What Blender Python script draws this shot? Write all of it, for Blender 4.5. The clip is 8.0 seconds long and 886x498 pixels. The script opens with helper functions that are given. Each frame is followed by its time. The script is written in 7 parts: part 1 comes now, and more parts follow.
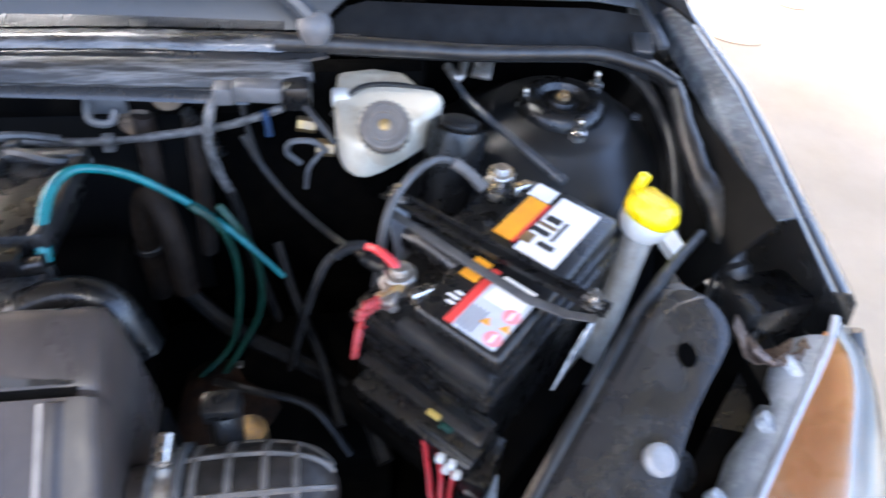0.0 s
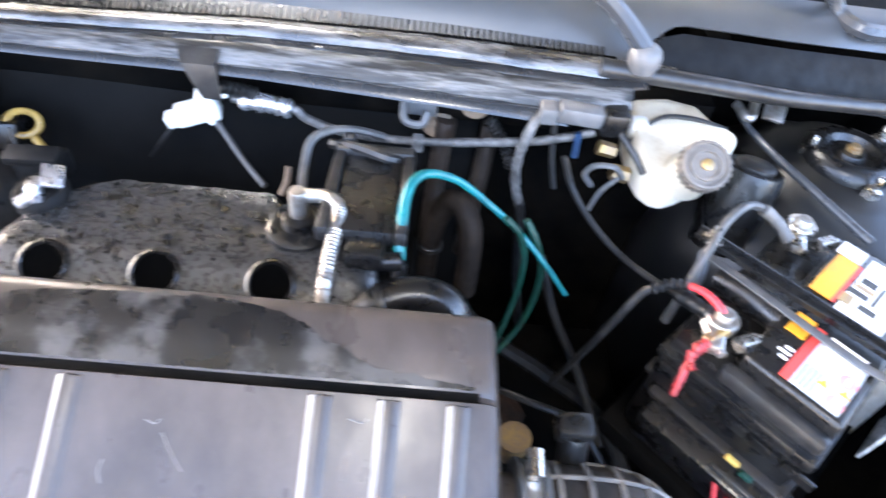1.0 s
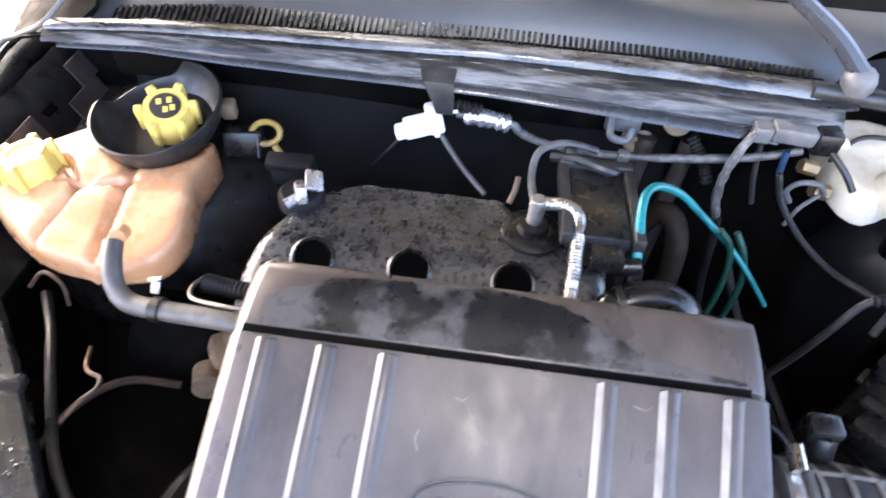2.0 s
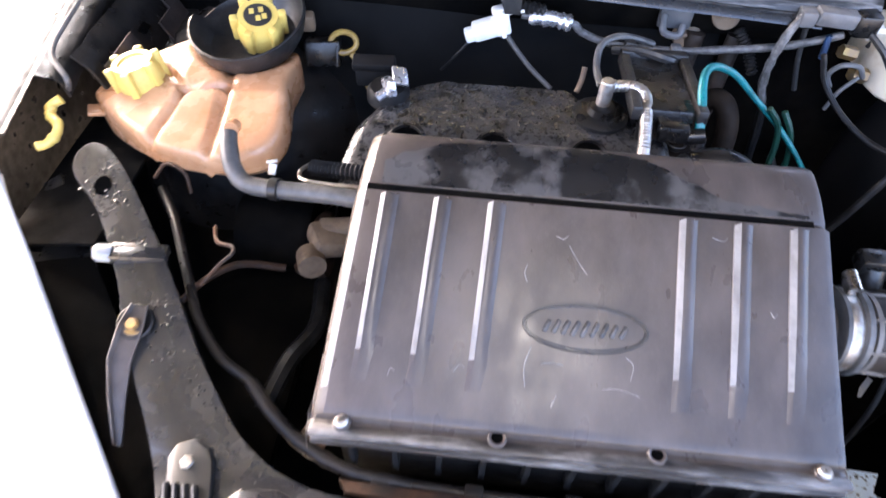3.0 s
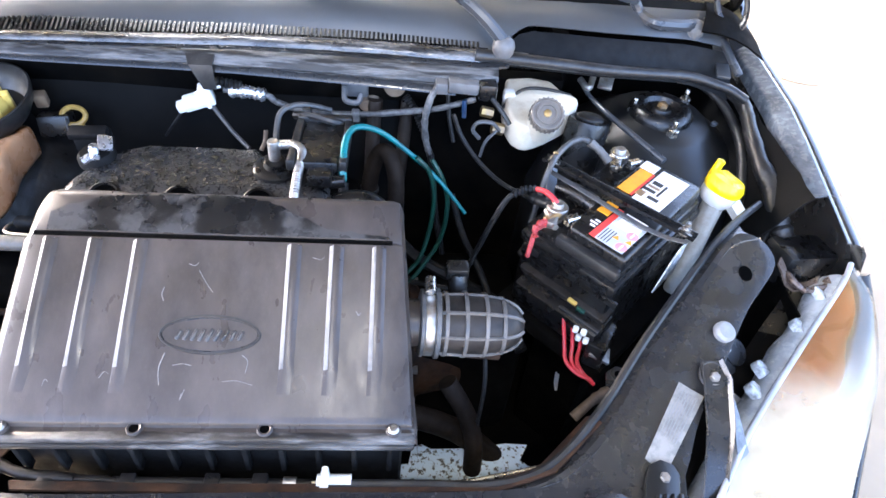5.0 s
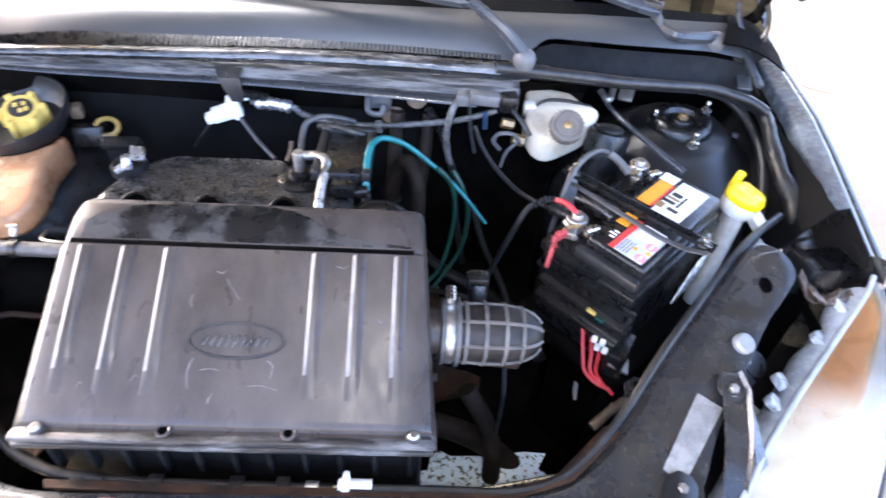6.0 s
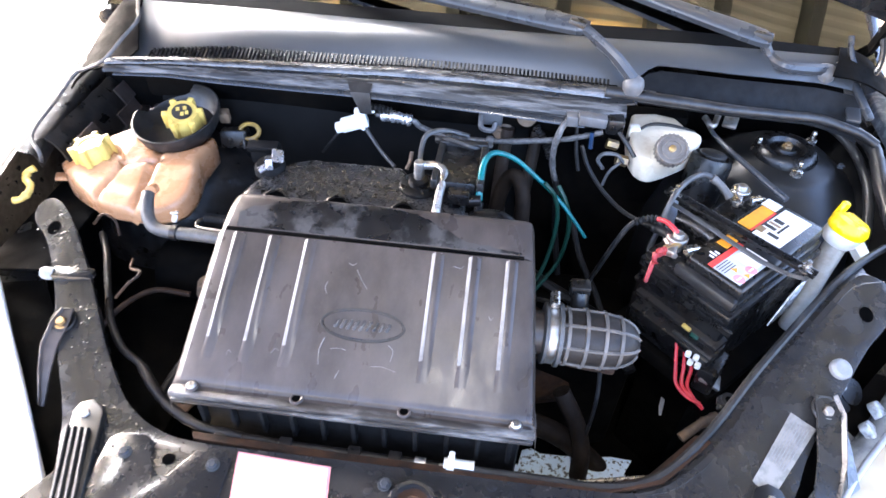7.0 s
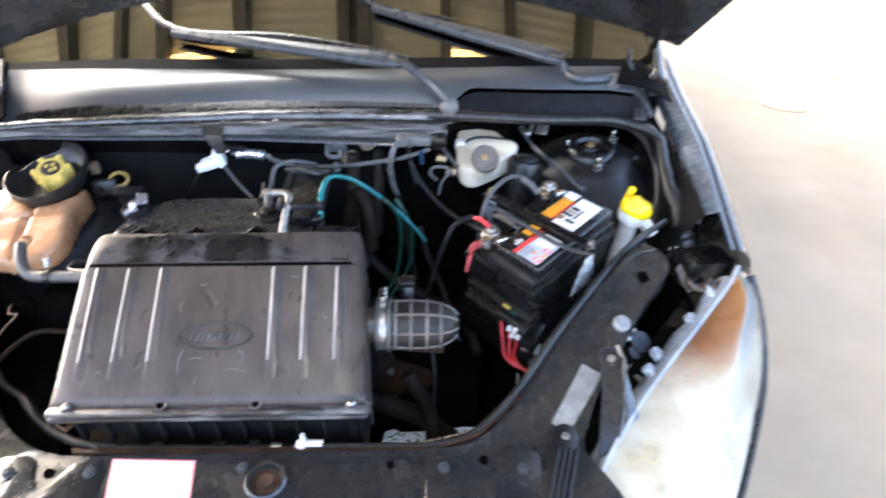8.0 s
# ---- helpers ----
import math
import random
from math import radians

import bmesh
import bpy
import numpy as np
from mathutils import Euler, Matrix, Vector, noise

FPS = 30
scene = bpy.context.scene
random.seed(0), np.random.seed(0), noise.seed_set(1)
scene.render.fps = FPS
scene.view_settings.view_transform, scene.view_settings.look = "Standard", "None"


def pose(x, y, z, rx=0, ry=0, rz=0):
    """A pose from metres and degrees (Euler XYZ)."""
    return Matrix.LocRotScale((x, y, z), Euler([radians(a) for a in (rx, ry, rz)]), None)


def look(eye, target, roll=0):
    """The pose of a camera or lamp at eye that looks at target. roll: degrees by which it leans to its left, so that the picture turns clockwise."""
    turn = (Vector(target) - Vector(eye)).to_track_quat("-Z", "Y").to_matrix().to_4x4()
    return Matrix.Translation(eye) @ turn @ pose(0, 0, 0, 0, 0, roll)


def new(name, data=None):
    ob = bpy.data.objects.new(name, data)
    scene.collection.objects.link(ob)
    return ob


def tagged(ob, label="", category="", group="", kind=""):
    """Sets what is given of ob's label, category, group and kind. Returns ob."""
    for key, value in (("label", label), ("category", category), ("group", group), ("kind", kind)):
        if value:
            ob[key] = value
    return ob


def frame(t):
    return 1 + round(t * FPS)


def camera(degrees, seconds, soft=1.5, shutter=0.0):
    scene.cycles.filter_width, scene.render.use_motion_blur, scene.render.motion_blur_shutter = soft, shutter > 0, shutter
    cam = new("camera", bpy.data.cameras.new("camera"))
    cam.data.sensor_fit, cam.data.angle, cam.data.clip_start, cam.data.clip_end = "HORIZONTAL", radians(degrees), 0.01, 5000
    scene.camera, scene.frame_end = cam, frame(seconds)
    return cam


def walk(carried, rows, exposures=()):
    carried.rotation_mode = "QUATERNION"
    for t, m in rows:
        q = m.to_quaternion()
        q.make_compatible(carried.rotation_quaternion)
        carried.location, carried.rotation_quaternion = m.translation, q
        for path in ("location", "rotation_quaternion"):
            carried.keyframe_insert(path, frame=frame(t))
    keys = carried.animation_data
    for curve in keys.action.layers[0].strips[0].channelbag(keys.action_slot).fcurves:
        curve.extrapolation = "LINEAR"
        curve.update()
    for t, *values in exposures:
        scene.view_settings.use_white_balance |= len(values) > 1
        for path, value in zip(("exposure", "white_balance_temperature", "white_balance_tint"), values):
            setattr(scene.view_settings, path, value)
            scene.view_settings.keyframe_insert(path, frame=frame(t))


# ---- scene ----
cam = camera(69.9, 8.0, shutter=0.5)
METRES, EYE, TILT, LEAN, TURN = 1.096, 1.15, 0.0, 0.0, -16.4
PATH = [
    (0, (0.311, -0.062, 1.305), (0.599, 1.301, -0.129), 5.7),
    (0.5, (0.173, -0.049, 1.305), (0.343, 1.31, -0.153), 7.0),
    (1, (0.058, -0.033, 1.322), (0.141, 1.313, -0.155), 7.9),
    (1.5, (-0.042, -0.049, 1.338), (-0.113, 1.306, -0.132), 4.9),
    (1.7, (-0.079, -0.065, 1.346), (-0.174, 1.299, -0.114), 4.8),
    (2.8, (-0.201, -0.191, 1.323), (-0.243, 1.122, -0.185), 3.5),
    (3, (-0.205, -0.229, 1.33), (-0.29, 1.056, -0.2), 2.4),
    (3.5, (-0.121, -0.324, 1.365), (-0.22, 1.023, -0.111), 2.1),
    (4, (0.005, -0.337, 1.387), (0.047, 1.045, -0.059), 3.5),
    (4.5, (0.079, -0.356, 1.423), (0.213, 1.037, -0.006), 6.1),
    (4.7, (0.107, -0.361, 1.437), (0.265, 1.055, 0.033), 6.5),
    (5.8, (0.12, -0.362, 1.454), (0.273, 1.07, 0.066), 5.7),
    (6, (0.113, -0.37, 1.459), (0.211, 1.071, 0.076), 4.9),
    (6.5, (0.063, -0.393, 1.475), (0.045, 1.059, 0.099), 4.6),
    (7, (0.062, -0.439, 1.5), (-0.073, 1.022, 0.14), 2.4),
    (7.5, (0.15, -0.503, 1.535), (0.033, 0.966, 0.183), 0.4),
    (8, (0.251, -0.566, 1.589), (0.279, 0.951, 0.285), 0.1),
]
EXPOSURES = [(0, 3.97, 6450, 13), (0.5, 4.76, 6600, 9), (1.0, 4.92, 6700, 12), (1.5, 4.91, 6750, 14), (1.7, 4.76, 6800, 14), (2.8, 4.3, 6700, 19), (3.5, 4.0, 6550, 13), (4, 4.32, 6350, 3), (4.5, 4.42, 6350, 8), (6, 4.3, 6350, 16), (7, 4.38, 6330, 15), (7.5, 4.38, 6400, 13), (8, 3.95, 6650, 10)]
walk(cam, [(t, look(eye, target, roll)) for t, eye, target, roll in PATH], EXPOSURES)

# ---- world, light, exposure ----
world = bpy.data.worlds.new("sky")
scene.world = world
world.use_nodes = True
wn = world.node_tree
sky = wn.nodes.new("ShaderNodeTexSky")
sky.sky_type, sky.sun_disc = "NISHITA", False
sky.sun_elevation, sky.sun_rotation = radians(32.6), radians(-50.2)
sky.air_density, sky.dust_density, sky.ozone_density = 0.65, 4.5, 1.0
wn.links.new(sky.outputs["Color"], wn.nodes["Background"].inputs["Color"])
wn.nodes["Background"].inputs["Strength"].default_value = 0.15

sun = new("sun", bpy.data.lights.new("sun", "SUN"))
sun.data.energy, sun.data.angle, sun.data.color = 2.5, radians(10), (1.0, 0.96, 0.9)
sun.matrix_world = look((-6.0, 5.0, 5.0), (0, 0, 0))

# the workshop lamp that glints on the housing lid
lamp_light = new("workshop_lamp_light", bpy.data.lights.new("workshop_lamp_light", "POINT"))
lamp_light.data.energy, lamp_light.data.shadow_soft_size, lamp_light.data.color = 2.4, 0.07, (1.0, 0.97, 0.88)
lamp_light.location = (0.06, -0.85, 2.42)


# ---- materials ----
def material(name, colour, rough=0.5, metal=0.0, colour2=None, scale=8.0, amount=0.5, bump=0.1, bump_scale=120.0,
             rough_var=0.12, stretch=(1, 1, 1), spec=0.5, detail=6.0, coat=0.0, lo=0.4, hi=0.65, speck=0.0):
    """Two colours mixed by a broad noise, a fine bump and an uneven roughness, in metres of the world."""
    m = bpy.data.materials.new(name)
    m.use_nodes = True
    nt = m.node_tree
    b = nt.nodes["Principled BSDF"]
    geo = nt.nodes.new("ShaderNodeNewGeometry")
    mp = nt.nodes.new("ShaderNodeMapping")
    mp.inputs["Scale"].default_value = stretch
    nt.links.new(geo.outputs["Position"], mp.inputs["Vector"])
    n1 = nt.nodes.new("ShaderNodeTexNoise")
    n1.inputs["Scale"].default_value, n1.inputs["Detail"].default_value = scale, detail
    n1.inputs["Roughness"].default_value = 0.65
    nt.links.new(mp.outputs[0], n1.inputs["Vector"])
    ramp = nt.nodes.new("ShaderNodeValToRGB")
    ramp.color_ramp.elements[0].position, ramp.color_ramp.elements[1].position = lo, hi
    c2 = colour2 or [c * (1 - 0.35 * amount) for c in colour]
    ramp.color_ramp.elements[0].color, ramp.color_ramp.elements[1].color = (*colour, 1), (*c2, 1)
    nt.links.new(n1.outputs["Fac"], ramp.inputs["Fac"])
    if speck:
        n4 = nt.nodes.new("ShaderNodeTexNoise")
        n4.inputs["Scale"].default_value, n4.inputs["Detail"].default_value = 210.0, 2.0
        nt.links.new(mp.outputs[0], n4.inputs["Vector"])
        r4 = nt.nodes.new("ShaderNodeValToRGB")
        r4.color_ramp.elements[0].position, r4.color_ramp.elements[1].position = 0.60, 0.72
        r4.color_ramp.elements[1].color = (speck, speck, speck, 1)
        nt.links.new(n4.outputs["Fac"], r4.inputs["Fac"])
        mx = nt.nodes.new("ShaderNodeMix")
        mx.data_type = "RGBA"
        nt.links.new(r4.outputs["Color"], mx.inputs[0])
        nt.links.new(ramp.outputs["Color"], mx.inputs[6])
        mx.inputs[7].default_value = (0.16, 0.145, 0.125, 1)
        nt.links.new(mx.outputs[2], b.inputs["Base Color"])
    else:
        nt.links.new(ramp.outputs["Color"], b.inputs["Base Color"])
    n2 = nt.nodes.new("ShaderNodeTexNoise")
    n2.inputs["Scale"].default_value, n2.inputs["Detail"].default_value = bump_scale, 4.0
    nt.links.new(mp.outputs[0], n2.inputs["Vector"])
    mr = nt.nodes.new("ShaderNodeMapRange")
    mr.inputs["From Min"].default_value, mr.inputs["From Max"].default_value = 0.3, 0.7
    mr.inputs["To Min"].default_value, mr.inputs["To Max"].default_value = max(0.02, rough - rough_var), min(1, rough + rough_var)
    n3 = nt.nodes.new("ShaderNodeTexNoise")
    n3.inputs["Scale"].default_value, n3.inputs["Detail"].default_value = scale * 3.1, 5.0
    nt.links.new(mp.outputs[0], n3.inputs["Vector"])
    nt.links.new(n3.outputs["Fac"], mr.inputs["Value"])
    nt.links.new(mr.outputs["Result"], b.inputs["Roughness"])
    if bump:
        bp = nt.nodes.new("ShaderNodeBump")
        bp.inputs["Strength"].default_value, bp.inputs["Distance"].default_value = bump, 0.002
        nt.links.new(n2.outputs["Fac"], bp.inputs["Height"])
        nt.links.new(bp.outputs["Normal"], b.inputs["Normal"])
    b.inputs["Metallic"].default_value = metal
    b.inputs["Specular IOR Level"].default_value = spec
    b.inputs["Coat Weight"].default_value = coat
    b.inputs["Coat Roughness"].default_value = 0.1
    return m


LID = material("worn_black_plastic", (0.030, 0.0240, 0.0212), 0.33, colour2=(0.080, 0.0645, 0.0565), scale=9, bump=0.05, bump_scale=420, rough_var=0.09, spec=0.42, detail=7, lo=0.34, hi=0.70, speck=0.05, stretch=(1.5, 0.7, 1))
LID_OIL = material("oily_black_plastic", (0.007, 0.007, 0.0074), 0.30, colour2=(0.055, 0.052, 0.05), scale=11, bump=0.05, bump_scale=300, rough_var=0.12, lo=0.47, hi=0.55)
BLACK = material("black_plastic", (0.004, 0.004, 0.0045), 0.30, colour2=(0.010, 0.0098, 0.0095), scale=20, bump=0.15, bump_scale=260, rough_var=0.1, speck=0.06)
# Far blacker than grimy metal: the bay's deep shade is in this colour.
DARK = material("grimy_shade_black", (0.0012, 0.0012, 0.0012), 0.8, colour2=(0.005, 0.004, 0.003), scale=12, bump=0.3, bump_scale=90, spec=0.05)
PAINT = material("black_car_paint", (0.012, 0.013, 0.015), 0.22, colour2=(0.028, 0.029, 0.032), scale=10, bump=0.04, bump_scale=60, rough_var=0.1, coat=0.3)
PANEL = material("dusty_black_paint", (0.0125, 0.0130, 0.0142), 0.24, colour2=(0.025, 0.0245, 0.0247), scale=9, bump=0.10, bump_scale=110, rough_var=0.13, coat=0.3, speck=0.05, detail=9, lo=0.42, hi=0.64)
WORN = material("scraped_flange", (0.012, 0.0115, 0.011), 0.40, colour2=(0.12, 0.117, 0.114), scale=70, bump=0.8, bump_scale=140, stretch=(0.12, 1, 1), lo=0.47, hi=0.6)
# Grey base carries the light caught on the rim; dark blotches are chips.
EDGE = material("pale_lit_edge", (0.10, 0.097, 0.094), 0.26, colour2=(0.02, 0.019, 0.0185), scale=44, bump=0.5, bump_scale=120, stretch=(0.25, 1, 1), spec=0.7, coat=0.2, lo=0.46, hi=0.58)
COWL = material("grey_cowl_plastic", (0.030, 0.033, 0.037), 0.34, colour2=(0.042, 0.046, 0.051), scale=6, bump=0.0, spec=1.0, rough_var=0.03)
RUBBER = material("grey_rubber", (0.010, 0.010, 0.0105), 0.40, colour2=(0.028, 0.027, 0.026), scale=30, bump=0.12, speck=0.08)
HOSE = material("grey_hose", (0.05, 0.049, 0.048), 0.42, colour2=(0.10, 0.097, 0.094), scale=30, bump=0.1)
CABLE = material("black_cable", (0.005, 0.005, 0.0053), 0.48, colour2=(0.018, 0.0175, 0.017), scale=40, bump=0.12, spec=0.3)
LOOM = material("taped_grey_loom", (0.04, 0.039, 0.038), 0.45, colour2=(0.16, 0.156, 0.152), scale=60, bump=0.3, bump_scale=200)
STEEL = material("bright_steel", (0.62, 0.60, 0.57), 0.28, 1.0, colour2=(0.42, 0.38, 0.33), scale=60, bump=0.1)
ZINC = material("dull_zinc", (0.46, 0.45, 0.43), 0.42, 0.9, colour2=(0.28, 0.24, 0.2), scale=50, bump=0.15)
BRASS = material("corroded_brass", (0.45, 0.3, 0.12), 0.45, 0.8, colour2=(0.3, 0.22, 0.16), scale=70, bump=0.3)
RUST = material("rusty_steel", (0.055, 0.026, 0.013), 0.7, 0.1, colour2=(0.014, 0.010, 0.008), scale=30, bump=0.4, spec=0.3)
YELLOW = material("yellow_plastic", (0.60, 0.43, 0.11), 0.40, colour2=(0.46, 0.28, 0.06), scale=35, bump=0.06, lo=0.5, hi=0.75)
YELLOW2 = material("bright_yellow_plastic", (0.85, 0.62, 0.0), 0.32, colour2=(0.78, 0.52, 0.01), scale=25, bump=0.05)
TANK = material("stained_translucent_tank", (0.53, 0.285, 0.15), 0.28, colour2=(0.34, 0.135, 0.048), scale=13, bump=0.06, lo=0.42, hi=0.75, spec=0.6)
CREAM = material("aged_white_plastic", (0.62, 0.55, 0.43), 0.4, colour2=(0.44, 0.34, 0.22), scale=22, bump=0.08, lo=0.5, hi=0.72)
WHITE = material("white_plastic", (0.8, 0.79, 0.75), 0.45, colour2=(0.68, 0.66, 0.6), scale=25, bump=0.05)
GREYP = material("grey_plastic", (0.12, 0.12, 0.122), 0.42, colour2=(0.075, 0.075, 0.075), scale=25, bump=0.08)
RED = material("red_wire", (0.62, 0.03, 0.04), 0.4, colour2=(0.42, 0.03, 0.03), scale=50, bump=0.05)
TEAL = material("teal_hose", (0.0, 0.165, 0.175), 0.36, colour2=(0.0, 0.10, 0.108), scale=40, bump=0.05)
GREEN = material("green_wire", (0.003, 0.042, 0.028), 0.45, colour2=(0.002, 0.024, 0.016), scale=30, bump=0.05)
PAPER = material("white_paper_label", (0.85, 0.83, 0.8), 0.6, colour2=(0.72, 0.68, 0.64), scale=15, bump=0.03)
ORANGE = material("orange_print", (0.85, 0.36, 0.02), 0.4, colour2=(0.72, 0.28, 0.03), scale=30, bump=0.02)
REDPRINT = material("red_print", (0.72, 0.05, 0.04), 0.45, colour2=(0.6, 0.05, 0.04), scale=30, bump=0.02)
PINK = material("faded_red_print", (0.75, 0.28, 0.30), 0.5, colour2=(0.65, 0.2, 0.22), scale=30, bump=0.02)
BLUEGREY = material("pale_grey_print", (0.50, 0.54, 0.58), 0.5, colour2=(0.42, 0.45, 0.5), scale=30, bump=0.02)
INK = material("black_print", (0.02, 0.018, 0.016), 0.5, colour2=(0.03, 0.028, 0.025), scale=30, bump=0.02)
FOIL = material("silver_tape", (0.72, 0.72, 0.74), 0.3, 0.85, colour2=(0.5, 0.5, 0.52), scale=60, bump=0.5, bump_scale=160)
CONCRETE = material("pale_concrete_floor", (0.41, 0.325, 0.222), 0.7, colour2=(0.33, 0.262, 0.18), scale=1.1, bump=0.15, bump_scale=40)
ROOF = material("shed_roof_sheet", (0.40, 0.41, 0.33), 0.7, colour2=(0.31, 0.32, 0.25), scale=1.2, bump=0.1, bump_scale=8)
BEAM = material("dark_roof_beam", (0.035, 0.045, 0.038), 0.6, colour2=(0.055, 0.06, 0.05), scale=3)
# Flat black that stands for the shade inside holes and slots.
HOLESHADE = material("hole_shade_black", (0.002, 0.002, 0.002), 0.95, bump=0.0, rough_var=0.0, spec=0.0)
LAMPBODY = material("headlamp_housing", (0.42, 0.45, 0.49), 0.4, colour2=(0.30, 0.32, 0.35), scale=20, bump=0.1)
TAN = material("tan_casting", (0.17, 0.115, 0.07), 0.7, colour2=(0.09, 0.06, 0.04), scale=40, bump=0.3)
ELBOW = material("brown_rubber", (0.011, 0.0088, 0.0072), 0.5, colour2=(0.030, 0.0235, 0.019), scale=30, bump=0.12, spec=0.3)
FINS = material("pale_speckled_metal", (0.68, 0.84, 1.0), 0.6, colour2=(0.08, 0.08, 0.08), scale=130, bump=0.4, bump_scale=300, lo=0.53, hi=0.60)
LID_EDGE = material("scuffed_plastic_edge", (0.022, 0.02, 0.019), 0.4, colour2=(0.17, 0.165, 0.16), scale=22, bump=0.4, bump_scale=140, stretch=(0.3, 1, 1), spec=0.6, lo=0.48, hi=0.62)
# Blue-grey stands for black paint reflecting the sky.
FLANGE = material("blue_grey_sky_paint", (0.15, 0.17, 0.19), 0.26, colour2=(0.075, 0.083, 0.092), scale=30, bump=0.2, bump_scale=120, rough_var=0.08)
RIBS = material("dusty_rubber_rib", (0.125, 0.110, 0.096), 0.45, colour2=(0.06, 0.056, 0.052), scale=40, bump=0.1)
# Pale colour stands for sky caught on left-facing bevels.
RIB_EDGE = material("pale_highlight_edge", (0.20, 0.195, 0.19), 0.4, colour2=(0.09, 0.087, 0.085), scale=25, bump=0.2, bump_scale=200, stretch=(1, 0.4, 1), lo=0.45, hi=0.68)
WIPER = material("black_wiper_paint", (0.040, 0.045, 0.052), 0.30, colour2=(0.036, 0.038, 0.042), scale=12, bump=0.05, rough_var=0.06)
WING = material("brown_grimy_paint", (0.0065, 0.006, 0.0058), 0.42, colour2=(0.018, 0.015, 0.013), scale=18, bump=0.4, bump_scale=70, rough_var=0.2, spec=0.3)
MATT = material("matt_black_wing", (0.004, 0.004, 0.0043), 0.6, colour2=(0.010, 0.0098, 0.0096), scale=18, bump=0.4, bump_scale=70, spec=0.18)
NECK = material("cloudy_plastic", (0.36, 0.35, 0.32), 0.4, colour2=(0.20, 0.18, 0.15), scale=22, bump=0.06, lo=0.42, hi=0.7)
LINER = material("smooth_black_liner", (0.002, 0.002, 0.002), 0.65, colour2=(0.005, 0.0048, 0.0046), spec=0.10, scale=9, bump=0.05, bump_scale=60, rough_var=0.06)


def glass(name, tint, rough=0.02, ior=1.45, haze=0.0):
    m = bpy.data.materials.new(name)
    m.use_nodes = True
    nt = m.node_tree
    nt.nodes.remove(nt.nodes["Principled BSDF"])
    tr, gl, fr, mx = (nt.nodes.new("ShaderNode" + k) for k in ("BsdfTransparent", "BsdfGlossy", "Fresnel", "MixShader"))
    tr.inputs["Color"].default_value = (*tint, 1)
    gl.inputs["Roughness"].default_value = rough
    fr.inputs["IOR"].default_value = ior
    nt.links.new(fr.outputs[0], mx.inputs[0])
    nt.links.new(tr.outputs[0], mx.inputs[1])
    nt.links.new(gl.outputs[0], mx.inputs[2])
    if haze:
        df, m2 = nt.nodes.new("ShaderNodeBsdfDiffuse"), nt.nodes.new("ShaderNodeMixShader")
        df.inputs["Color"].default_value = (0.85, 0.74, 0.48, 1)
        m2.inputs[0].default_value = haze
        nt.links.new(mx.outputs[0], m2.inputs[1])
        nt.links.new(df.outputs[0], m2.inputs[2])
        mx = m2
    nt.links.new(mx.outputs[0], nt.nodes["Material Output"].inputs["Surface"])
    return m


# Strong white haze paints the far lamp's daylight glare.
GLARELENS = glass("glare_white_lens", (0.95, 0.95, 0.95), 0.1, 1.5, 0.65)
SCREEN = glass("windscreen_glass", (0.25, 0.28, 0.25), 0.015, 2.4)


def hazy_glare_lens(name):
    """Headlamp plastic: clear gloss gone milky in patches, with sky glare painted as haze towards the front."""
    m = glass(name, (0.95, 0.92, 0.84), 0.16, 1.5, 0.3)
    nt = m.node_tree
    mix = nt.nodes["Material Output"].inputs["Surface"].links[0].from_node
    geo, sep, nz, ad, rp = (nt.nodes.new("ShaderNode" + k) for k in ("NewGeometry", "SeparateXYZ", "TexNoise", "Math", "ValToRGB"))
    nz.inputs["Scale"].default_value, nz.inputs["Detail"].default_value = 9.0, 4.0
    ln = nt.nodes.new("ShaderNodeMath")
    ln.operation = "MULTIPLY_ADD"
    ln.inputs[1].default_value, ln.inputs[2].default_value = -2.4, 0.62
    nt.links.new(geo.outputs["Position"], sep.inputs[0])
    nt.links.new(geo.outputs["Position"], nz.inputs["Vector"])
    nt.links.new(sep.outputs["Y"], ln.inputs[0])
    ad.operation = "MULTIPLY"
    nt.links.new(ln.outputs[0], ad.inputs[0])
    nt.links.new(nz.outputs["Fac"], ad.inputs[1])
    rp.color_ramp.elements[0].position, rp.color_ramp.elements[1].position = 0.12, 0.5
    rp.color_ramp.elements[0].color, rp.color_ramp.elements[1].color = (0.03, 0.03, 0.03, 1), (0.75, 0.75, 0.75, 1)
    nt.links.new(ad.outputs[0], rp.inputs["Fac"])
    nt.links.new(rp.outputs["Color"], mix.inputs[0])
    for n in nt.nodes:
        if n.type == "BSDF_DIFFUSE":
            n.inputs["Color"].default_value = (0.92, 0.88, 0.74, 1)
    return m


LENS = hazy_glare_lens("headlamp_lens")


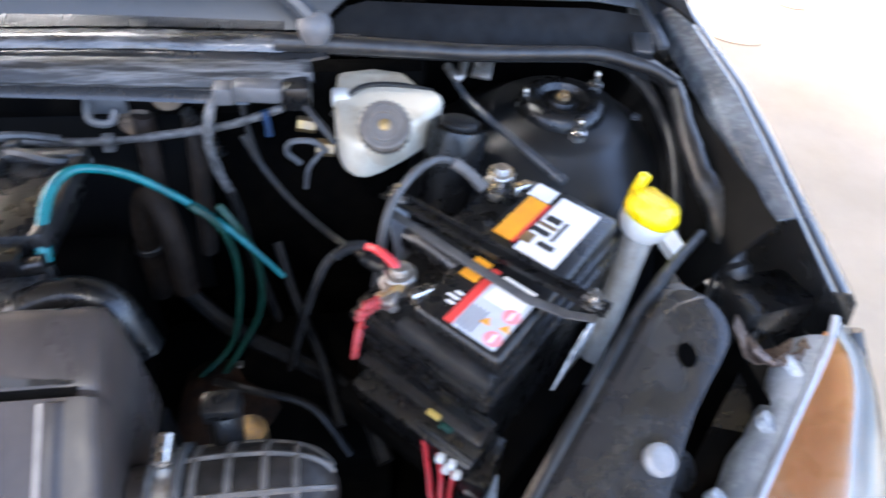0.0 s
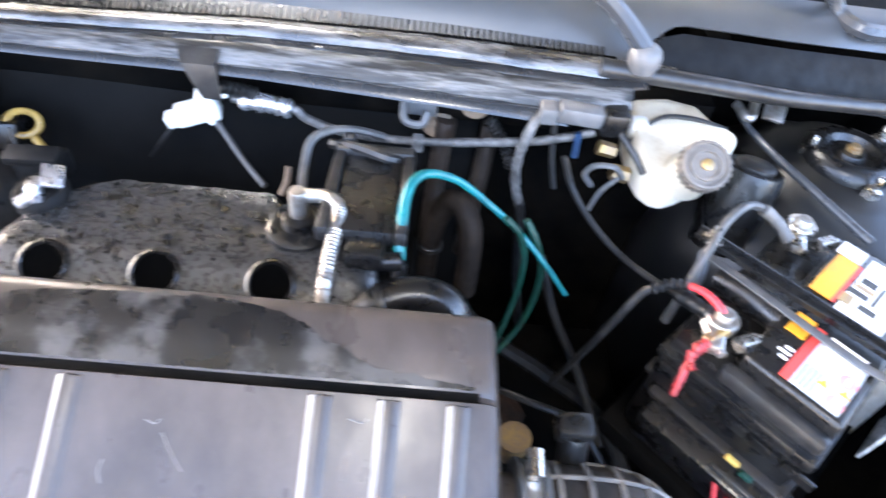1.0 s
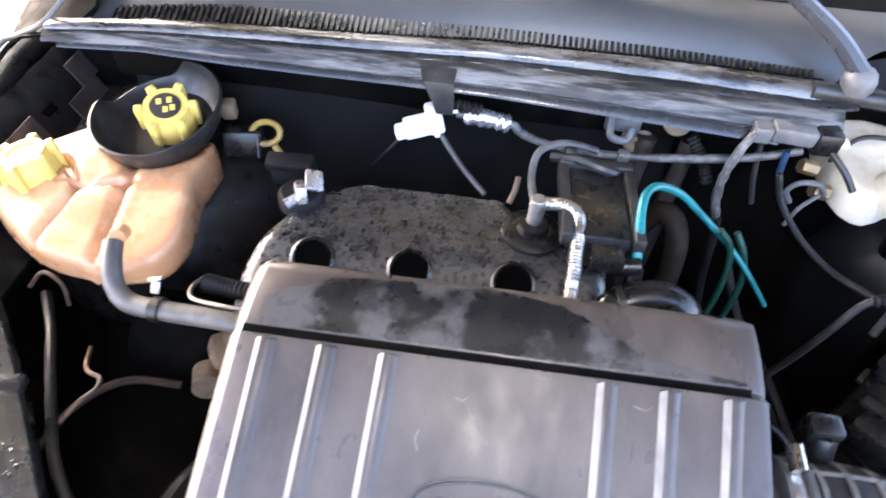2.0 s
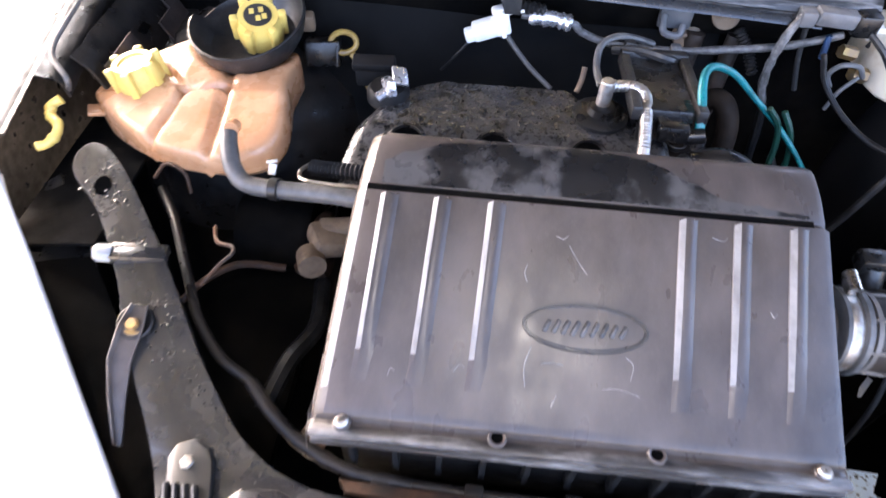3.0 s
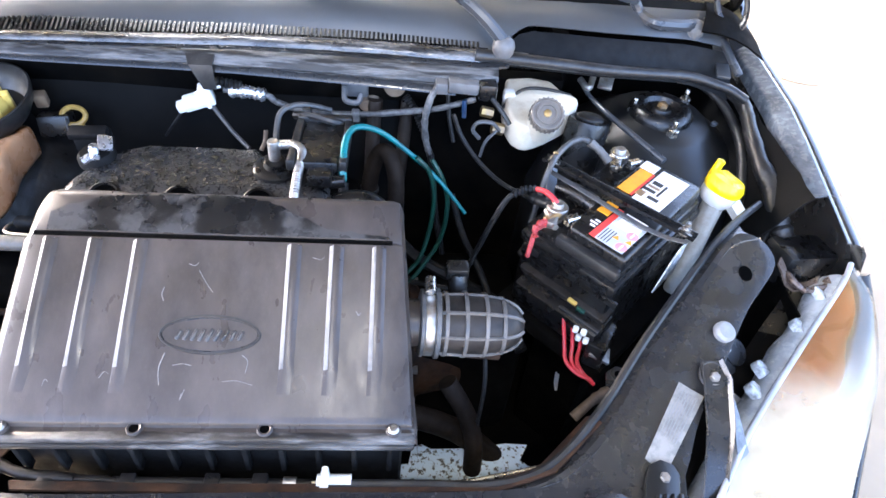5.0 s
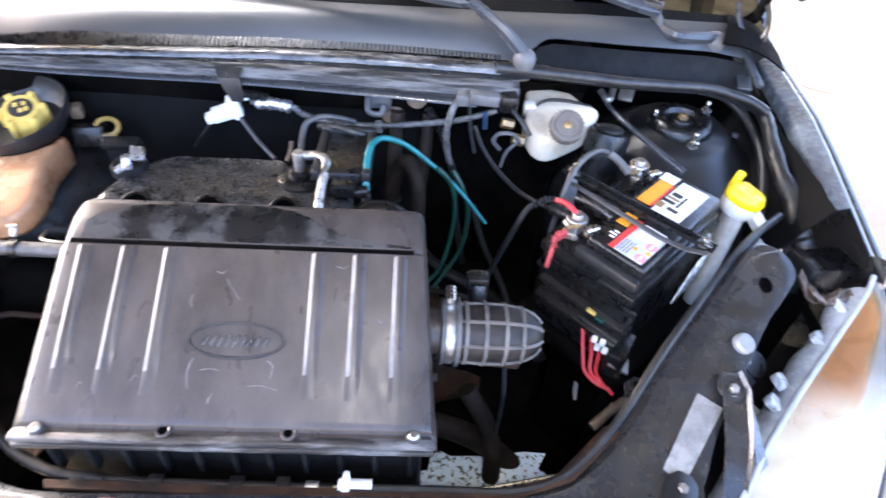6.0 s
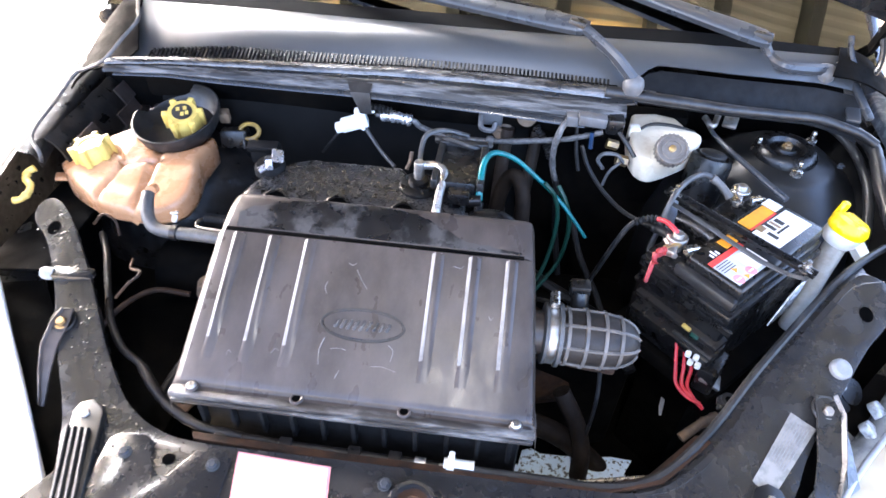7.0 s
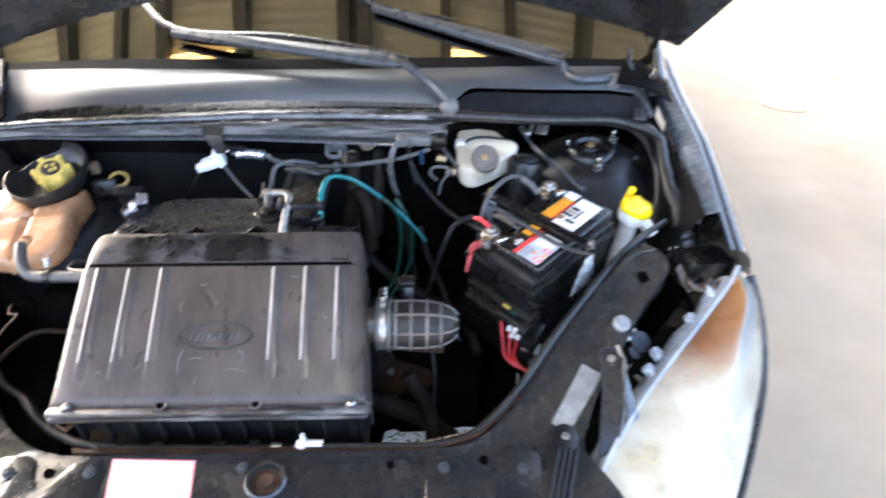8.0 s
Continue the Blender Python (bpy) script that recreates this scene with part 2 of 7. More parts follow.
def faded_reflector(name):
    """Amber at the corner, running unevenly into yellowed silver."""
    m = material(name, (0.84, 0.76, 0.50), 0.3, 0.1, colour2=(0.55, 0.50, 0.32), scale=9, bump=0.08)
    nt = m.node_tree
    b = nt.nodes["Principled BSDF"]
    src = b.inputs["Base Color"].links[0].from_socket
    geo, sep, nz, ad, rp, mx = (nt.nodes.new("ShaderNode" + k) for k in ("NewGeometry", "SeparateXYZ", "TexNoise", "Math", "ValToRGB", "Mix"))
    mx.data_type = "RGBA"
    nz.inputs["Scale"].default_value, nz.inputs["Detail"].default_value = 7.0, 3.0
    nt.links.new(geo.outputs["Position"], sep.inputs[0])
    nt.links.new(geo.outputs["Position"], nz.inputs["Vector"])
    ad.operation = "MULTIPLY_ADD"
    ad.inputs[1].default_value = 0.16
    nt.links.new(nz.outputs["Fac"], ad.inputs[0])
    nt.links.new(sep.outputs["Y"], ad.inputs[2])
    rp.color_ramp.elements[0].position, rp.color_ramp.elements[1].position = 0.135, 0.175
    nt.links.new(ad.outputs[0], rp.inputs["Fac"])
    nt.links.new(rp.outputs["Color"], mx.inputs[0])
    nt.links.new(src, mx.inputs[6])
    mx.inputs[7].default_value = (0.66, 0.25, 0.055, 1)
    nt.links.new(mx.outputs[2], b.inputs["Base Color"])
    return m


FADED = faded_reflector("faded_amber_reflector")


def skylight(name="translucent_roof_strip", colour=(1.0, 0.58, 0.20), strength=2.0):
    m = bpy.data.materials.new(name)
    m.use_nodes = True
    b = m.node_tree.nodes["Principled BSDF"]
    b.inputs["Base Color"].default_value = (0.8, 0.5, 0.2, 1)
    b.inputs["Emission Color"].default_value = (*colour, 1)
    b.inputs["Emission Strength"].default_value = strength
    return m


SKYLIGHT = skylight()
# Emits by itself; added overhead for the glare on the scuttle panel.
GLARESHEET = skylight("added_glare_sheet", (0.95, 0.975, 1.0), 4.0)

# ---- building helpers ----
BASE = {}


def thing(name, label, category, at=(0, 0, 0), group=""):
    ob = new(name)
    ob.location = at
    ob.empty_display_size = 0.05
    BASE[ob.name] = Vector(at)
    return tagged(ob, label, category, group)


def part(name, bm, mat, parent=None, label="", smooth=40):
    """One mesh object from a bmesh in world places; under a parent it keeps the parent's base."""
    me = bpy.data.meshes.new(name)
    at = BASE[parent.name] if parent else Vector()
    bmesh.ops.remove_doubles(bm, verts=bm.verts, dist=1e-6)
    bmesh.ops.recalc_face_normals(bm, faces=bm.faces)
    bmesh.ops.translate(bm, verts=bm.verts, vec=-at)
    for f in bm.faces:
        f.smooth = True
    for e in bm.edges:
        if len(e.link_faces) == 2 and e.calc_face_angle(0) > radians(smooth):
            e.smooth = False
    bm.to_mesh(me)
    bm.free()
    for m in mat if isinstance(mat, (list, tuple)) else (mat,):
        me.materials.append(m)
    ob = new(name, me)
    if parent:
        ob.parent = parent
        BASE[ob.name] = at
    if label:
        ob["label"] = label
    return ob


def structure(name, bm, mat, label, category):
    ob = part(name, bm, mat)
    return tagged(ob, label, category, kind="structure")


def bevel(bm, width, segments=2, angle=30):
    es = [e for e in bm.edges if len(e.link_faces) == 2 and e.calc_face_angle(0) > radians(angle)]
    if es and width:
        bmesh.ops.bevel(bm, geom=es, offset=width, segments=segments, profile=0.5, affect="EDGES", clamp_overlap=True)
    return bm


def join(*bms):
    out = bmesh.new()
    for b in bms:
        me = bpy.data.meshes.new("tmp")
        b.to_mesh(me)
        out.from_mesh(me)
        bpy.data.meshes.remove(me)
        b.free()
    return out


def box(size, m=None, r=0.0, seg=2, taper=1.0):
    bm = bmesh.new()
    bmesh.ops.create_cube(bm, size=1.0)
    for v in bm.verts:
        k = taper if v.co.z > 0 else 1.0
        v.co = Vector((v.co.x * size[0] * k, v.co.y * size[1] * k, v.co.z * size[2]))
    if r:
        bevel(bm, r, seg)
    if m is not None:
        bm.transform(m)
    return bm


def lathe(profile, m=None, n=24, cap=True):
    """profile: (radius, height) pairs, turned about z."""
    bm = bmesh.new()
    rings = []
    for r, h in profile:
        rings.append([bm.verts.new((max(r, 1e-5) * math.cos(2 * math.pi * i / n), max(r, 1e-5) * math.sin(2 * math.pi * i / n), h)) for i in range(n)])
    for a, b in zip(rings, rings[1:]):
        for i in range(n):
            bm.faces.new((a[i], a[(i + 1) % n], b[(i + 1) % n], b[i]))
    if cap:
        bm.faces.new(rings[0][::-1])
        bm.faces.new(rings[-1])
    if m is not None:
        bm.transform(m)
    return bm


def aim(p0, p1):
    """A pose at p0 whose z axis points to p1."""
    d = Vector(p1) - Vector(p0)
    return Matrix.Translation(p0) @ d.to_track_quat("Z", "Y").to_matrix().to_4x4()


def rod(p0, p1, r0, r1=None, n=16, b=0.0):
    length = (Vector(p1) - Vector(p0)).length
    r1 = r0 if r1 is None else r1
    prof = [(r0 - b, 0), (r0, b), (r1, length - b), (r1 - b, length)] if b else [(r0, 0), (r1, length)]
    return lathe(prof, aim(p0, p1), n)


def spline(points, steps=6):
    """A smooth run through the points."""
    p = [Vector(a) for a in points]
    p = [2 * p[0] - p[1]] + p + [2 * p[-1] - p[-2]]
    out = []
    for i in range(1, len(p) - 2):
        for k in range(steps):
            t = k / steps
            a, b, c, d = p[i - 1], p[i], p[i + 1], p[i + 2]
            out.append(0.5 * (2 * b + (c - a) * t + (2 * a - 5 * b + 4 * c - d) * t * t + (3 * b - a - 3 * c + d) * t ** 3))
    out.append(p[-2])
    return out


def tube(points, r, n=10, steps=6, ridges=0.0, pitch=0.006, lumps=0.0):
    """A round tube along a smooth run; ridges makes it corrugated, lumps uneven."""
    run = spline(points, steps)
    if ridges:
        fine = []
        for a, b in zip(run, run[1:]):
            k = max(1, round((b - a).length / (pitch / 2)))
            fine += [a.lerp(b, i / k) for i in range(k)]
        run = fine + [run[-1]]
    bm = bmesh.new()
    side = Vector((0.31, 0.17, 0.93)).normalized()
    rings = []
    rnd = random.Random(len(points) * 7 + int(abs(points[0][0]) * 1000))
    for i, c in enumerate(run):
        d = (run[min(i + 1, len(run) - 1)] - run[max(i - 1, 0)]).normalized()
        side = (side - d * side.dot(d)).normalized()
        up = d.cross(side)
        rr = (r[0] + (r[1] - r[0]) * i / (len(run) - 1)) if isinstance(r, tuple) else r
        if ridges:
            rr += ridges * (0.5 if i % 2 else -0.5)
        if lumps:
            rr *= 1 + lumps * (rnd.random() - 0.5)
        rings.append([bm.verts.new(c + rr * (side * math.cos(2 * math.pi * k / n) + up * math.sin(2 * math.pi * k / n))) for k in range(n)])
    for a, b in zip(rings, rings[1:]):
        for k in range(n):
            bm.faces.new((a[k], a[(k + 1) % n], b[(k + 1) % n], b[k]))
    bm.faces.new(rings[0][::-1])
    bm.faces.new(rings[-1])
    return bm


def strip(sections, thick=0.0, closed=False):
    """A sheet lofted through runs of points of equal number; thick gives it a body along its normals."""
    bm = bmesh.new()
    rows = [[bm.verts.new(p) for p in s] for s in sections]
    for a, b in zip(rows, rows[1:]):
        for i in range(len(a) - 1 + closed):
            j = (i + 1) % len(a)
            bm.faces.new((a[i], a[j], b[j], b[i]))
    bmesh.ops.recalc_face_normals(bm, faces=bm.faces)
    if thick:
        bmesh.ops.solidify(bm, geom=bm.faces[:], thickness=thick)
    return bm


def prism(outline, z0, z1, r=0.0, seg=2, m=None):
    """An upright body over an outline; z0 and z1 may be functions of x, y."""
    f0 = z0 if callable(z0) else (lambda x, y: z0)
    f1 = z1 if callable(z1) else (lambda x, y: z1)
    bm = bmesh.new()
    lo = [bm.verts.new((x, y, f0(x, y))) for x, y in outline]
    hi = [bm.verts.new((x, y, f1(x, y))) for x, y in outline]
    n = len(outline)
    bm.faces.new(lo[::-1])
    top = bm.faces.new(hi)
    for i in range(n):
        bm.faces.new((lo[i], lo[(i + 1) % n], hi[(i + 1) % n], hi[i]))
    bmesh.ops.recalc_face_normals(bm, faces=bm.faces)
    if r:
        bevel(bm, r, seg, 25)
    if m is not None:
        bm.transform(m)
    return bm


def hexbolt(p, n=(0, 0, 1), r=0.007, h=0.005, washer=0.011):
    """A hexagon head on a washer, at p along n."""
    m = aim(p, Vector(p) + Vector(n))
    a = lathe([(washer, 0), (washer, 0.0012), (washer * 0.95, 0.0018)], m, 20)
    b = lathe([(r, 0.0018), (r, h), (r * 0.82, h + 0.0015)], m, 6)
    return join(a, b)

# ---- the large structure: shed, floor, car body ----
def flat(x0, x1, y0, y1, z, t=0.02):
    return box((x1 - x0, y1 - y0, t), pose((x0 + x1) / 2, (y0 + y1) / 2, z - t / 2))


structure("ground", flat(-60, 60, -60, 60, 0.0, 0.05), CONCRETE, "pale dusty concrete floor of an open shed", "floor")
structure("ceiling", strip([[(x, -1.75 + 0.019 * i, 4.10 + 0.010 * math.sin(i * math.pi / 2 + 0.6)) for x in (-5.6, -2.0, 0.8, 3.4)] for i in range(524)], 0.004), ROOF, "olive brown corrugated sheet roof of the shed", "roof")


def roof_beams():
    bms = [box((0.09, 9.0, 0.16), pose(x, 2.75, 4.005)) for x in (-4.85, -4.45, -4.05, -3.4, -2.7, -2.15, -1.68, -1.04, -0.31, -0.17, 0.42, 1.05, 1.7, 2.4, 3.1)]
    return join(*bms)


structure("trim", roof_beams(), BEAM, "dark beams under the shed roof", "beam")
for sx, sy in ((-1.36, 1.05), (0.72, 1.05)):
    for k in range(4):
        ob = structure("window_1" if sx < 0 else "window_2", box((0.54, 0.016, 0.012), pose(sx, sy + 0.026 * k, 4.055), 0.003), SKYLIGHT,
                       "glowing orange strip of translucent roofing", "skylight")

# Unseen glowing sheet, placed where the cowl mirrors the roof.
structure("added_glow_sheet", strip([[(x, 1.95 + 0.019 * i, 4.075 + 0.008 * math.sin(i * math.pi / 2 + 0.6)) for x in (-3.2, -2.0, -0.85)] for i in range(72)], 0.003), GLARESHEET, "unseen glowing roof sheet added to put glare on the cowl", "skylight")
lampf = thing("pendant_lamp", "small dark pendant lamp holder on a cord under the shed roof", "lamp", (0.06, -0.85, 2.5))
part("holder", lathe([(0.03, 0.0), (0.034, 0.02), (0.034, 0.07), (0.02, 0.09), (0.008, 0.1)], pose(0.06, -0.85, 2.505), 20), BLACK, lampf)
part("cord", rod((0.06, -0.85, 2.6), (0.06, -0.85, 4.07), 0.004, n=8), BLACK, lampf)

# floor stains
for px_, py_, a, b_, rz in ((2.08, 2.39, 0.11, 0.05, -20), (2.54, 2.71, 0.06, 0.022, -25)):
    stain = lathe([(1.0, 0.0), (1.0, 0.003)], pose(px_, py_, 0.001, 0, 0, rz) @ Matrix.Diagonal((a, b_, 1, 1)), 20)
    structure("floor", stain, material("oil_stain", (0.45, 0.33, 0.21), 0.7, colour2=(0.53, 0.40, 0.26), scale=20), "dark oil stain on the concrete", "stain")

car = thing("car", "black hatchback with its bonnet propped open and a dirty engine bay", "car", (0, 0.4, 0.0))


def panel_z(x, y):
    return 0.733 + 0.345 * max(0.0, y + 0.03) - 0.05 * max(0.0, -y - 0.1)


def side_outline(s):
    half = [(0.25, -0.034), (0.33, -0.012), (0.40, 0.05), (0.47, 0.142), (0.561, 0.245), (0.602, 0.287), (0.625, 0.302), (0.651, 0.295),
            (0.666, 0.272), (0.66, 0.245), (0.61, 0.19), (0.565, 0.125), (0.515, 0.055), (0.488, 0.0), (0.475, -0.04), (0.47, -0.2)]
    return [(s * x, y) for x, y in half]


def slam_panel():
    left = [(-0.25, -0.038), (-0.31, -0.036), (-0.352, -0.026), (-0.386, -0.010), (-0.418, 0.016), (-0.469, 0.080), (-0.522, 0.160), (-0.580, 0.238), (-0.610, 0.272), (-0.632, 0.288), (-0.65, 0.288),
            (-0.66, 0.272), (-0.652, 0.248), (-0.622, 0.222), (-0.592, 0.178), (-0.565, 0.13), (-0.548, 0.088), (-0.505, 0.015), (-0.482, -0.03), (-0.452, -0.10), (-0.42, -0.2)]
    out = [(0.0, -0.036)] + side_outline(1) + left[::-1]
    out = [(p.x, p.y) for p in spline([(x, y, 0) for x, y in out], 3)]
    bm = prism(out, lambda x, y: panel_z(x, y) - 0.03, panel_z)
    for cut in (-0.1, -0.03, 0.02, 0.07, 0.12, 0.18, 0.23, 0.26):
        bmesh.ops.bisect_plane(bm, geom=bm.verts[:] + bm.edges[:] + bm.faces[:], plane_co=(0, cut, 0), plane_no=(0, 1, 0))
    # a pressed crease along the arm beside the battery
    for p, q in (((0.40, 0.05), (0.585, 0.272)),):
        p, q = Vector((*p, 0)), Vector((*q, 0))
        n = (q - p).cross(Vector((0, 0, 1))).normalized() * (1 if p.x > 0 else -1)
        for d in (0.022, 0.034, 0.05):
            arm = [f for f in bm.faces if f.calc_center_median().x * p.x > 0.13 * abs(p.x) * 2 and f.calc_center_median().y > -0.03]
            geom = list({v for f in arm for v in f.verts}) + list({e for f in arm for e in f.edges}) + arm
            bmesh.ops.bisect_plane(bm, geom=geom, plane_co=p + n * d, plane_no=n)
        for v in bm.verts:
            if v.co.x * p.x > 0 and 0.015 < v.co.y < 0.265:
                d = (v.co - p).dot(n)
                v.co.z += 0.003 * max(0.0, min(d / 0.022, 1.0, (0.05 - d) / 0.016)) * max(0.0, min(1, (v.co.y + 0.01) / 0.06, (0.235 - v.co.y) / 0.05))
    return bevel(bm, 0.006, 3, 40)


part("front_panel", slam_panel(), PANEL, car, "black painted front cross panel with water drops")

# bay shade put into near-black colour below: radiator, engine bay sides, undertray with an open gap
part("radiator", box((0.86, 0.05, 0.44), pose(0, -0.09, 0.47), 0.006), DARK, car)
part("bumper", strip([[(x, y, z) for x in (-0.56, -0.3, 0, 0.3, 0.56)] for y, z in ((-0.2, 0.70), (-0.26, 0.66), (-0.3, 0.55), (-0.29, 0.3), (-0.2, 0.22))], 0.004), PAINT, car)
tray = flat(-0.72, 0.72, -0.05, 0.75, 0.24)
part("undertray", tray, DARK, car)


def inner_wing(s):
    prof = [(0.70, 0.22), (0.70, 0.70), (0.695, 0.775), (0.706, 0.79), (0.718, 0.81), (0.728, 0.83), (0.738, 0.85), (0.745, 0.86), (0.758, 0.872)]
    return strip([[((0.038 if s < 0 else 0.0) + s * (x + 0.015 * (y - 0.5) + 0.005 * noise.noise(Vector((y * 22, z * 25, s)))), y, z + 0.004 * noise.noise(Vector((y * 25, z * 30, 3 + s)))) for x, z in prof] for y in [(0.36 if s > 0 else 0.41) + (0.0295 if s > 0 else 0.027) * i for i in range(21)]], 0.004)


for s in (1, -1):
    # Added dark sheet, hides bright floor below the gap.
    part("filler_panel", flat(*((0.45, 0.70, 0.08) if s > 0 else (-0.70, -0.42, 0.0)), 0.5, 0.58), DARK, car)
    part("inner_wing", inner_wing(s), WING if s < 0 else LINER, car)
# Two more dark sheets added to block the view onto bright ground.
part("filler_liner", strip([[(0.722 + 0.004 * math.sin(y * 60), y, z) for z in (0.22, 0.4, 0.6, 0.72, 0.765)] for y in (0.20, 0.27, 0.33, 0.38, 0.41)], 0.003), DARK, car)
part("filler_liner", strip([[(-0.703 - 0.004 * math.sin(y * 60), y, z) for z in (0.22, 0.4, 0.6, 0.70, 0.725)] for y in (0.12, 0.2, 0.27, 0.33, 0.38, 0.42, 0.44)], 0.003), DARK, car)


def fender(s, c0, c1, first=0):
    rows = []
    for y in (0.285, 0.315, 0.345, 0.38, 0.42, 0.5, 0.6, 0.7, 0.8, 0.88, 0.958):
        k = min(1.0, max(0.0, (y - 0.2) / 0.35))
        dx = -0.035 * (1 - k) + 0.03 * max(0, y - 0.5)
        dz = -0.045 * (1 - k) + 0.05 * max(0, y - 0.5) + 0.08 * max(0, y - 0.82)
        rows.append([(s * (x + dx) + (0.032 + 0.05 * max(0, y - 0.6) if s < 0 else 0.006), y, z + dz) for x, z in ((0.768, 0.855), (0.771, 0.874), (0.776, 0.879), (0.803, 0.884), (0.809, 0.883), (0.812, 0.880), (0.818, 0.8815), (0.832, 0.876), (0.845, 0.86), (0.858, 0.82), (0.868, 0.72), (0.87, 0.6))[c0:c1]])
    return strip(rows[first:], 0.003)


for s in (1, -1):
    # Near flange coloured as if mirroring sky; far side darkened to mirror none.
    part("fender_flange", fender(s, 0, 4, 3), FLANGE if s > 0 else WING, car, "inner flange of the wing, sky reflection in its blue-grey colour" if s > 0 else "inner flange of the far wing, darker copy without sky reflection")
    part("fender", fender(s, 3, 12), PAINT if s > 0 else WING, car, "black painted front wing, a darker brown copy on the far side")

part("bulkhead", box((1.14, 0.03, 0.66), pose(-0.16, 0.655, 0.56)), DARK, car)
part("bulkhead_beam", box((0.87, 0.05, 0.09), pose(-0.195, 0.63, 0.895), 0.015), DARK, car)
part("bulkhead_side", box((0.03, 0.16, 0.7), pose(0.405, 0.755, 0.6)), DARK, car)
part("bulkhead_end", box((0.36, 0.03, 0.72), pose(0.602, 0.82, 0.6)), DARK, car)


SATIN = material("satin_black_paint", (0.006, 0.0065, 0.007), 0.36, colour2=(0.010, 0.0105, 0.011), scale=7, bump=0.03, bump_scale=200, rough_var=0.04)


def strut_tower(s):
    prof = [(0.03, 0.852), (0.052, 0.853), (0.06, 0.847), (0.085, 0.846), (0.095, 0.838), (0.115, 0.822), (0.15, 0.80), (0.19, 0.76), (0.215, 0.68), (0.22, 0.3)]
    return lathe(prof, pose(s * 0.592, 0.615, 0), 40)


for s in (1, -1):
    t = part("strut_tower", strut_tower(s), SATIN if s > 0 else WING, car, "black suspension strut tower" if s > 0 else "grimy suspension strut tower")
    if s < 0:
        t.location.z -= 0.035
        continue
    part("strut_cap", lathe([(0.058, 0.846), (0.057, 0.858), (0.050, 0.866), (0.042, 0.868), (0.034, 0.866), (0.029, 0.858), (0.020, 0.857), (0.017, 0.864), (0.0, 0.866)], pose(s * 0.592, 0.615, 0), 36), BLACK, t)
    part("strut_nut", lathe([(0.010, 0.862), (0.010, 0.869), (0.0055, 0.870), (0.0055, 0.873)], pose(s * 0.592, 0.615, 0), 6), BRASS, t)
    for nx, ny in ((0.543, 0.622), (0.652, 0.66), (0.596, 0.551)):
        part("stud", join(lathe([(0.0105, 0.845), (0.0105, 0.857), (0.009, 0.858)], pose(s * nx, ny, 0), 6), lathe([(0.0045, 0.857), (0.0045, 0.873), (0.0035, 0.875)], pose(s * nx, ny, 0), 12)), STEEL, t, "bright steel stud with nut")


def spread(xs, ys, x):
    return float(np.interp(x, xs, ys))


BX = (-0.70, -0.635, -0.536, -0.436, -0.334, -0.233, -0.13, 0.07, 0.249, 0.348, 0.47, 0.633, 0.705, 0.735)
BY = (0.53, 0.538, 0.558, 0.57, 0.578, 0.586, 0.597, 0.60, 0.598, 0.597, 0.606, 0.637, 0.628, 0.612)
BZ = (0.958, 0.962, 0.962, 0.962, 0.962, 0.962, 0.962, 0.962, 0.959, 0.953, 0.94, 0.92, 0.905, 0.893)
BW = (0.3, 0.35, 0.42, 0.55, 0.62, 0.68, 0.78, 0.92, 1.0, 0.35, 0.3, 0.3, 0.3, 0.3)


def beam_strip(profile, xs, thick=0.003, rough=0.0):
    rows = []
    for dy, dz in profile:
        rows.append([(x, spread(BX, BY, x) + (dy + rough * noise.noise(Vector((x * 40, dy * 300, 1)))) * (spread(BX, BW, x) if dy < 0 else 1), spread(BX, BZ, x) + dz * spread(BX, BW, x) + rough * 0.6 * noise.noise(Vector((x * 55, dy * 300, 4)))) for x in xs])
    return strip(rows, thick)


FINE = [-0.645 + 0.00864 * i for i in range(161)]
part("scuttle_edge", beam_strip(((0.022, -0.013), (0.018, -0.004), (0.01, 0.0), (0.0, 0.001), (-0.008, -0.001), (-0.013, -0.006), (-0.0145, -0.011)), FINE[:114], 0.003, 0.0012), EDGE, car, "chipped top edge of the scuttle, caught light in its grey")
part("scuttle_channel", beam_strip(((-0.012, -0.0115), (-0.022, -0.013), (-0.026, -0.016), (-0.027, -0.02)), FINE[:110], 0.002, 0.0018), PANEL, car, "dirty dark channel in the scuttle")
part("scuttle_flange", beam_strip(((-0.0255, -0.015), (-0.031, -0.0165), (-0.04, -0.023), (-0.047, -0.031), (-0.05, -0.036), (-0.046, -0.042)), FINE[:108], 0.003, 0.002), WORN, car, "scraped flange of the scuttle")
part("scuttle_lip", beam_strip(((-0.044, -0.04), (-0.056, -0.047), (-0.058, -0.051), (-0.045, -0.055)), FINE[2:100], 0.002), PANEL, car)
part("bonnet_seal", tube([(x, spread(BX, BY, x) - 0.006, spread(BX, BZ, x) - 0.003) for x in (0.24, 0.29, 0.35, 0.41, 0.47, 0.55, 0.63, 0.68, 0.71, 0.735)], (0.011, 0.008), 10), RUBBER, car, "black rubber bonnet seal")


def foot_y(x):
    return 0.705 + 0.05 * abs(x) ** 2


def cowl_panel(xs, w0, w1, drop):
    rows = []
    for k in range(9):
        rows.append([(x, (spread(BX, BY, x) + 0.02) * (1 - w) + foot_y(x) * w, (spread(BX, BZ, x) - 0.014) * (1 - w) + (1.003 - 0.03 * max(0, abs(x) - 0.4)) * w + (0.0165 - 0.20 * max(0.0, -x - 0.25) ** 2) * math.sin(math.pi * w) - drop) for x in xs for w in (w0(x) + (w1(x) - w0(x)) * k / 8,)])
    return strip(rows, 0.003)


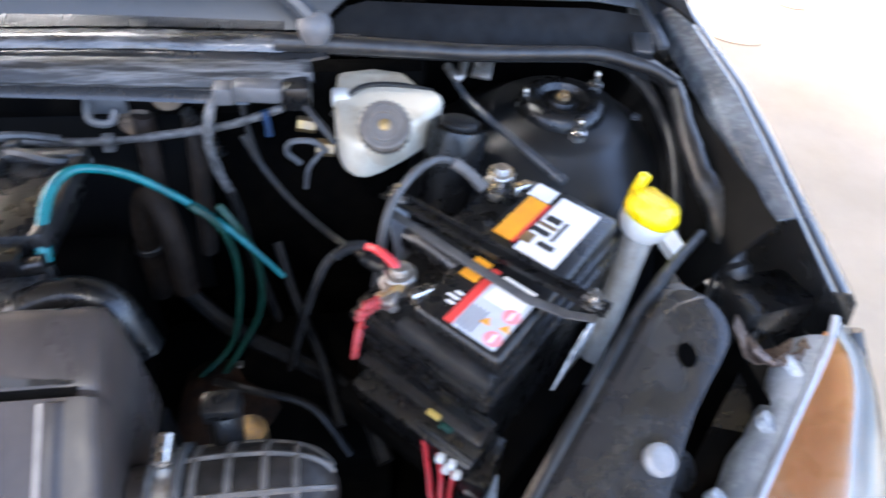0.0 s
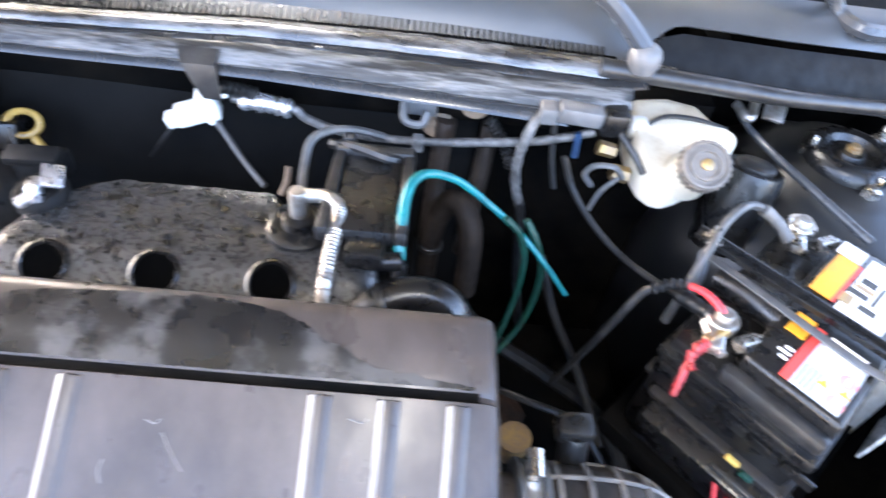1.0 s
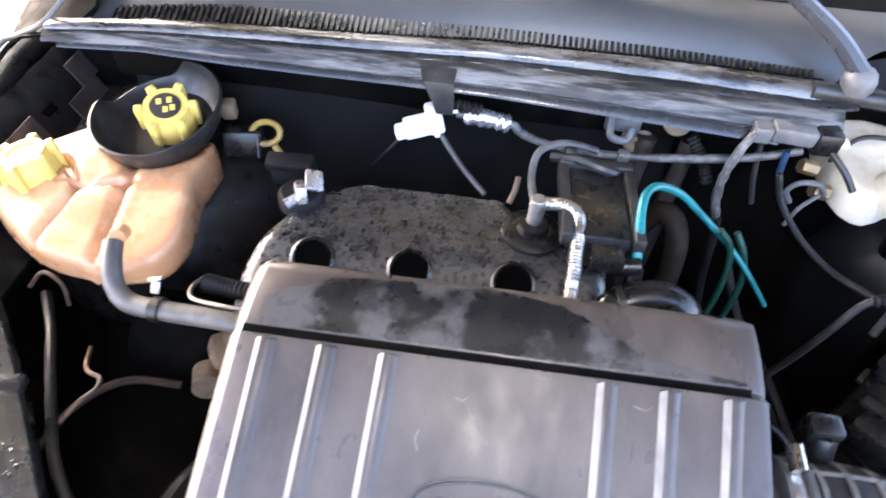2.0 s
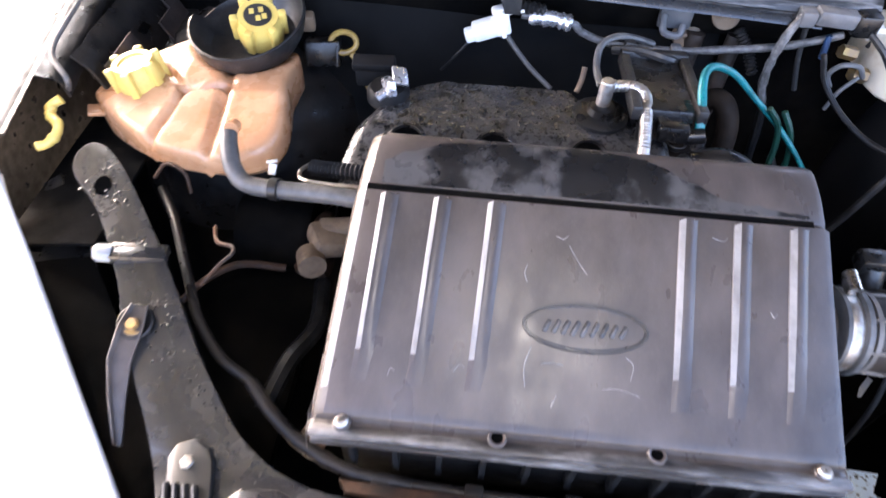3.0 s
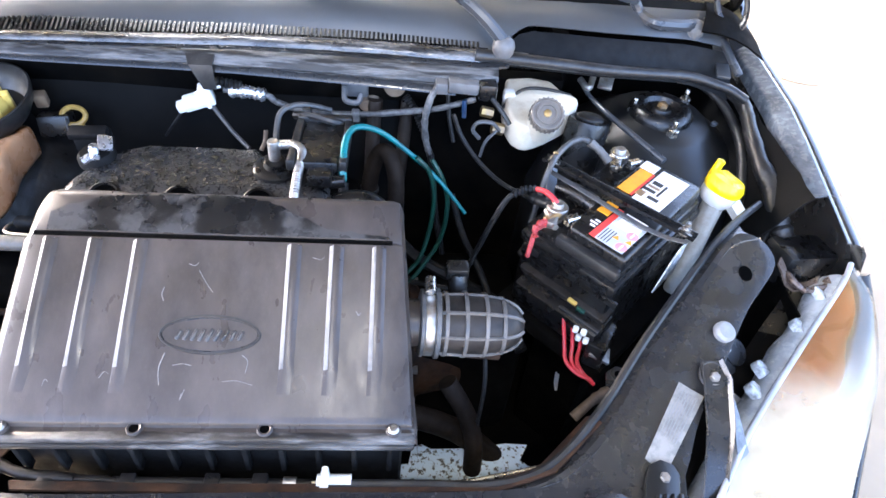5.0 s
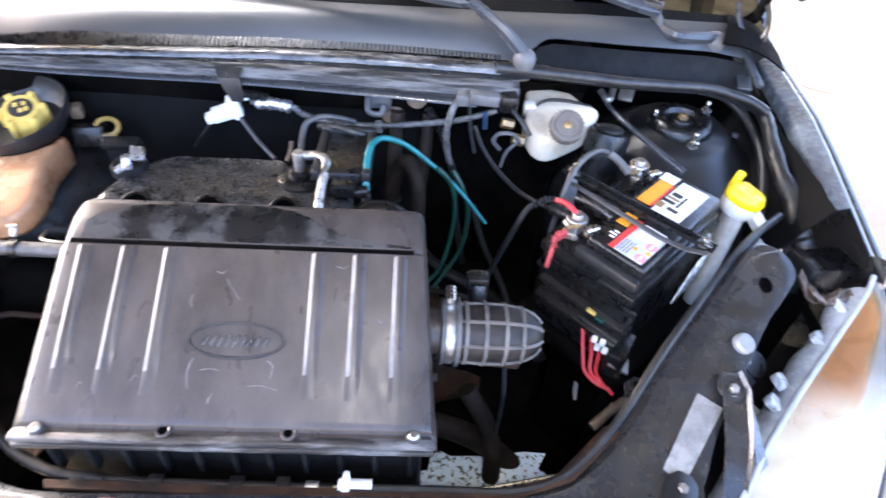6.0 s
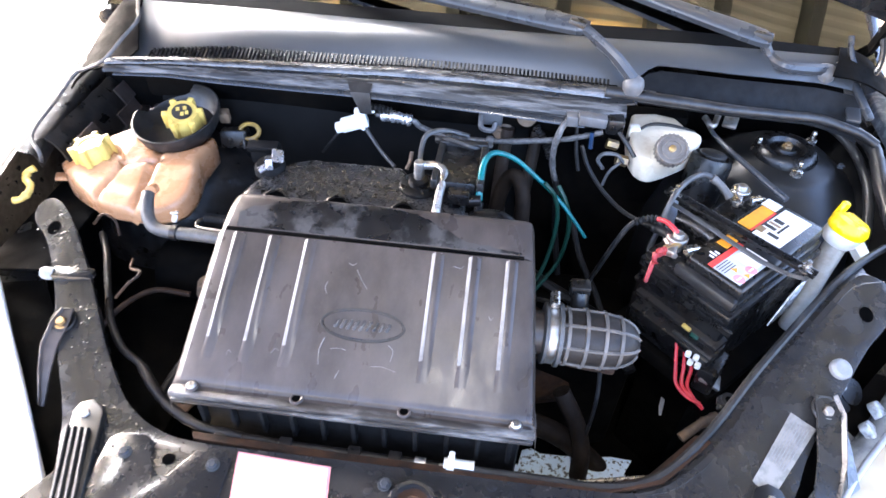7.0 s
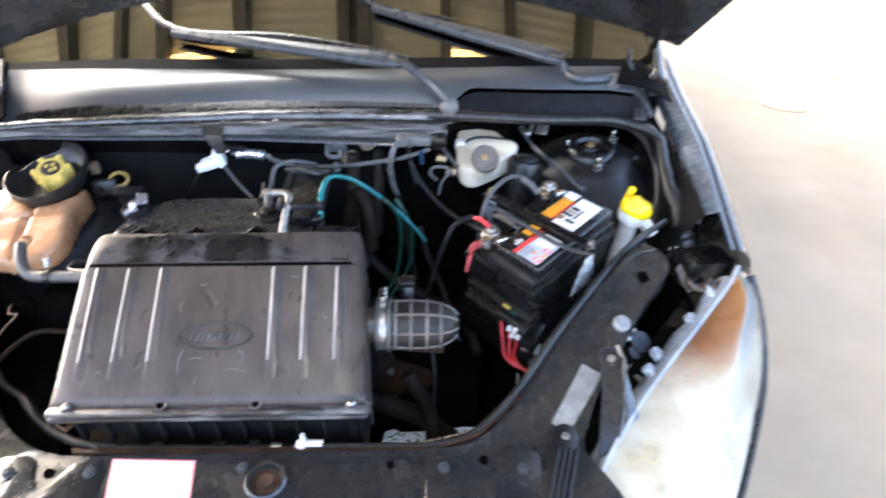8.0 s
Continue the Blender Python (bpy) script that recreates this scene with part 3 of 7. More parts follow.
def step_w(x):
    k = min(1.0, max(0.0, (x - 0.26) / 0.08))
    return 0.42 * k * k * (3 - 2 * k)


part("scuttle_end", cowl_panel([0.25 + 0.0235 * i for i in range(21)], lambda x: 0.0, lambda x: step_w(x) + 0.05, 0.016), MATT, car, "black lower step of the scuttle panel")
part("scuttle_panel", cowl_panel([-0.655 + 0.0135 * i for i in range(101)], step_w, lambda x: 1.0, 0.0), COWL, car, "grey plastic scuttle panel under the windscreen")


def windscreen():
    rows = []
    for k in range(8):
        d = 0.11 * k
        rows.append([(x * (1 - 0.02 * k), foot_y(x) + d * 0.87, 1.0 + d * 0.5 - 0.06 * max(0, abs(x) - 0.4)) for x in [-0.74 + 0.0925 * i for i in range(17)]])
    return strip(rows, 0.004)


ws = part("windscreen", windscreen(), SCREEN, car, "dark windscreen that mirrors the shed roof")
ws.visible_shadow = False
part("windscreen_band", strip([[(x, foot_y(x) + d * 0.87 - 0.002, 1.0035 + d * 0.5 - 0.06 * max(0, abs(x) - 0.4)) for x in [-0.70 + 0.0875 * i for i in range(17)]] for d in (0.0, 0.012, 0.026)], 0.001), LINER, car, "black painted border of the windscreen")
for nm, bm in (("dashboard", flat(-0.72, 0.72, 0.78, 1.5, 0.98)), ("seat_back", box((1.5, 0.04, 0.9), pose(0, 1.9, 0.9))), ("cabin_floor", flat(-0.75, 0.75, 1.4, 1.95, 0.5)), ("parcel_shelf", flat(-0.7, 0.7, 2.6, 3.5, 0.9))):
    part(nm, bm, BLACK, car)


def bonnet():
    a = radians(43)
    rows = []
    for k in range(8):
        d = 0.13 * k
        rows.append([(x * (1 + 0.02 * math.sin(d * 3)), 0.715 + 0.01 * (1 - (x / 0.77) ** 2) * (1 - d) - d * math.cos(a), 1.04 + 0.03 * x + 0.15 * (1 - (x / 0.77) ** 2) * (1 - 0.6 * d) + d * math.sin(a)) for x in [-0.77 + 0.11 * i for i in range(15)]])
    return strip(rows, 0.02)


for s in (1, -1):
    part("a_pillar", tube([(s * 0.75, 0.76, 0.93), (s * 0.755, 0.86, 0.975), (s * 0.745, 1.1, 1.12), (s * 0.72, 1.5, 1.34)], 0.035, 12), PAINT, car, "black painted windscreen pillar")
part("bonnet", bonnet(), PANEL, car, "open bonnet seen from below")

# ---- headlamps ----
LI = ((0.805, 0.280, 0.812), (0.778, 0.245, 0.80), (0.699, 0.164, 0.772), (0.578, 0.036, 0.742), (0.475, -0.101, 0.715), (0.40, -0.22, 0.69))
LI_FAR = ((0.800, 0.280, 0.812), (0.775, 0.240, 0.795), (0.722, 0.165, 0.77), (0.640, 0.04, 0.735), (0.548, -0.10, 0.715), (0.47, -0.22, 0.69))
LO = ((0.824, 0.272, 0.80), (0.842, 0.215, 0.735), (0.842, 0.14, 0.655), (0.796, 0.03, 0.59), (0.720, -0.10, 0.56), (0.63, -0.25, 0.53))


def lamp_shift(s, y):
    """The far lamp sits a little nearer the car's middle."""
    return spread((-0.25, -0.1, 0.0, 0.1, 0.2, 0.34), (0.075, 0.07, 0.055, 0.04, 0.03, 0.02), y) if s < 0 else 0.0


def lamp_surface(s, inset, k0, k1, thick, skew0=0.0, skew1=0.0):
    a, b = spline(LI if s > 0 else LI_FAR, 5), spline(LO, 5)
    rows = []
    n = len(a)
    for i in range(25):
        row = []
        for j in range(17):
            w = j / 16
            u = ((k0 + skew0 * (0.5 - w)) * (24 - i) + (k1 + skew1 * (0.5 - w)) * i) / 24 * (n - 1)
            u = min(max(u, 0.0), n - 1.001)
            c, f = int(u), u - int(u)
            p = a[c].lerp(a[c + 1], f).lerp(b[c].lerp(b[c + 1], f), w) + Vector((0.022 if s > 0 else 0.05, -0.02, 0.055)) * math.sin(math.pi * w) * min(1, u / 11) - (Vector((0.03, -0.02, 0.03)) if inset > 1 else Vector((0.0, 0.0, 0.03))) * inset
            row.append((s * p.x + lamp_shift(s, p.y), p.y, p.z))
        rows.append(row)
    return strip(rows, thick)


LIP = spline(LI, 5)
SHOULDER = material("wet_grey_plastic", (0.26, 0.285, 0.31), 0.22, colour2=(0.52, 0.56, 0.60), scale=14, bump=0.25, bump_scale=70, rough_var=0.12, lo=0.42, hi=0.62)
CLIPGREY = material("pale_scuffed_plastic", (0.55, 0.58, 0.60), 0.3, colour2=(0.12, 0.13, 0.14), scale=60, bump=0.3, bump_scale=120)
BRACKET = material("brown_rusted_strap", (0.20, 0.15, 0.12), 0.35, 0.5, colour2=(0.07, 0.045, 0.035), scale=60, bump=0.3)


def moved(bm, m):
    bm.transform(m)
    return bm


for s in (1, -1):
    hl = thing("headlamp", "clouded yellowed headlamp with an amber indicator corner" if s > 0 else "headlamp whitened in colour to stand for blown-out daylight", "headlamp", (s * 0.68, 0.1, 0.6), "headlamps")
    part("housing", lamp_surface(s, 1.6, 0.36, 1, 0.01), DARK, hl, "dirty black lamp housing")
    part("housing_end", lamp_surface(s, 1.6, 0, 0.38, 0.01), BLACK, hl)
    # Far lamp gets white reflectors so that it reads as blown out.
    part("reflector", lamp_surface(s, 0.6, 0.40, 1, 0.003, 0.22, 0.0), FADED if s > 0 else WHITE, hl, "reflector, yellowed near side, white for glare far side")
    part("indicator", lamp_surface(s, 0.6, 0.02, 0.40, 0.003, 0.0, 0.22), FADED if s > 0 else WHITE, hl, "faded amber indicator reflector" if s > 0 else "indicator reflector, white to stand for daylight glare")
    part("lens", lamp_surface(s, 0.0, 0, 1, 0.003), LENS if s > 0 else GLARELENS, hl, "clear lens, hazy with painted-in glare").visible_shadow = False
    part("inner_rim", tube([(s * x + lamp_shift(s, y), y, z + 0.001) for x, y, z in (LI if s > 0 else LI_FAR)], 0.004, 10), LAMPBODY, hl, "pale grey inner rim")
    if s > 0:
        inward = Vector((-0.84, 0.54, 0))
        shoulder = part("shoulder", strip([[tuple(c + inward * d * (0.85 + 0.2 * noise.noise(c * 22)) + Vector((0, 0, h + 0.006 * noise.noise(c * 30 + inward * d * 40)))) for d, h in ((-0.004, -0.004), (0.010, -0.006), (0.019, -0.011), (0.028, -0.020), (0.034, -0.032), (0.037, -0.08))] for c in LIP[3:22]], 0.003), SHOULDER, hl, "glossy grey plastic back of the headlamp")
        for k, w, d in ((6, 0.014, 0.020), (9, 0.022, 0.018), (12, 0.020, 0.028), (13, 0.024, 0.020)):
            c = LIP[k] + inward * d
            part("rim_clip", moved(prism([(-w / 2, -0.011), (-w / 2, 0.006), (-w / 4, 0.012), (w / 3, 0.011), (w / 2, 0.003), (w / 2, -0.010)], -0.006, 0.007, 0.002), pose(c.x, c.y, c.z - 0.012, 18, 22, 35 + 9 * (k % 3))), CLIPGREY, shoulder, "pale scuffed plastic clip")
        part("lamp_bracket", strip([[(x + dx, y + dy, z) for dx, dy in ((-0.006, -0.008), (0.0, 0.0), (0.006, 0.008))] for x, y, z in ((0.700, 0.290, 0.806), (0.704, 0.277, 0.800), (0.711, 0.266, 0.786), (0.722, 0.260, 0.781), (0.736, 0.258, 0.786), (0.752, 0.262, 0.797))], 0.003), BRACKET, hl, "bent rusty metal strap")
    part("outer_rim", tube([(s * (x + 0.003) + lamp_shift(s, y), y, z - 0.002) for x, y, z in LO], 0.010, 10), BLACK, hl)

# ---- air filter housing ----
SL = 0.612


def lid_z(y):
    return 0.776 + SL * y


air = thing("air_filter_housing", "large black plastic air filter housing with a ribbed scratched lid", "air filter housing", (-0.09, 0.13, 0.62))
SEC = [(0.006, 0.771), (0.0062, 0.7785), (0.0072, 0.7802), (0.0095, 0.7808), (0.0165, 0.7812), (0.0175, 0.7825), (0.0183, 0.7862), (0.020, 0.7888), (0.026, 0.7925), (0.045, lid_z(0.045)), (0.10, lid_z(0.10)), (0.15, lid_z(0.15)),
       (0.196, lid_z(0.196)), (0.2005, 0.8985), (0.2035, 0.8952), (0.2075, 0.8958), (0.2105, 0.8985), (0.222, 0.9035), (0.232, 0.9078), (0.242, 0.9108), (0.258, 0.9135), (0.268, 0.9125), (0.274, 0.908), (0.277, 0.90), (0.279, 0.85), (0.279, 0.79)]


def lid_side(y):
    """Left and right edges of the lid."""
    return -0.334 + 0.088 * max(0.0, y - 0.02), 0.149 - 0.088 * min(max(y, 0.0), 0.25)


def lid():
    rows = []
    for y, z in SEC:
        l, r = lid_side(y)
        back = max(0.0, y - 0.268) * 0.4
        l, r = l + back, r - back
        zl = min(z, 0.79) if y > 0.022 else z - 0.02
        c = 0.010
        ledge = 0.35 if y < 0.0178 else 1.0
        row = [(l - 0.010, y, zl - 0.02), (l - 0.007, y, z - 0.026 * ledge), (l - 0.002, y, z - 0.0085 * ledge), (l + 0.002, y, z - 0.0045 * ledge), (l + 0.009, y, z - 0.0006), (l + c, y, z)]
        row += [(l + c + (r - l - 2 * c) * k / 10, y, z) for k in range(1, 10)]
        row += [(r - c, y, z), (r - 0.003, y, z - 0.003 * ledge), (r, y, z - c * ledge), (r + 0.003, y, z - 0.022 * ledge), (r + 0.005, y, zl - 0.02)]
        rows.append(row)
    bm = strip(rows)
    return bm


def lid_top(y):
    return float(np.interp(y, [c[0] for c in SEC], [c[1] for c in SEC]))


lid_ob = part("lid", lid(), LID, air, "scratched black lid with dusty film", 32)
# Highlight along the lid's left bevel, laid on as a pale strip.
part("highlight_edge", strip([[(lid_side(y)[0] + dx, y, lid_top(y) + dz) for dx, dz in ((0.0012, -0.0050), (0.0028, -0.0037), (0.0086, -0.0004))] for y in (0.04, 0.06, 0.10, 0.15, 0.196, 0.2005, 0.2035, 0.2075, 0.2105, 0.222, 0.242, 0.262, 0.271)], 0.0004), RIB_EDGE, air, "left edge of the lid, sky highlight painted pale")


def stain(x0, x1, n, front, back):
    """An oily patch lying on the back slope of the lid between two wavering lines."""
    rows = []
    for i in range(n):
        x = x0 + (x1 - x0) * i / (n - 1)
        f = front(x) + 0.0012 * noise.noise(Vector((x * 90, 1, 0)))
        k = max(f + 0.0008, back(x) + 0.004 * noise.noise(Vector((x * 70, 5, 0))))
        rows.append([(x, y, lid_top(y) + 0.0006) for y in (f + (k - f) * j / 7 for j in range(8))])
    return strip(rows, 0.0003)


part("oily_patch", stain(-0.296, 0.112, 70, lambda x: 0.2110, lambda x: spread((-0.30, -0.24, -0.16, -0.09, -0.04, 0.0, 0.03, 0.06, 0.115), (0.232, 0.258, 0.266, 0.267, 0.258, 0.236, 0.223, 0.218, 0.2135), x)), LID_OIL, air, "dark oil-wetted patch along the back of the lid")
# Shadow line of the crease, laid in as a near-black strip.
part("groove_shade", strip([[(x, y, lid_top(y) + 0.0003) for x in np.linspace(-0.31, 0.116, 12)] for y in (0.2015, 0.2035, 0.2075, 0.2095)], 0.0002), DARK, air)
RIBX = (-0.289, -0.238, -0.186, -0.0055, 0.0455, 0.097)
for x in RIBX:
    # each rib leans with the lid's taper; a steep face with its highlight painted pale, then a long dark slope
    lean = 0.06 * min(1.0, max(0.0, -x - 0.05) * 5)
    prof = ((-0.0064, -0.0008), (-0.0058, 0.0004), (-0.0014, 0.0043), (-0.0002, 0.0047), (0.005, 0.0042), (0.0085, 0.0026), (0.0125, -0.0008))
    runs = ((0.046, 0.0), (0.070, 0.30), (0.092, 0.68), (0.118, 1), (0.16, 1), (0.1945, 1), (0.1965, 0.9), (0.1985, 0))
    rb = part("rib", strip([[(x + lean * (y - 0.2) + dx, y, lid_z(y) + h * k) for dx, h in prof] for y, k in runs], 0), LID, air)
    part("highlight_edge", strip([[(x + lean * (y - 0.2) + dx, y, lid_z(y) + h * k + 0.0005) for dx, h in ((-0.0056, 0.0006), (-0.0014, 0.0043), (-0.0006, 0.0046))] for y, k in runs[1:-1]], 0.0002), RIB_EDGE, rb, "left edge of the rib, sky highlight painted pale")


def oval(a0, b0, a1, b1, h, low):
    n = 56

    def ring(a, b, z):
        return [(-0.0925 + a * math.cos(2 * math.pi * i / n), 0.1035 + b * math.sin(2 * math.pi * i / n), lid_z(0.1035 + b * math.sin(2 * math.pi * i / n)) + z) for i in range(n)]
    return strip([ring(a0, b0, low), ring(a0 - 0.0006, b0 - 0.0006, h), ring(a1 + 0.0006, b1 + 0.0006, h), ring(a1, b1, low)], 0, True)


# Emblem in darker plastics: the shade of its relief is coloured in.
bd = part("badge", oval(0.0585, 0.0200, 0.0555, 0.0172, 0.0013, -0.0006), RUBBER, air, "embossed oval emblem")
part("badge_shade", oval(0.0555, 0.0172, 0.0535, 0.0155, 0.0004, -0.0008), BLACK, bd)
# plain slanted bars fill the emblem
for k in range(9):
    x, y = -0.128 + 0.0088 * k, 0.1030
    m = Matrix.Translation((x, y, lid_z(y))) @ Matrix.Rotation(math.atan(SL), 4, "X") @ Matrix.Rotation(radians(-24), 4, "Z")
    part("emblem_bar", box((0.0046, 0.0165 - 0.0010 * abs(k - 4), 0.0036), m, 0.0015), LID_OIL, bd)
for x in (-0.307, -0.165, -0.022, 0.1235):
    b_ = part("lid_screw_boss", lathe([(0.0092, -0.002), (0.0086, 0.0055), (0.0076, 0.0065), (0.0055, 0.0055)], pose(x, 0.0135, 0.7797), 20, cap=False), LID, air)
    part("boss_hole", lathe([(0.0056, 0.0), (0.0056, 0.0052)], pose(x, 0.0135, 0.7797), 16), HOLESHADE, b_)
    if x < -0.3 or x > 0.1:
        part("screw", lathe([(0.0068, 0.003), (0.0068, 0.0075), (0.0045, 0.0098), (0.0015, 0.0098), (0.0012, 0.008), (0.0, 0.008)], pose(x, 0.0135, 0.7797), 14), ZINC, b_)
part("lid_flange", box((0.486, 0.012, 0.011), pose(-0.094, 0.0065, 0.777), 0.0035), LID_EDGE, air, "scuffed front flange of the lid")
part("case_flange", box((0.484, 0.014, 0.009), pose(-0.094, 0.006, 0.766), 0.003), LID_EDGE, air)
lower = part("lower_case", box((0.455, 0.262, 0.15), pose(-0.092, 0.148, 0.685), 0.012), MATT, air)
for i in range(11):
    part("case_rib", box((0.006, 0.012, 0.05), pose(-0.30 + 0.042 * i, 0.009, 0.73), 0.001), MATT, lower)

# scuffs and scratches on the lid
SCUFF = material("pale_scuff", (0.22, 0.21, 0.20), 0.6, colour2=(0.10, 0.095, 0.09), scale=90, bump=0.2)
srnd = random.Random(11)
for run in (((-0.125, 0.175), (-0.118, 0.173), (-0.114, 0.176)), ((-0.112, 0.168), (-0.103, 0.156), (-0.094, 0.146)), ((-0.141, 0.085), (-0.146, 0.07), (-0.144, 0.054)), ((-0.11, 0.073), (-0.12, 0.0745), (-0.131, 0.073)),
            ((-0.054, 0.084), (-0.047, 0.078), (-0.049, 0.066)), ((-0.115, 0.05), (-0.119, 0.04), (-0.118, 0.028 + 0.018)), ((-0.074, 0.058), (-0.058, 0.059), (-0.04, 0.055)), ((-0.21, 0.06), (-0.205, 0.066), (-0.2, 0.064)),
            ((0.075, 0.13), (0.078, 0.126), (0.081, 0.129)), ((0.02, 0.185), (0.03, 0.183), (0.034, 0.186)), ((-0.27, 0.052), (-0.268, 0.058), (-0.264, 0.056)), ((-0.15, 0.15), (-0.152, 0.143), (-0.149, 0.136))):
    part("scratch", tube([(x, y, lid_z(y) + 0.0001) for x, y in run], (0.0003 + 0.0004 * srnd.random(), 0.0004), 6, 4), SCUFF, lid_ob)

PLATE = material("dusty_brown_plate", (0.050, 0.037, 0.031), 0.5, colour2=(0.016, 0.013, 0.012), scale=22, bump=0.3, bump_scale=90, rough_var=0.15)


# pressed plates and slots of the far inner wing
def wing_plate(y0, y1, k0, k1):
    pr = [(0.700, 0.79), (0.712, 0.81), (0.722, 0.83), (0.733, 0.85), (0.739, 0.86)]
    return strip([[(-(x + 0.015 * (y - 0.5)) + 0.044, y, z + 0.003) for x, z in pr[k0:k1]] for y in np.linspace(y0, y1, 5)], 0.003)


for y0, y1, k0, k1 in ((0.42, 0.50, 1, 4), (0.56, 0.63, 0, 3), (0.60, 0.70, 2, 5), (0.74, 0.82, 1, 4)):
    part("wing_plate", wing_plate(y0, y1, k0, k1), PLATE, car, "dusty brown pressed plate")
for y, x, z in ((0.46, -0.712, 0.832), (0.53, -0.722, 0.842), (0.665, -0.726, 0.847), (0.70, -0.715, 0.826)):
    part("wing_slot", box((0.003, 0.022, 0.011), pose(x + 0.038, y, z, 0, -62, 4), 0.001), HOLESHADE, car)

# wheels, so that the car stands on the floor
for x in (-0.72, 0.72):
    for y in (0.56, 2.98):
        w = part("wheel", lathe([(0.17, -0.08), (0.18, -0.07), (0.18, 0.07), (0.17, 0.08)], pose(x, y, 0.285, 0, 90, 0), 28), ZINC, car)
        part("tyre", lathe([(0.18, -0.085), (0.27, -0.08), (0.285, -0.05), (0.285, 0.05), (0.27, 0.08), (0.18, 0.085)], pose(x, y, 0.285, 0, 90, 0), 32, cap=False), RUBBER, w)


# ---- the rest of the hatchback's body ----
def body_side(s, y0, y1):
    prof = ((0.80, 0.24), (0.835, 0.30), (0.845, 0.45), (0.848, 0.62), (0.858, 0.70), (0.850, 0.82), (0.835, 0.90), (0.815, 0.935))
    return strip([[(s * (x - 0.10 * max(0.0, y - 3.3) ** 2), y, z) for x, z in prof] for y in np.linspace(y0, y1, 9)], 0.006)


def roof_z(y):
    return 1.385 + 0.05 * math.sin(math.pi * min(1.0, (y - 1.36) / 2.3))


def side_glass(s, y0, y1):
    rows = []
    for y in np.linspace(y0, y1, 9):
        top = min(roof_z(max(y, 1.36)), 0.95 + (y - 0.86) * 0.82, 0.95 + (3.78 - y) * 1.05)
        k = (top - 0.935) / 0.45
        rows.append([(s * (0.812 - 0.19 * k * w - 0.02 * max(0.0, y - 3.2)), y, 0.937 + (top - 0.937) * w) for w in (0, 0.33, 0.66, 1.0)])
    return strip(rows, 0.005)


for s in (1, -1):
    for nm, y0, y1, hy in (("front_door", 0.965, 1.98, 1.86), ("rear_door", 1.988, 2.78, 2.66), ("rear_quarter", 2.788, 3.74, None)):
        dp = part(nm, body_side(s, y0, y1), PAINT, car, "black painted body panel")
        part("side_window", side_glass(s, y0 + 0.02, y1 - 0.03), BLACK, dp, "dark side window")
        if hy:
            part("door_handle", box((0.02, 0.14, 0.025), pose(s * 0.862, hy, 0.80), 0.006), PAINT, dp)
    part("sill", box((0.06, 1.9, 0.07), pose(s * 0.80, 1.85, 0.235), 0.015), BLACK, car)
    part("bumper_corner", strip([[(s * x, y, z) for x, y in ((0.55, -0.26), (0.66, -0.2), (0.75, -0.08), (0.80, 0.06), (0.825, 0.2))] for z in (0.24, 0.34, 0.44, 0.50)], 0.006), PAINT, car)
    part("tail_lamp", box((0.10, 0.05, 0.24), pose(s * 0.75, 3.76, 0.83), 0.015), REDPRINT, car, "red tail lamp")
part("roof_skin", strip([[(x, y, roof_z(y) + 0.03 * (1 - (x / 0.64) ** 2)) for x in np.linspace(-0.64, 0.64, 13)] for y in np.linspace(1.36, 3.36, 13)], 0.012), PAINT, car, "black painted roof")
part("tailgate", strip([[(x * k, y, z + 0.02 * (1 - (x / 0.66) ** 2)) for x in np.linspace(-0.64, 0.64, 9)] for y, z, k in ((3.36, 1.385, 1.0), (3.5, 1.24, 1.06), (3.68, 1.0, 1.14), (3.77, 0.92, 1.17), (3.80, 0.7, 1.2), (3.78, 0.52, 1.22))], 0.008), PAINT, car, "black painted tailgate")
part("rear_glass", strip([[(x * k, y + 0.006, z + 0.026 + 0.02 * (1 - (x / 0.66) ** 2)) for x in np.linspace(-0.54, 0.54, 9)] for y, z, k in ((3.40, 1.34, 1.0), (3.5, 1.24, 1.03), (3.66, 1.03, 1.1))], 0.004), BLACK, car, "dark rear window")
part("rear_bumper", box((1.60, 0.16, 0.28), pose(0, 3.78, 0.40), 0.05), PAINT, car)
part("under_floor", flat(-0.78, 0.78, 0.75, 3.7, 0.26), DARK, car)


# ---- details of the car body ----
LABELWHITE = material("dirty_white_plastic", (0.26, 0.27, 0.28), 0.4, colour2=(0.17, 0.17, 0.175), scale=30, bump=0.06)


def on_panel(x, y, h=0.0):
    return (x, y, panel_z(x, y) + h)


def pad(outline, h=0.004):
    return prism(outline, lambda x, y: panel_z(x, y) - 0.002, lambda x, y: panel_z(x, y) + h, 0.0018, 2)


PADL = [(-0.405, -0.05), (-0.395, -0.04), (-0.36, -0.037), (-0.345, -0.045), (-0.338, -0.07), (-0.325, -0.088), (-0.308, -0.088), (-0.296, -0.068), (-0.285, -0.05), (-0.25, -0.045), (-0.236, -0.055), (-0.232, -0.2), (-0.405, -0.2)]
part("latch_plate", pad(PADL), PANEL, car)
part("latch_plate", pad([(-x, y) for x, y in PADL][::-1]), PANEL, car)
for x, y in ((-0.374, -0.066), (-0.256, -0.068), (0.262, -0.068), (0.378, -0.072), (-0.034, -0.064)):
    part("panel_bolt", hexbolt(on_panel(x, y, 0.004), (0, -0.1, 1), 0.0058, 0.0055, 0.0088), WIPER, car)
for x, y, r_ in ((-0.317, -0.066, 0.008), (0.322, -0.055, 0.007), (0.183, -0.06, 0.006)):
    part("panel_hole", lathe([(r_, 0), (r_, 0.0012)], Matrix.Translation(on_panel(x, y, 0.0)), 16), HOLESHADE, car)
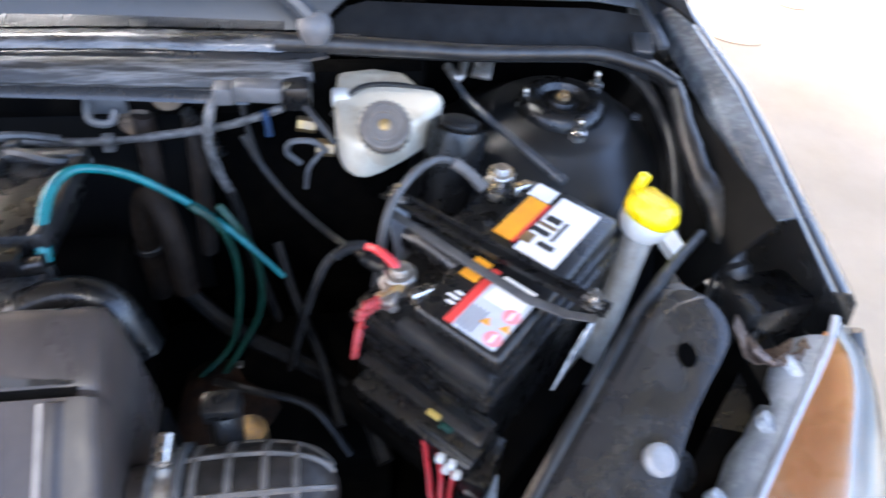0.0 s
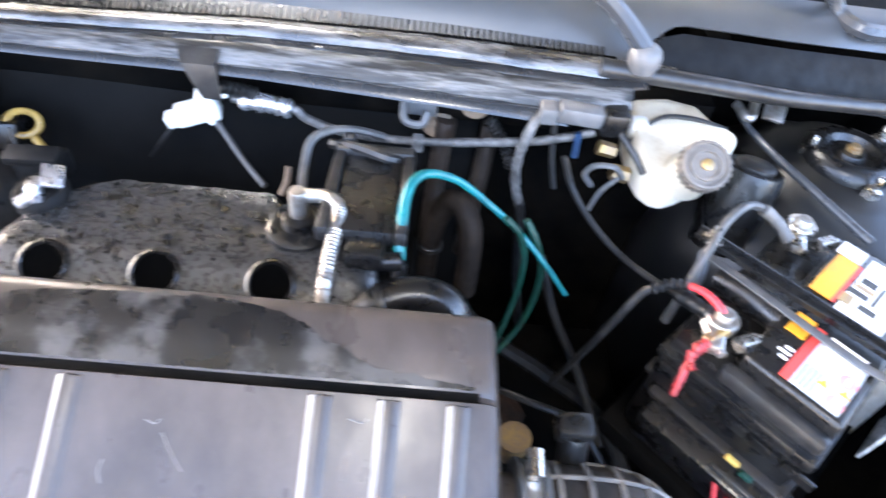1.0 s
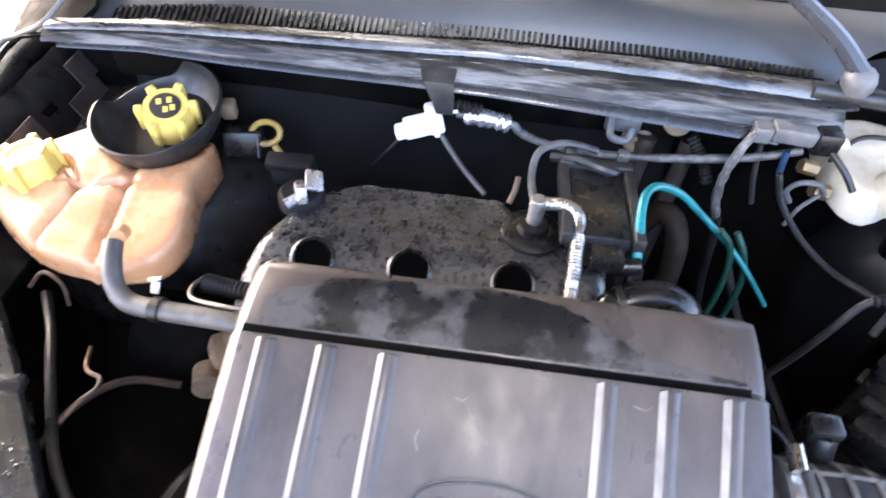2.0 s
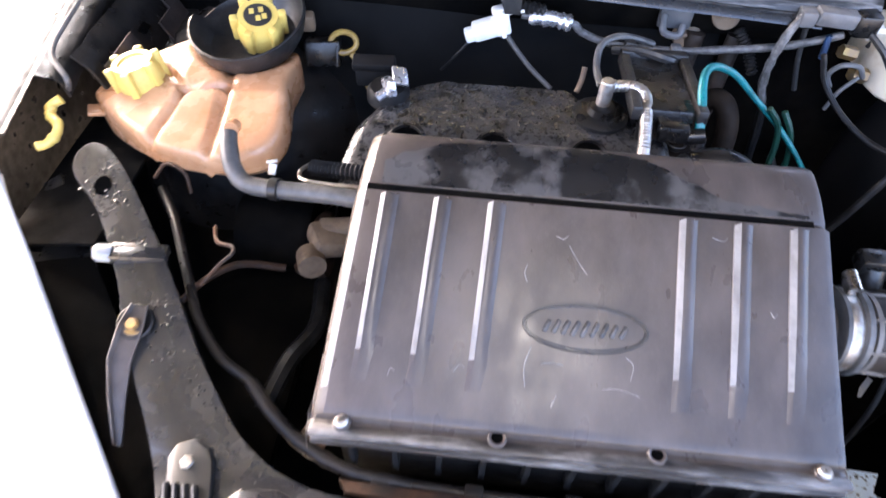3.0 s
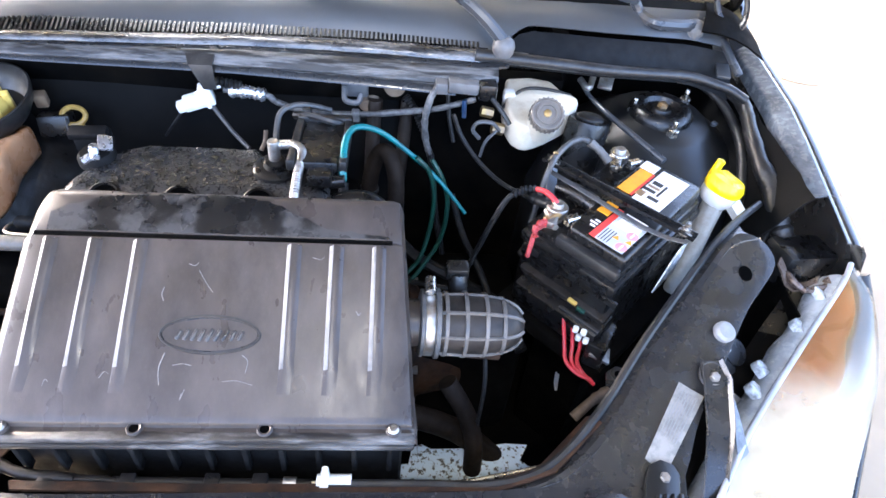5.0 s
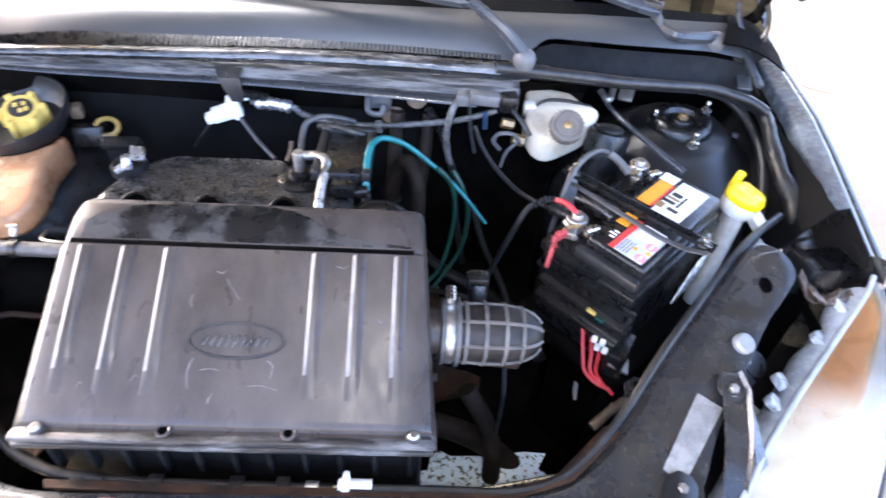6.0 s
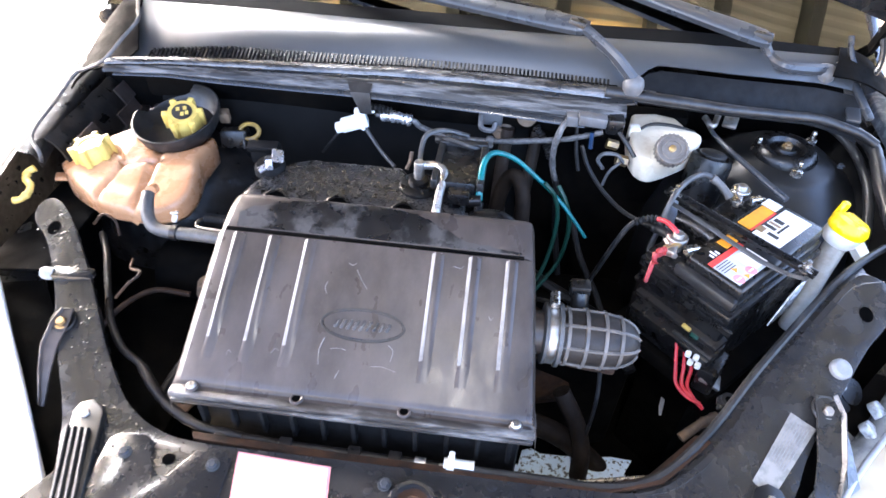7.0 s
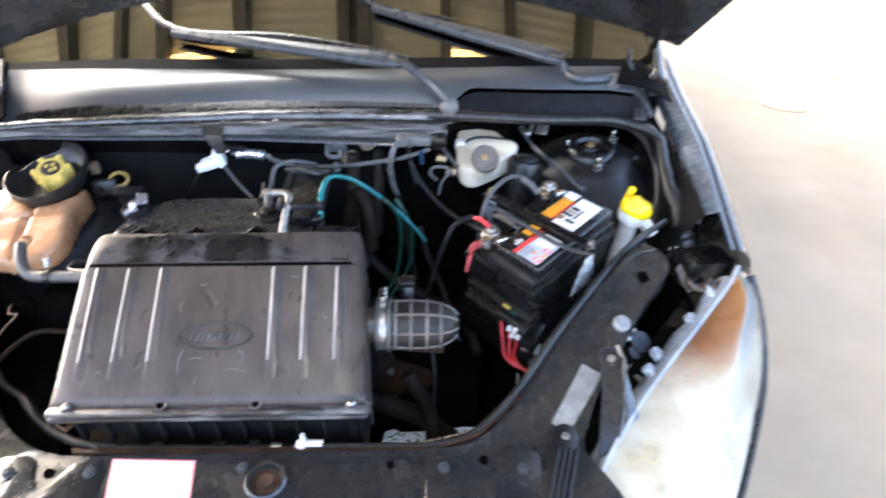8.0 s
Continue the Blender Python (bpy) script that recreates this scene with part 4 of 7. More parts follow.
for x, y in ((0.12, -0.058), (0.205, -0.058), (-0.055, -0.07), (0.10, -0.045)):
    part("panel_plug", lathe([(0.008, 0), (0.0075, 0.0015), (0.004, 0.0022)], Matrix.Translation(on_panel(x, y)), 16), PANEL, car)
latch = part("latch_ring", lathe([(0.031, 0.0), (0.031, 0.006), (0.028, 0.009), (0.024, 0.008), (0.0215, 0.001)], Matrix.Translation(on_panel(0.004, -0.084)), 32, cap=False), PANEL, car, "round latch hole with a raised rim")
part("latch_tongue", join(lathe([(0.0225, 0.0), (0.0225, 0.0015)], Matrix.Translation(on_panel(0.004, -0.084, -0.0005)), 24), lathe([(0.014, 0), (0.011, 0.004), (0.008, 0.003)], Matrix.Translation(on_panel(0.004, -0.084)), 20)), RUST, latch)
for s in (1, -1):
    x0 = s * 0.448
    corner = part("corner_bracket", prism([(x0 - 0.022, -0.02), (x0 - 0.016, -0.008), (x0, -0.002), (x0 + 0.016, -0.008), (x0 + 0.022, -0.02), (x0 + 0.02 - s * 0.05, -0.2), (x0 - 0.02 - s * 0.05, -0.2)], lambda x, y: panel_z(x, y) - 0.01, lambda x, y: panel_z(x, y) + 0.006, 0.002), SATIN, car, "ribbed black corner bracket")
    for d in (-0.013, -0.004, 0.005, 0.014):
        part("bracket_rib", rod((x0 + d, -0.045, panel_z(0, 0) + 0.002), (x0 + d - s * 0.05, -0.2, panel_z(0, -0.2) + 0.0025), 0.0032, n=8), SATIN, corner)
    part("bracket_bolt", hexbolt((x0, -0.024, panel_z(x0, -0.024) + 0.006), (0, -0.1, 1), 0.0068, 0.007, 0.0125), ZINC, corner)
    g = 0.8 if s > 0 else 0.42
    stay = part("lamp_stay", strip([[(s * (x + dx), y, z + dz) for dx, dz in ((-0.024 * k * g, 0.006), (-0.02 * k * g, 0.0), (0.02 * k * g, 0.0), (0.026 * k * g, 0.006))] for x, y, z, k in (((0.535, 0.115, 0.788, 0.8), (0.538, 0.09, 0.780, 1.0), (0.53, 0.03, 0.757, 0.95), (0.515, -0.03, 0.725, 0.8), (0.495, -0.09, 0.68, 0.35)) if s > 0 else ((0.533, 0.112, 0.788, 0.9), (0.536, 0.09, 0.780, 1.3), (0.541, 0.06, 0.764, 1.2), (0.538, 0.03, 0.744, 0.9), (0.532, -0.006, 0.717, 0.45)))], 0.002), PANEL if s > 0 else PLATE, car, "pressed steel stay of the headlamp")
    part("stay_bolt", hexbolt((s * 0.536, 0.094, 0.781), (0, -0.3, 1), 0.0068, 0.007, 0.011), BRASS if s < 0 else ZINC, stay)
    if s > 0:
        part("stay_flange", strip([[(0.553 + 0.002 * (1 - k) + d * k, y, z - 0.3 * d * k) for d in (0.0, 0.009, 0.018)] for y, z, k in ((0.085, 0.779, 0.1), (0.05, 0.764, 0.5), (0.01, 0.742, 1.0), (-0.03, 0.715, 1.1))], 0.002), FLANGE, stay)
    part("stay_head", lathe([(0.019, 0), (0.019, 0.003), (0.017, 0.0045), (0.015, 0.003)], aim((s * 0.536, 0.098, 0.780), (s * 0.536, 0.07, 0.86)), 24), PANEL if s > 0 else WING, stay)
    part("arm_hole", lathe([(0.0095, 0), (0.0095, 0.0015)], aim(on_panel(s * 0.617, 0.24, 0.0), Vector(on_panel(s * 0.617, 0.24)) + Vector((0, -0.345, 1))) @ Matrix.Diagonal((1, 1.25, 1, 1)), 18), HOLESHADE, car)
part("lamp_adjuster", join(lathe([(0.0145, 0), (0.0145, 0.007), (0.011, 0.011), (0.0, 0.012)], aim((0.564, 0.155, 0.798), (0.569, 0.135, 0.85)), 20), rod((0.568, 0.156, 0.79), (0.583, 0.150, 0.765), 0.0045, n=10)), LABELWHITE, car, "white headlamp adjuster cap")
part("lamp_adjuster", lathe([(0.010, 0), (0.010, 0.014), (0.0075, 0.018)], aim((-0.582, 0.165, 0.803), (-0.625, 0.158, 0.812)), 8), LABELWHITE, car, "white headlamp adjuster cap")

# rubber lip along the inside of the panel, drop edges
lip = [(0.05, -0.022, 0.722), (0.16, -0.022, 0.722), (0.25, -0.022, 0.723), (0.318, 0.0, 0.73), (0.385, 0.06, 0.755), (0.458, 0.149, 0.79), (0.551, 0.253, 0.823), (0.596, 0.301, 0.833), (0.643, 0.345, 0.834), (0.70, 0.395, 0.828)]
part("rubber_lip", tube(lip, 0.006, 8), RUBBER, car, "rubber edging of the engine bay")
part("inner_rim", strip([[(x - d * 0.6, y + d, z - h) for d, h in ((0.0, 0.0), (0.012, 0.004), (0.02, 0.02), (0.022, 0.05))] for x, y, z in ((-0.30, -0.03, 0.728), (-0.1, -0.034, 0.728), (0.1, -0.034, 0.728), (0.25, -0.032, 0.728), (0.32, -0.012, 0.734), (0.385, 0.045, 0.752))], 0.003), RUST, car, "rusty inner rim of the front panel")
part("panel_tab", join(prism([(0.405, 0.105), (0.41, 0.125), (0.425, 0.135), (0.44, 0.13), (0.455, 0.11)], 0.742, 0.746, 0.001), lathe([(0.012, 0.745), (0.011, 0.7475), (0.006, 0.7475)], pose(0.425, 0.12, 0), 16)), PANEL, car)
part("tab_hole", lathe([(0.0055, 0.747), (0.0055, 0.7485)], pose(0.425, 0.12, 0), 14), HOLESHADE, car)
part("panel_tab", box((0.03, 0.028, 0.003), pose(-0.344, 0.028, 0.712, -20, 0, -10), 0.001), RUST, car)
part("tab_hole", lathe([(0.004, 0), (0.004, 0.003)], pose(-0.344, 0.031, 0.713), 12), HOLESHADE, car)

# slats of the scuttle intake
def slat_len(x):
    return spread((-0.575, -0.45, -0.2, 0.25), (0.02, 0.028, 0.021, 0.012), x)


slat_me = None
for i in range(116):
    x = -0.575 + i * 0.00715
    y = spread(BX, BY, x) + 0.019 + slat_len(x) / 2
    if slat_me is None:
        first = part("grille_slat", box((0.0038, 1.0, 0.009), None), BLACK, car, "thin slat of the scuttle intake")
        slat_me = first.data
        slat_me.transform(Matrix.Translation(BASE[car.name]))
        ob = first
    else:
        ob = new("grille_slat", slat_me)
        ob.parent = car
    ob.location = Vector((x, y, spread(BX, BZ, x) - 0.006 + slat_len(x) * 0.2)) - BASE[car.name]
    ob.rotation_euler = (0.35, 0, 0)
    ob.scale = (1, slat_len(x), 1)
# Black sheet paints the dark between the slats.
part("grille_bed", strip([[(x, spread(BX, BY, x) + 0.016 + k * (slat_len(x) + 0.006), spread(BX, BZ, x) - 0.0085 + k * slat_len(x) * 0.4) for x in [-0.585 + 0.0425 * i for i in range(21)]] for k in (0, 1)], 0.002), HOLESHADE, car)

# bonnet hinge and scuttle end pieces
for s in (1, -1):
    hg = part("hinge_arm", join(box((0.024, 0.10, 0.006), pose(s * 0.705, 0.685, 0.922, 8, 0, s * -12), 0.002), box((0.010, 0.05, 0.02), pose(s * 0.712, 0.735, 0.945), 0.003)), COWL if s > 0 else DARK, car, "dusty grey bonnet hinge arm" if s > 0 else "dark bonnet hinge arm")
    part("hinge_body", join(box((0.026, 0.05, 0.03), pose(s * 0.728, 0.765, 0.962, 15, 0, 0), 0.006), rod((s * 0.715, 0.765, 0.985), (s * 0.745, 0.765, 0.985), 0.008), box((0.010, 0.022, 0.09), pose(s * 0.73, 0.755, 1.02, 18, 0, 0), 0.003)), DARK, hg)
    cover = [[(s * (xi + ((0.732 if s < 0 else 0.765) - xi) * k), y, z - 0.045 * k * k) for k in (0, 0.25, 0.5, 0.75, 1.0)] for y, z, xi in ((0.535, 0.945, 0.665), (0.56, 0.950, 0.625), (0.59, 0.962, 0.610), (0.62, 0.975, 0.620), (0.66, 0.988, 0.635), (0.70, 1.000, 0.652), (0.74, 1.004, 0.665), (0.80, 0.99, 0.68))]
    part("scuttle_corner", strip(cover if s < 0 else cover[4:], 0.003), DARK, car, "dark corner of the scuttle under the bonnet hinge")
part("hinge_spring", tube([(0.672, 0.735, 1.03), (0.676, 0.715, 1.005), (0.690, 0.700, 0.985), (0.712, 0.695, 0.975), (0.728, 0.705, 0.985), (0.735, 0.73, 1.01), (0.728, 0.76, 1.04)], 0.0055, 8), BLACK, car, "black bent rod of the bonnet hinge")
part("hinge_plate", prism([(0.655, 0.715), (0.662, 0.735), (0.690, 0.742), (0.702, 0.725), (0.690, 0.704), (0.668, 0.702)], 0.982, 0.990, 0.002), BLACK, car)
part("hinge_link", box((0.013, 0.085, 0.010), pose(0.703, 0.660, 0.945, 22, 0, 12), 0.003), WIPER, car, "grey hinge link")
part("fender_bolt", hexbolt((0.746, 0.598, 0.862), (-0.7, 0, 1), 0.0065, 0.006, 0.0095), WIPER, car)
part("fender_bolt", hexbolt((0.755, 0.455, 0.85), (-0.7, 0, 1), 0.0065, 0.006, 0.0095), WIPER, car)
part("fender_bolt", hexbolt((0.692, 0.60, 0.842), (-0.3, 0, 1), 0.005, 0.004, 0.007), WIPER, car)
part("wing_bracket", box((0.09, 0.16, 0.004), pose(-0.66, 0.60, 0.806, 4, -10, 0), 0.002), PANEL, car)
part("wing_ledge", box((0.12, 0.5, 0.006), pose(-0.69, 0.45, 0.76, 0, -8, 0), 0.002), DARK, car)

# ---- windscreen wipers ----
for pivot, elbow, tip, far in (((0.285, 0.59, 0.968), (0.18, 0.652, 1.045), (-0.30, 0.765, 1.06), (-0.42, 0.90, 1.115)), ((0.64, 0.70, 0.967), (0.514, 0.713, 1.024), (0.123, 0.827, 1.089), (0.03, 0.95, 1.158))):
    wp = thing("windscreen_wiper", "black wiper arm with blade resting on the windscreen", "wiper", pivot, "windscreen wipers")
    pv, el, tp = Vector(pivot), Vector(elbow), Vector(tip)
    part("pivot_cap", lathe([(0.012, -0.012), (0.017, -0.004), (0.019, 0.006), (0.0165, 0.015), (0.010, 0.021), (0.0, 0.023)], Matrix.Translation(pv) @ pose(0, 0, 0, -18), 20), GREYP, wp)
    right_one = pivot[0] > 0.5
    bend = [pv + Vector((0, 0, 0.012)), pv.lerp(el, 0.35) + Vector((0, 0, 0.016)), pv.lerp(el, 0.8) + Vector((0, 0, 0.008)), el] if not right_one else [pv + Vector((0, 0, 0.012)), pv + Vector((-0.04, -0.012, 0.016)), pv + Vector((-0.083, -0.016, 0.02)), pv + Vector((-0.103, 0.01, 0.026)), el]
    part("arm", tube(bend, (0.011, 0.009), 8), WIPER, wp, "black painted wiper arm")
    mid = el.lerp(tp, 0.5) + Vector((0, 0, 0.012))
    side_ = (tp - el).cross(Vector((0, -0.5, 0.87))).normalized()
    part("arm_channel", strip([[tuple(el.lerp(tp, t) + side_ * w_ * k + Vector((0, -0.5, 0.87)) * h) for k, h in ((-1, -0.008), (-1, 0.003), (-0.75, 0.006), (0.75, 0.006), (1, 0.003), (1, -0.008))] for t, w_ in ((-0.04, 0.011), (0.0, 0.0155), (0.08, 0.0165), (0.45, 0.013), (0.8, 0.009), (1.0, 0.006))], 0.0012), WIPER, wp)
    part("blade", tube([el.lerp(tp, 0.1) + Vector((0.02, 0.05, -0.01)), mid + Vector((0, 0.05, -0.012)), tp + Vector((0, 0.02, 0)), Vector(far)], 0.006, 6), BLACK, wp, "thin black wiper blade")
    part("blade_clip", box((0.035, 0.02, 0.02), Matrix.Translation(el) @ pose(0, 0, 0, 0, 0, -25), 0.005), BLACK, wp)

# ---- battery ----
UX, UY = Vector((0.714, 0.700, 0)), Vector((-0.70, 0.714, 0))
BM = Matrix(((UX.x, UY.x, 0, 0.47), (UX.y, UY.y, 0, 0.368), (0, 0, 1, 0.0), (0, 0, 0, 1)))   # x along the battery, y to the terminals


def bl(u, v, z):
    return tuple(BM @ Vector((u, v, z)))


battery = thing("car_battery", "black car battery with orange and white labels, strapped down", "battery", bl(-0.015, -0.005, 0.665))
part("case", box((0.252, 0.158, 0.145), BM @ pose(-0.015, 0.003, 0.738), 0.006), BLACK, battery)
part("case_rim", box((0.26, 0.166, 0.016), BM @ pose(-0.015, 0.003, 0.808), 0.004), BLACK, battery)
for k in range(5):
    part("case_rib", box((0.004, 0.03, 0.012), BM @ pose(-0.144, -0.075 + 0.034 * k, 0.79, 0, 0, 0), 0.001), BLACK, battery)
part("lower_cover", box((0.25, 0.156, 0.018), BM @ pose(-0.015, 0.003, 0.823), 0.005), BLACK, battery)
part("cover", prism([bl(u, v, 0)[:2] for u, v in ((-0.128, -0.073), (0.106, -0.070), (0.106, 0.028), (0.03, 0.03), (-0.04, 0.026), (-0.128, 0.022))], 0.825, 0.8585, 0.006, 3), BLACK, battery, "raised glossy battery cover")
part("cover_slope", prism([bl(u, v, 0)[:2] for u, v in ((-0.143, -0.075), (-0.126, -0.074), (-0.126, 0.03), (-0.143, 0.03))], 0.822, 0.842, 0.006, 2), RUBBER, battery, "dusty front edge of the cover")
part("carry_handle", tube([bl(-0.047, 0.09, 0.842), bl(-0.049, 0.06, 0.848), bl(-0.053, 0.02, 0.849)], 0.0155, 14), BLACK, battery)
for u, v, mt, lb in ((-0.103, 0.058, ZINC, "corroded positive terminal"), (0.088, 0.07, STEEL, "bright negative terminal")):
    tm = part("terminal", lathe([(0.012, 0.83), (0.012, 0.836), (0.0095, 0.837), (0.009, 0.862), (0.0075, 0.864)], BM @ pose(u, v, 0), 18), ZINC, battery, lb)
    part("clamp", join(lathe([(0.0155, 0.842), (0.0165, 0.844), (0.0165, 0.855), (0.015, 0.857)], BM @ pose(u, v, 0), 20), box((0.03, 0.016, 0.013), BM @ pose(u - 0.022, v - 0.008, 0.848, 0, 0, 25), 0.003), rod(bl(u - 0.034, v - 0.022, 0.849), bl(u - 0.012, v + 0.01, 0.849), 0.0052, n=6)), mt, tm)
    part("clamp_bolt", join(rod(bl(u + 0.004, v - 0.034, 0.852), bl(u - 0.014, v - 0.026, 0.852), 0.0085, n=6), rod(bl(u + 0.012, v - 0.038, 0.852), bl(u, v - 0.03, 0.852), 0.0045, n=8)), STEEL, tm)
TOP = 0.8592


def print_on(name, u0, u1, v0, v1, mt, h=0.0008, label=""):
    return part(name, box((u1 - u0, v1 - v0, h), BM @ pose((u0 + u1) / 2, (v0 + v1) / 2, TOP + h / 2)), mt, battery, label)


print_on("orange_mark", -0.069, -0.039, -0.006, 0.013, ORANGE)
print_on("info_label", -0.122, -0.05, -0.063, -0.018, BLUEGREY, 0.0007, "pale printed information label")
print_on("red_stripe", -0.122, -0.042, -0.0175, -0.0085, REDPRINT)
print_on("white_label", -0.078, -0.043, -0.058, -0.023, PAPER, 0.0011)
for k in range(3):
    print_on("print_bar", -0.104 + 0.007 * k, -0.101 + 0.007 * k, -0.006, 0.002 + 0.004 * (k % 2), PAPER)
for k in range(4):
    print_on("print_bar", -0.119, -0.090, -0.022 - 0.0045 * k, -0.0205 - 0.0045 * k, INK, 0.0009)
for u, v in ((-0.112, -0.055), (-0.081, -0.0545)):
    part("warning_sign", lathe([(0.0085, TOP), (0.0085, TOP + 0.0013)], BM @ pose(u, v, 0), 20), PINK, battery)
    part("warning_bar", box((0.011, 0.0025, 0.0006), BM @ pose(u, v, TOP + 0.0016)), PAPER, battery)
for u, v in ((-0.10, -0.04), (-0.096, -0.058)):
    part("warning_sign", lathe([(0.006, TOP), (0.006, TOP + 0.0012)], BM @ pose(u, v, 0), 3), ORANGE, battery)
print_on("orange_band", 0.0, 0.072, 0.0, 0.022, ORANGE, 0.0008, "orange band of the maker's label")
print_on("white_band", 0.074, 0.097, 0.0, 0.026, PAPER)
print_on("brand_label", -0.006, 0.093, -0.053, -0.007, PAPER, 0.0008, "white maker's label with dark lettering shapes")
print_on("red_edge", 0.0, 0.072, -0.004, 0.0, REDPRINT)
for k, (u0, u1, v0, v1) in enumerate(((0.008, 0.024, -0.016, -0.004), (0.012, 0.02, -0.04, -0.022), (0.028, 0.036, -0.026, -0.006), (0.040, 0.046, -0.028, -0.008), (0.050, 0.060, -0.026, -0.010), (0.026, 0.06, -0.034, -0.030))):
    print_on("brand_shape", u0, u1, v0, v1, INK if k % 3 else BRASS, 0.0012)

tray_b = thing("battery_tray", "black metal battery tray with pale clamp brackets", "battery tray", bl(-0.015, 0, 0.64))
part("tray", box((0.29, 0.21, 0.03), BM @ pose(-0.015, -0.005, 0.652), 0.006), DARK, tray_b)
part("leg", box((0.1, 0.12, 0.42), BM @ pose(-0.01, 0, 0.435), 0.01), DARK, tray_b)
part("bracket", strip([[bl(-0.036 + du * k, v, z) for du in (-0.019, 0.019)] for v, z, k in ((-0.114, 0.856, 0.5), (-0.112, 0.838, 0.9), (-0.110, 0.80, 1.4), (-0.108, 0.775, 1.6))], 0.002), CLIPGREY, tray_b, "bright triangular clamp bracket")
part("bracket", strip([[bl(-0.036 + du, v, z) for du in (-0.014, 0.014)] for v, z in ((0.118, 0.858), (0.114, 0.84), (0.106, 0.805), (0.104, 0.78))], 0.002), LABELWHITE, tray_b, "bright clamp bracket")
part("corner_foot", box((0.03, 0.035, 0.006), BM @ pose(-0.155, -0.095, 0.70, 20, 0, 30), 0.002), ZINC, tray_b)
part("torn_label", prism([(-0.005, -0.024), (-0.002, 0.022), (0.003, 0.026), (0.006, 0.004), (0.003, -0.026)], 0.0, 0.0012, 0, m=BM @ pose(-0.061, -0.015, 0.438, 0, -90, 0) @ pose(0, 0, 0, 0, 0, 90 + 12)), PAPER, tray_b, "torn white label on the tray leg")
strap = thing("battery_strap", "black metal hold-down strap across the battery", "strap", bl(-0.036, 0, 0.86))
SA, SB = Vector((0.361, 0.426, 0.868)), Vector((0.525, 0.276, 0.866))
sd = (SB - SA).normalized()
sn = Vector((-sd.y, sd.x, 0)).normalized()
part("channel", strip([[tuple(SA + sd * t + sn * du + Vector((0, 0, dz))) for du, dz in ((-0.0085, 0.006), (-0.008, 0.0), (0.008, 0.0), (0.0085, 0.006))] for t in (-0.016, 0.05, 0.11, 0.17, 0.238)], 0.0018), BLACK, strap)
part("web", strip([[tuple(p + q * w + Vector((0, 0, dz))) for w, dz in ((-0.006, 0.002), (0.006, 0.0))] for p, q in ((Vector((0.352, 0.416, 0.862)), sn), (Vector((0.39, 0.372, 0.8645)), sn), (Vector((0.43, 0.328, 0.8645)), sn), (Vector((0.468, 0.29, 0.863)), sn), (Vector((0.500, 0.270, 0.862)), sn), (Vector((0.527, 0.262, 0.862)), sn))], 0.0012), HOSE, strap, "grey sagging strip beside the strap")
for nb in (SA, SB):
    nm = Matrix.Translation(nb)
    part("nut", join(lathe([(0.0105, 0.002), (0.0105, 0.004)], nm, 18), lathe([(0.0075, 0.004), (0.0075, 0.011)], nm, 6), lathe([(0.004, 0.011), (0.004, 0.02)], nm, 10)), STEEL, strap, "bright nut")


def wire(name, label, pts, r, mt, category="cable", **kw):
    t = thing(name, label, category, pts[0])
    part("sheath", tube(pts, r, kw.pop("n", 8), **kw), mt, t)
    return t


neg = wire("earth_cable", "pale grey earth cable arching to the negative terminal", [(0.335, 0.385, 0.78), (0.350, 0.405, 0.868), (0.374, 0.440, 0.884), (0.407, 0.468, 0.886), (0.436, 0.468, 0.874), (0.458, 0.452, 0.855)], 0.0048, HOSE)
part("cable_end", tube([(0.425, 0.47, 0.880), (0.442, 0.464, 0.870), (0.458, 0.452, 0.856)], 0.0068, 10, lumps=0.2), RIBS, neg)
pos = wire("positive_cable", "thin black taped cable running to the positive terminal", [(0.206, 0.50, 0.90), (0.222, 0.492, 0.865), (0.25, 0.468, 0.836), (0.283, 0.438, 0.820), (0.31, 0.40, 0.828), (0.332, 0.362, 0.845), (0.35, 0.338, 0.852)], 0.0037, CABLE, lumps=0.12)
part("tape", tube([(0.325, 0.372, 0.842), (0.336, 0.356, 0.848), (0.348, 0.34, 0.852)], 0.0078, 10, lumps=0.25), CABLE, pos)
part("red_sleeve", tube([(0.327, 0.366, 0.864), (0.338, 0.355, 0.868), (0.35, 0.342, 0.864), (0.356, 0.332, 0.855)], 0.0042, 10, lumps=0.3), RED, pos, "red insulating sleeve")
part("spring_guard", tube([(0.295, 0.372, 0.846), (0.31, 0.372, 0.857), (0.327, 0.367, 0.863)], 0.0052, 10, ridges=0.003, pitch=0.005), CABLE, pos)
wire("black_lead", "black battery lead curling under the terminal", [(0.235, 0.37, 0.66), (0.255, 0.362, 0.75), (0.272, 0.365, 0.805), (0.286, 0.372, 0.835), (0.297, 0.373, 0.848), (0.31, 0.372, 0.857)], 0.0045, CABLE)
CLIPRED = material("grimy_red_plastic", (0.40, 0.025, 0.03), 0.45, colour2=(0.16, 0.015, 0.015), scale=60, bump=0.2)
rc = wire("red_clip_lead", "red lead with a torn clip at the positive terminal", [(0.345, 0.312, 0.846), (0.328, 0.303, 0.846), (0.318, 0.295, 0.842), (0.313, 0.283, 0.828), (0.309, 0.274, 0.812)], 0.0032, CLIPRED, lumps=0.6)
part("clip_jaw", tube([(0.333, 0.308, 0.852), (0.322, 0.300, 0.853), (0.316, 0.292, 0.848), (0.318, 0.284, 0.842)], 0.0042, 8, lumps=0.7), CLIPRED, rc)
part("brass_lug", join(box((0.026, 0.014, 0.005), pose(0.345, 0.318, 0.85, 0, 10, 40), 0.002), rod((0.337, 0.31, 0.85), (0.358, 0.325, 0.852), 0.005, n=8)), BRASS, rc)

